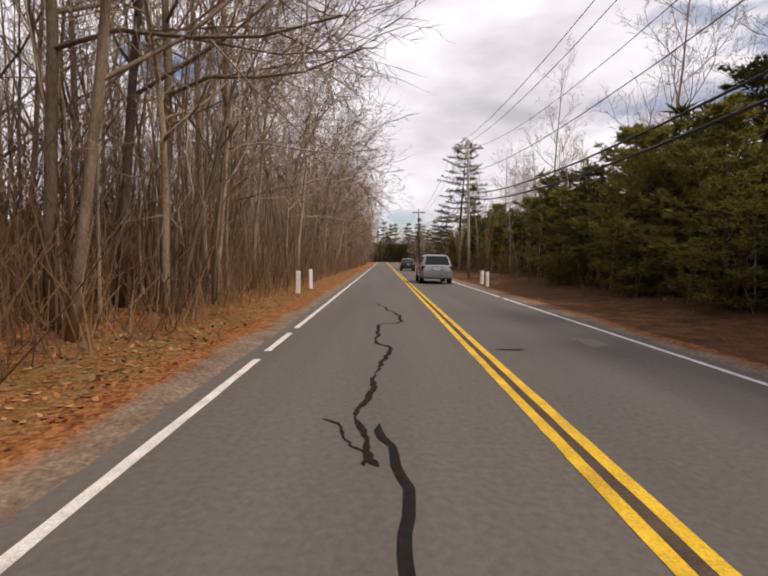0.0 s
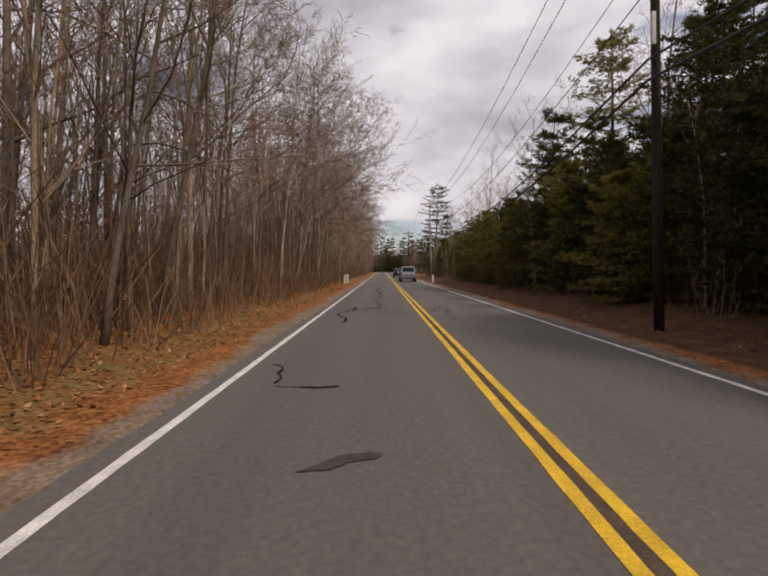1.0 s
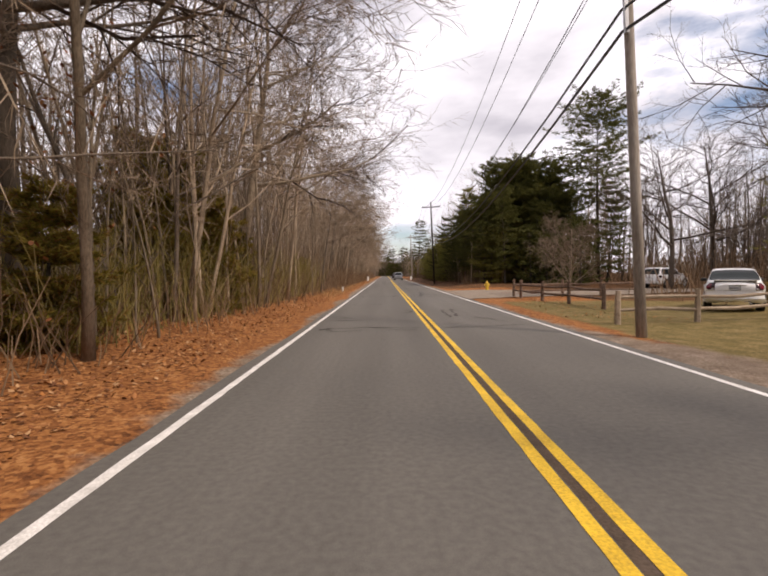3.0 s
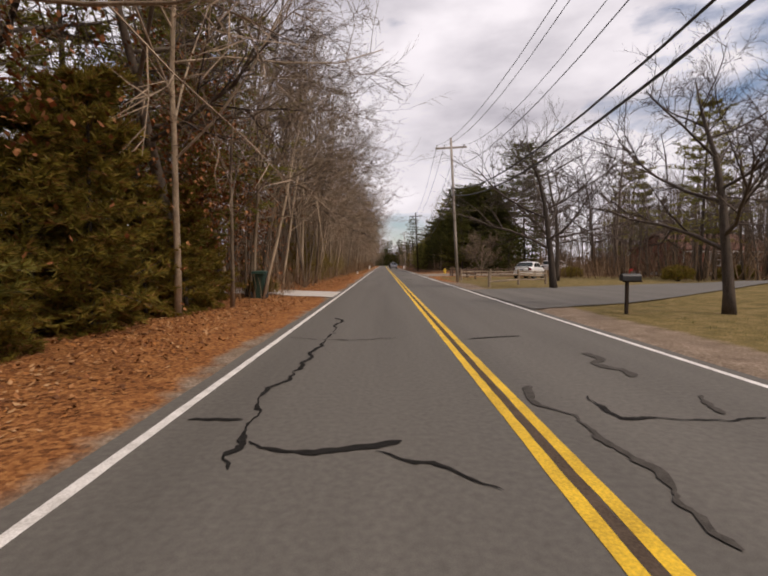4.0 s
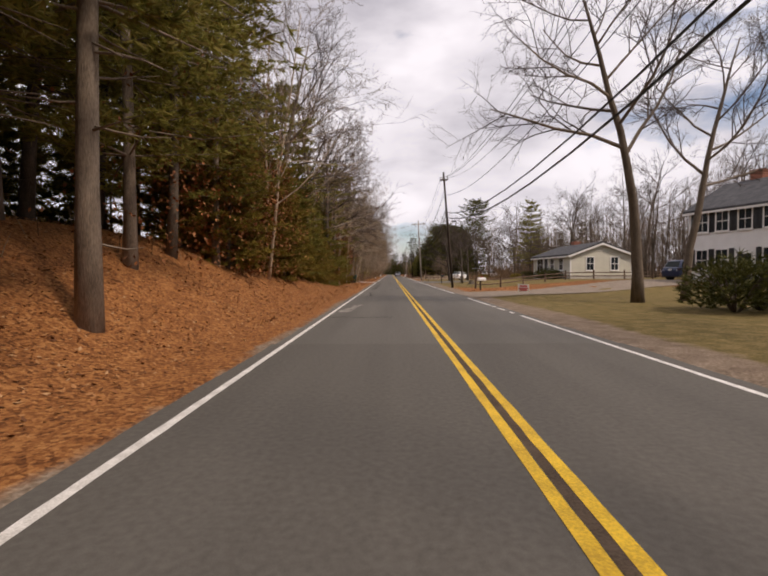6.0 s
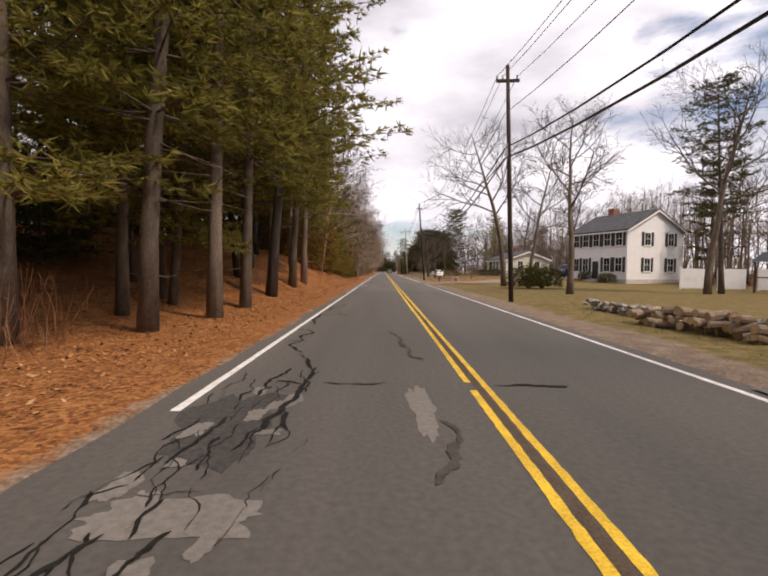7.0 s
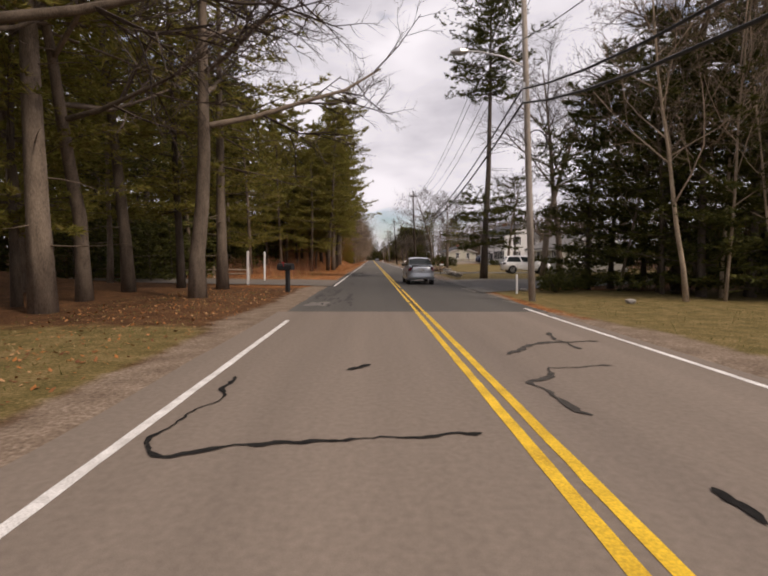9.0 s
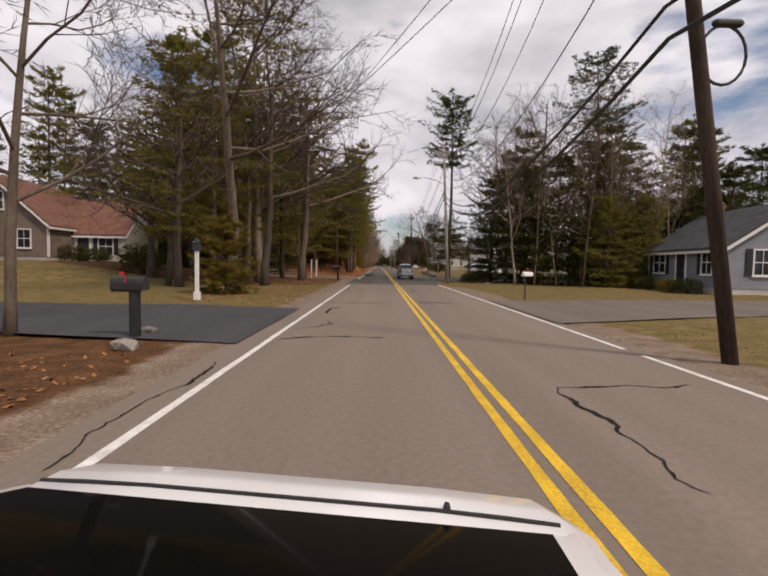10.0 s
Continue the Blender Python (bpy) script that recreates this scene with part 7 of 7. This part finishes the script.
    for s in (0, 1):
        i, j, k = (1, 2, 3) if s else (0, 5, 4)
        pane("side_window", base[i], base[j], top[j], top[i], 0.34 if style != "suv" else 0.12, 0.94, 0.08, 0.86)
        pane("side_window", base[j], base[k], top[k], top[j], 0.03, 0.8, 0.08, 0.86)
    hw = secs[5][1]
    ax = (-1.30, 1.385) if style != "suv" else (-1.38, 1.36)
    R = 0.315 if style != "suv" else 0.35
    for s in (-1, 1):
        for y in ax:
            a = Build()
            a.tube([Vector((s * (hw - 0.22), y, R + 0.02)), Vector((s * (hw + 0.004), y, R + 0.02))], [R + 0.055] * 2, 28)
            part("wheel_arch", a, SEAM_DARK, ob)
            wb = Build()
            xs_ = [(hw - 0.2, R - 0.05), (hw - 0.19, R - 0.01), (hw - 0.15, R), (hw - 0.02, R), (hw + 0.012, R - 0.015), (hw + 0.018, R - 0.06), (hw + 0.014, R * 0.68)]
            wb.tube([Vector((s * x, y, R)) for x, r in xs_], [r for x, r in xs_], 28)
            wheel = part("wheel", wb, TYRE, ob, "black rubber tyre")
            rim = Build()
            rim.tube([Vector((s * (hw + 0.0), y, R)), Vector((s * (hw + 0.021), y, R))], [R * 0.66, R * 0.64], 24)
            rm = part("rim", rim, SEAM_DARK, wheel)
            for k in range(6):
                sp = Build()
                c = math.cos(2 * math.pi * k / 6), math.sin(2 * math.pi * k / 6)
                p0, p1 = Vector((s * (hw + 0.022), y + c[0] * 0.03, R + c[1] * 0.03)), Vector((s * (hw + 0.022), y + c[0] * R * 0.62, R + c[1] * R * 0.62))
                sp.tube([p0, p1], [0.028, 0.03], 6)
                part("spoke", sp, STEEL, wheel)
            ring = Build()
            pts = [Vector((s * (hw + 0.02), y + R * 0.63 * math.cos(t), R + R * 0.63 * math.sin(t))) for t in [2 * math.pi * k / 24 for k in range(25)]]
            ring.tube(pts, [0.018] * 25, 5)
            part("rim_ring", ring, STEEL, wheel)
        # lights, mirror, handles, seams
        t = Build()
        z0_, z1_ = {"sedan": (0.72, 0.95), "host": (0.6, 0.78), "suv": (0.78, 1.04)}[style]
        yb = secs[0][0]
        t.prism([(s * (hw - 0.27), z0_ + 0.06), (s * (hw - 0.06), z0_), (s * (hw - 0.018), z0_ + 0.1), (s * (hw - 0.03), z1_), (s * (hw - 0.2), z1_ + 0.02)], yb + 0.015, yb + 0.3)
        part("tail_light", t, TAIL_RED, ob, "red tail light")
        t = Build()
        t.prism([(s * (hw - 0.34), z0_ + 0.03), (s * (hw - 0.2), z0_ + 0.02), (s * (hw - 0.2), z0_ + 0.09), (s * (hw - 0.34), z0_ + 0.1)], yb + 0.005, yb + 0.06)
        part("reversing_light", t, LAMP_CLEAR, ob)
        t = Build()
        ys_ = secs[-3][0]
        t.prism([(s * 0.5, 0.62), (s * (secs[-3][1] - 0.03), 0.66), (s * (secs[-3][1] - 0.03), 0.76), (s * 0.55, 0.74)], ys_ - 0.15, ys_ + 0.12)
        part("headlight", t, LAMP_CLEAR, ob)
        t = Build()
        my = f0 - 0.42
        t.box((min(s * (hw - 0.06), s * (hw + 0.17)), my - 0.05, z0 - 0.02), (max(s * (hw - 0.06), s * (hw + 0.17)), my + 0.06, z0 + 0.13))
        part("mirror", t, SEAM_DARK if style != "suv" else body_paint, ob, bevel=0.03)
        for y in (-0.55, 0.45):
            t = Build()
            t.box((min(s * hw, s * (hw + 0.025)), y, 0.8), (max(s * hw, s * (hw + 0.025)), y + 0.2, 0.84))
            part("door_handle", t, body_paint, ob, bevel=0.008)
        for y in (-0.95, 0.12, 1.02):
            t = Build()
            t.box((min(s * (hw * 0.98), s * (hw + 0.0015)), y, 0.34), (max(s * (hw * 0.98), s * (hw + 0.0015)), y + 0.012, 0.93))
            part("door_seam", t, SEAM_DARK, ob)
    yb = secs[0][0]
    p = Build()
    zp = 0.74 if style != "suv" else 0.82
    p.box((-0.16, yb - 0.004, zp), (0.16, yb + 0.03, zp + 0.16))
    plate = part("number_plate", p, PLATE, ob, "plain white number plate")
    p = Build()
    for x in (-0.11, -0.055, 0.0, 0.055, 0.11):
        p.box((x - 0.018, yb - 0.007, zp + 0.045), (x + 0.018, yb - 0.0042, zp + 0.115))
    part("plate_bars", p, SEAM_DARK, plate)
    # dark strips stand in for the shade of a recess round the plate
    p = Build()
    p.box((-0.36, yb - 0.002, zp - 0.03), (0.36, yb + 0.03, zp - 0.005))
    p.box((-0.36, yb - 0.002, zp + 0.17), (0.36, yb + 0.03, zp + 0.19))
    part("boot_recess", p, SEAM_DARK, ob)
    p = Build()
    p.box((-hw * 0.78, yb - 0.012, 0.5), (hw * 0.78, yb + 0.05, 0.53))
    part("bumper_line", p, body_paint, ob)
    p = Build()
    p.box((-hw * 0.72, yb + 0.02, 0.3), (hw * 0.72, yb + 0.1, 0.36))
    part("valance", p, SEAM_DARK, ob)
    if style == "sedan":
        p = Build()
        p.prism([(yb + 0.04, 1.035), (yb + 0.2, 1.03), (yb + 0.17, 1.075), (yb + 0.03, 1.085)], -0.66, 0.66, axis="x")
        part("spoiler", p, body_paint, ob, "small boot-lid spoiler", bevel=0.01)
        p = Build()
        p.tube([Vector((0.45, yb - 0.01, 0.3)), Vector((0.45, yb + 0.2, 0.3))], [0.035, 0.035], 10)
        part("exhaust", p, STEEL, ob)
    return ob


# sedan body: stacked outlines between a floor line and a shoulder line
HALF_LEN = 2.28


def along(pts, y):
    """Smooth height of a line through (y, z) points."""
    for (a, za), (b, zb) in zip(pts, pts[1:]):
        if y <= b:
            return za + (zb - za) * step(a, b, y) * 0.5 + (zb - za) * 0.5 * max(0.0, (y - a) / (b - a))
    return pts[-1][1]


SHOULDER = [(-2.28, 0.995), (-1.3, 0.985), (0.0, 0.94), (1.2, 0.91), (1.8, 0.82), (2.28, 0.64)]
ROOF = [(-1.78, 0.98), (-1.70, 1.035), (-1.02, 1.40), (-0.75, 1.45), (-0.2, 1.475), (0.35, 1.44), (0.55, 1.40), (1.35, 0.98), (1.45, 0.94)]


def tuck(f):
    return 0.07 * (1 - step(0, 0.14, f)) + 0.018 * bell(0.42, 0.5, 0.12, f) + 0.085 * step(0.78, 1.0, f)


def shell(f, th, off=0.0, hw=0.885):
    """A point of the sedan's side: f from sill to shoulder, th round the outline."""
    c, q = math.cos(th), math.sin(th)
    i = tuck(f) - off
    x = (hw - i) * math.copysign(abs(c) ** 0.5, c)
    y = (HALF_LEN - i * 0.9) * math.copysign(abs(q) ** 0.2, q)
    zb = 0.2 + 0.12 * step(1.7, 2.2, abs(y))
    return Vector((x, y, zb + f * (along(SHOULDER, y) - zb)))


def angle_for(x=None, y=None, hw=0.885):
    return math.acos(min(1, (abs(x) / hw) ** 2)) if x is not None else math.asin(min(1, (abs(y) / HALF_LEN) ** 5))


def shell_patch(name, material, ob, outline, off, s, label="", n=10):
    """A piece laid on the body: outline rows of (f, start angle, end angle), angles below the side's middle."""
    b = Build()
    for f, t0, t1 in outline:
        for k in range(n + 1):
            p = shell(f, -(t0 + (t1 - t0) * k / n), off)
            b.v.append(Vector((p.x * s, p.y, p.z)))
    for r in range(len(outline) - 1):
        for k in range(n):
            o = r * (n + 1) + k
            b.f.append((o, o + 1, o + n + 2, o + n + 1))
    return part(name, smooth(fix_normals(b.mesh(name, material))), None, ob, label)


def cab_w(z, y):
    return (0.815 - 0.2 * ((z - 0.95) / 0.5) ** 1.3 if z > 0.95 else 0.815) * (1 - 0.035 * max(0, abs(y + 0.1) - 0.6))


def cab_point(y, u, off=0.0):
    """A point of the cabin: u 0 at the belt, 1 at the middle of the roof."""
    zt = along(ROOF, y)
    zs = max(0.9, zt - 0.085)
    if u < 0.5:
        z = 0.86 + (zs - 0.86) * u / 0.5
        return Vector((cab_w(z, y) + off, y, z))
    a = (u - 0.5) / 0.5
    w = cab_w(zs, y)
    r = 0.11
    if a < 0.35:
        g = a / 0.35 * math.pi / 2
        return Vector((w - r + r * math.cos(g) + off * math.cos(g), y, zs + (zt - zs) * math.sin(g) + off * math.sin(g)))
    return Vector(((w - r) * (1 - (a - 0.35) / 0.65), y, zt + 0.022 * (1 - ((1 - (a - 0.35) / 0.65)) ** 2) + off))


def cab_patch(name, material, ob, y0, y1, u0, inset, off, label=""):
    """Glass laid across the cabin between y0 and y1 with rounded corners."""
    b = Build()
    n, m = 8, 12
    for i in range(n + 1):
        y = y0 + (y1 - y0) * i / n
        e = u0 + inset * (abs(2 * i / n - 1) ** 4)
        half = [cab_point(y, e + (1 - e) * k / m, off) for k in range(m + 1)]
        b.v += half + [Vector((-p.x, p.y, p.z)) for p in reversed(half[:-1])]
    w = 2 * m + 1
    for i in range(n):
        for k in range(w - 1):
            o = i * w + k
            b.f.append((o, o + 1, o + w + 1, o + w))
    return part(name, smooth(fix_normals(b.mesh(name, material))), None, ob, label)


def side_glass(name, material, ob, outline, s):
    """A side window: outline of (y, z), eased, laid on the cabin's flank."""
    pts = [Vector((y, z)) for y, z in outline]
    for _ in range(2):
        pts = [q for a, c in zip(pts, pts[1:] + pts[:1]) for q in (a.lerp(c, 0.2), a.lerp(c, 0.8))]
    b = Build()
    mid = sum(pts, Vector((0, 0))) / len(pts)
    b.v.append(Vector((s * (cab_w(mid.y, mid.x) + 0.006), mid.x, mid.y)))
    for ring in (0.5, 1.0):
        for p in pts:
            q = mid.lerp(p, ring)
            b.v.append(Vector((s * (cab_w(q.y, q.x) + 0.006), q.x, q.y)))
    n = len(pts)
    for k in range(n):
        j = (k + 1) % n
        b.f += [(0, 1 + k, 1 + j), (1 + k, 1 + n + k, 1 + n + j, 1 + j)]
    return part(name, smooth(fix_normals(b.mesh(name, material))), None, ob)


def sedan(m, body_paint, label):
    ob = thing("car", m, label, "car")
    b = Build()
    n = 72
    ths = []
    for k in range(n):  # more points round the corners
        a = 2 * math.pi * k / n
        ths.append(a - 0.24 * math.sin(4 * a) * 0.9)
    fs = [0, 0.04, 0.1, 0.16, 0.25, 0.4, 0.46, 0.52, 0.6, 0.72, 0.8, 0.86, 0.91, 0.95, 0.98, 1.0]
    for f in fs:
        b.v += [shell(f, t) for t in ths]
    for j, sc in enumerate((0.9, 0.7, 0.4, 0.1)):
        for t in ths:
            p = shell(1.0, t)
            up = (0.03, 0.055, 0.07, 0.075)[j] * (1 - 0.25 * step(0.5, 2.2, p.y))
            b.v.append(Vector((p.x * sc, p.y * (1 - (1 - sc) * 0.04) if sc > 0.8 else p.y * (0.97 - 0.03 * j), p.z + up)))
    rows = len(fs) + 4
    for r in range(rows - 1):
        for k in range(n):
            o, q = r * n + k, r * n + (k + 1) % n
            b.f.append((o, q, q + n, o + n))
    b.f += [tuple(range(n)), tuple((rows - 1) * n + k for k in range(n))]
    part("body", smooth(fix_normals(b.mesh("body", body_paint))), None, ob)
    b = Build()
    ys_ = [-1.78 + 3.23 * k / 40 for k in range(41)]
    us = [0, 0.2, 0.38, 0.5, 0.56, 0.62, 0.675, 0.76, 0.88, 1.0]
    for y in ys_:
        half = [cab_point(y, u) for u in us]
        b.v += half + [Vector((-p.x, p.y, p.z)) for p in reversed(half[:-1])]
    w = 2 * len(us) - 1
    for i in range(40):
        for k in range(w - 1):
            o = i * w + k
            b.f.append((o, o + 1, o + w + 1, o + w))
    b.f += [tuple(range(w)), tuple(40 * w + k for k in range(w))]
    part("cabin", smooth(fix_normals(b.mesh("cabin", body_paint))), None, ob)
    cab_patch("rear_window", CAR_GLASS, ob, -1.69, -1.03, 0.60, 0.07, 0.007, "dark rear window glass")
    cab_patch("windscreen", CAR_GLASS, ob, 0.58, 1.32, 0.60, 0.05, 0.007)
    hw = 0.885
    R = 0.315
    for s in (-1, 1):
        side_glass("side_window", CAR_GLASS, ob, [(1.0, 0.985), (0.42, 1.33), (0.1, 1.37), (-0.24, 1.38), (-0.24, 1.0)], s)
        side_glass("side_window", CAR_GLASS, ob, [(-0.29, 1.0), (-0.29, 1.38), (-0.62, 1.355), (-0.95, 1.28), (-1.16, 1.16), (-1.2, 1.06), (-1.12, 1.015)], s)
        b = Build()
        b.v += [Vector((s * (cab_w(z, y) + 0.004), y, z)) for y, z in ((-0.21, 0.99), (-0.32, 0.99), (-0.32, 1.37), (-0.22, 1.375))]
        b.f.append((0, 1, 2, 3))
        part("door_pillar", b, SEAM_DARK, ob)
        for y in (-1.32, 1.36):
            a = Build()
            a.tube([Vector((s * (hw - 0.25), y, R + 0.015)), Vector((s * (hw - 0.004), y, R + 0.015))], [R + 0.05] * 2, 28)
            part("wheel_arch", a, SEAM_DARK, ob)
            wb = Build()
            prof = [(hw - 0.22, R - 0.05), (hw - 0.2, R - 0.01), (hw - 0.17, R), (hw - 0.05, R), (hw - 0.018, R - 0.015), (hw - 0.01, R - 0.05), (hw - 0.014, R * 0.72)]
            wb.tube([Vector((s * x, y, R)) for x, r in prof], [r for x, r in prof], 28)
            wheel = part("wheel", wb, TYRE, ob, "black rubber tyre")
            rim = Build()
            rim.tube([Vector((s * (hw - 0.05), y, R)), Vector((s * (hw - 0.008), y, R))], [R * 0.7, R * 0.68], 24)
            part("rim", rim, SEAM_DARK, wheel)
            for k in range(6):
                sp = Build()
                c = math.cos(2 * math.pi * k / 6 + 0.3), math.sin(2 * math.pi * k / 6 + 0.3)
                p0, p1 = Vector((s * (hw + 0.0), y + c[0] * 0.02, R + c[1] * 0.02)), Vector((s * (hw - 0.006), y + c[0] * R * 0.68, R + c[1] * R * 0.68))
                sp.tube([p0, p1], [0.04, 0.03], 6)
                part("spoke", sp, STEEL, wheel)
            ring = Build()
            pts = [Vector((s * (hw - 0.006), y + R * 0.69 * math.cos(t), R + R * 0.69 * math.sin(t))) for t in [2 * math.pi * k / 24 for k in range(25)]]
            ring.tube(pts, [0.014] * 25, 5)
            part("rim_ring", ring, STEEL, wheel)
        ta, tb = angle_for(y=2.06), angle_for(x=0.565)
        rows_ = [(0.585, ta + 0.05, tb), (0.62, ta, tb), (0.72, ta - 0.01, tb), (0.8, ta, tb - 0.01), (0.88, ta + 0.01, tb - 0.015), (0.96, ta + 0.05, tb - 0.03)]
        light = shell_patch("tail_light", TAIL_RED, ob, rows_, 0.007, s, "smoked dark red tail light")
        shell_patch("lens", TAIL_BRIGHT, light, [(0.66, angle_for(x=0.80), angle_for(x=0.68)), (0.78, angle_for(x=0.80), angle_for(x=0.66)), (0.9, angle_for(x=0.79), angle_for(x=0.68))], 0.012, s, "red lens")
        shell_patch("reversing_lens", LAMP_CLEAR, light, [(0.605, angle_for(x=0.66), angle_for(x=0.585)), (0.69, angle_for(x=0.65), angle_for(x=0.585))], 0.012, s, "clear lens", 4)
        t = Build()
        t.prism([(s * 0.5, 0.6), (s * 0.7, 0.62), (s * 0.7, 0.72), (s * 0.55, 0.7)], 1.85, 2.19)
        part("headlight", t, LAMP_CLEAR, ob)
        t = Build()
        t.box((min(s * 0.80, s * 1.02), 0.86, 0.97), (max(s * 0.80, s * 1.02), 0.99, 1.11))
        part("mirror", t, SEAM_DARK, ob, bevel=0.04)
        for y in (-0.62, 0.38):
            t = Build()
            t.box((min(s * (hw - 0.03), s * (hw + 0.012)), y, 0.8), (max(s * (hw - 0.03), s * (hw + 0.012)), y + 0.2, 0.835))
            part("door_handle", t, body_paint, ob, bevel=0.01)
        for y in (-1.0, -0.28, 0.98):
            t = Build()
            for k in range(8):
                f0_, f1_ = 0.2 + 0.09 * k, 0.29 + 0.09 * k
                p, q = shell(f0_, angle_for(y=0.0), 0.0015), shell(f1_, angle_for(y=0.0), 0.0015)
                o = len(t.v)
                t.v += [Vector((s * p.x, y, p.z)), Vector((s * p.x, y + 0.008, p.z)), Vector((s * q.x, y + 0.008, q.z)), Vector((s * q.x, y, q.z))]
                t.f.append((o, o + 1, o + 2, o + 3))
            part("door_seam", t, SEAM_DARK, ob)
        shell_patch("bumper_seam", SEAM_DARK, ob, [(0.555, angle_for(y=1.75), math.pi / 2), (0.562, angle_for(y=1.75), math.pi / 2)], 0.002, s, n=24)
        shell_patch("bumper_lip", body_paint, ob, [(0.06, angle_for(y=1.8), math.pi / 2), (0.10, angle_for(y=1.8), math.pi / 2), (0.15, angle_for(y=1.8), math.pi / 2)], 0.045, s, n=24)
        shell_patch("lid_seam", SEAM_DARK, ob, [(0.60, angle_for(x=0.562), angle_for(x=0.555)), (0.97, angle_for(x=0.562), angle_for(x=0.555))], 0.002, s, n=1)
    yb = -2.285
    p = Build()
    p.box((-0.15, yb - 0.006, 0.725), (0.15, yb + 0.02, 0.855))
    plate = part("number_plate", p, PLATE, ob, "plain white number plate")
    p = Build()
    for x in (-0.11, -0.055, 0.0, 0.055, 0.11):
        p.box((x - 0.018, yb - 0.009, 0.75), (x + 0.018, yb - 0.0062, 0.82))
    part("plate_bars", p, SEAM_DARK, plate)
    # dark rim painted as the shadow of the plate's recess
    p = Build()
    p.prism([(-0.165, 0.71), (0.165, 0.71), (0.165, 0.87), (-0.165, 0.87)], yb - 0.002, yb + 0.03)
    part("plate_recess_shade", p, SEAM_DARK, ob)
    p = Build()
    p.box((-0.34, yb - 0.014, 0.885), (0.34, yb + 0.03, 0.912))
    part("lid_trim", p, body_paint, ob, bevel=0.008)
    p = Build()
    p.prism([(-2.21, 1.02), (-2.0, 1.03), (-2.02, 1.05), (-2.23, 1.068)], -0.6, 0.6, axis="x")
    part("spoiler", p, body_paint, ob, "small boot-lid spoiler", bevel=0.008)
    # black box drawn for the shade under the spoiler
    p = Build()
    p.box((-0.6, -2.205, 0.985), (0.6, -2.1, 1.02))
    part("spoiler_shade", p, SEAM_DARK, ob)
    p = Build()
    p.tube([Vector((0.45, -2.26, 0.27)), Vector((0.45, -2.0, 0.27))], [0.035, 0.035], 10)
    part("exhaust", p, STEEL, ob)
    return ob


TAIL_BRIGHT = glass_material("tail_bright", (0.16, 0.008, 0.02), 0.2)
sedan(pose(1.40, -180.72, 0.0) @ Matrix.Diagonal((0.86, 0.98, 1, 1)), SILVER, "silver sedan with small spoiler in the oncoming lane")
car(pose(1.62, 28.4, 0.0), GREY_CAR, "suv", "dark silver estate car driving in the oncoming lane")
sedan(pose(1.55, 57, 0.0), DARK_CAR, "dark car far down the oncoming lane")
car(pose(13.6, -163.6, lift(13.6, -163.6) + 0.04, 0, 0, -97), WHITE_CAR, "suv", "silver-white SUV parked on the ranch house driveway")
car(pose(23.0, -33.5, lift(23.0, -33.5) + 0.05, 0, 0, -60), WHITE_CAR, "suv", "white SUV parked behind the split-rail fence")
sedan(pose(12.2, -55.5, lift(12.2, -55.5) + 0.04, 0, 0, -35), WHITE_CAR, "white sedan parked behind the pale fence")
car(pose(24.6, -104.5, lift(24.6, -104.5) + 0.04, 0, 0, -75), BLUE_CAR, "suv", "dark blue SUV parked on the gravel driveway")
car(pose(25.5, -69.0, lift(25.5, -69.0) + 0.02, 0, 0, -70), WHITE_CAR, "suv", "white SUV parked beyond the cream house")

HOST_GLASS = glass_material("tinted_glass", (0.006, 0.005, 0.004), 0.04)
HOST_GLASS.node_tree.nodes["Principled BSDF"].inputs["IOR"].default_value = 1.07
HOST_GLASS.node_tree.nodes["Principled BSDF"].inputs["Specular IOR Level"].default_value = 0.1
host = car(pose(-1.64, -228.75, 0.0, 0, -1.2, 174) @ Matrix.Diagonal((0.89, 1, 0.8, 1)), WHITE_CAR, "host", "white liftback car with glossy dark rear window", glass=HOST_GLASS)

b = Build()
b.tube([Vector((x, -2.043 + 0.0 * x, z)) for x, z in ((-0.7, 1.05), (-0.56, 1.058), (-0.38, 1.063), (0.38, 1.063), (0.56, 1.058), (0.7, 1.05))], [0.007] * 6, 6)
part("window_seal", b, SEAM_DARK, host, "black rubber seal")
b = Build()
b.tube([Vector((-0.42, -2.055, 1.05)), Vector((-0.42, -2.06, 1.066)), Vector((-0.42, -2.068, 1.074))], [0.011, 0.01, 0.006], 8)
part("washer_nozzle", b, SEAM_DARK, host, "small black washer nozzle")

# ---- play frame ----
ob = thing("play_frame", pose(26.5, -133.0, lift(26.5, -133)), "dark wooden children's play tower on the lawn", "play tower")
for x in (-0.7, 0.7):
    for y in (-0.7, 0.7):
        b = Build()
        b.box((x - 0.05, y - 0.05, -0.1), (x + 0.05, y + 0.05, 2.2))
        part("post", b, FENCE_WOOD, ob)
b = Build()
b.box((-0.8, -0.8, 1.0), (0.8, 0.8, 1.08))
part("platform", b, FENCE_WOOD, ob)
b = Build()
b.prism([(-0.95, 2.2), (0.95, 2.2), (0, 2.9)], -0.9, 0.9)
part("roof", b, SHUTTER, ob)
b = Build()
b.box((-0.75, -0.78, 1.08), (0.75, -0.74, 1.6))
part("side_panel", b, FENCE_WOOD, ob)
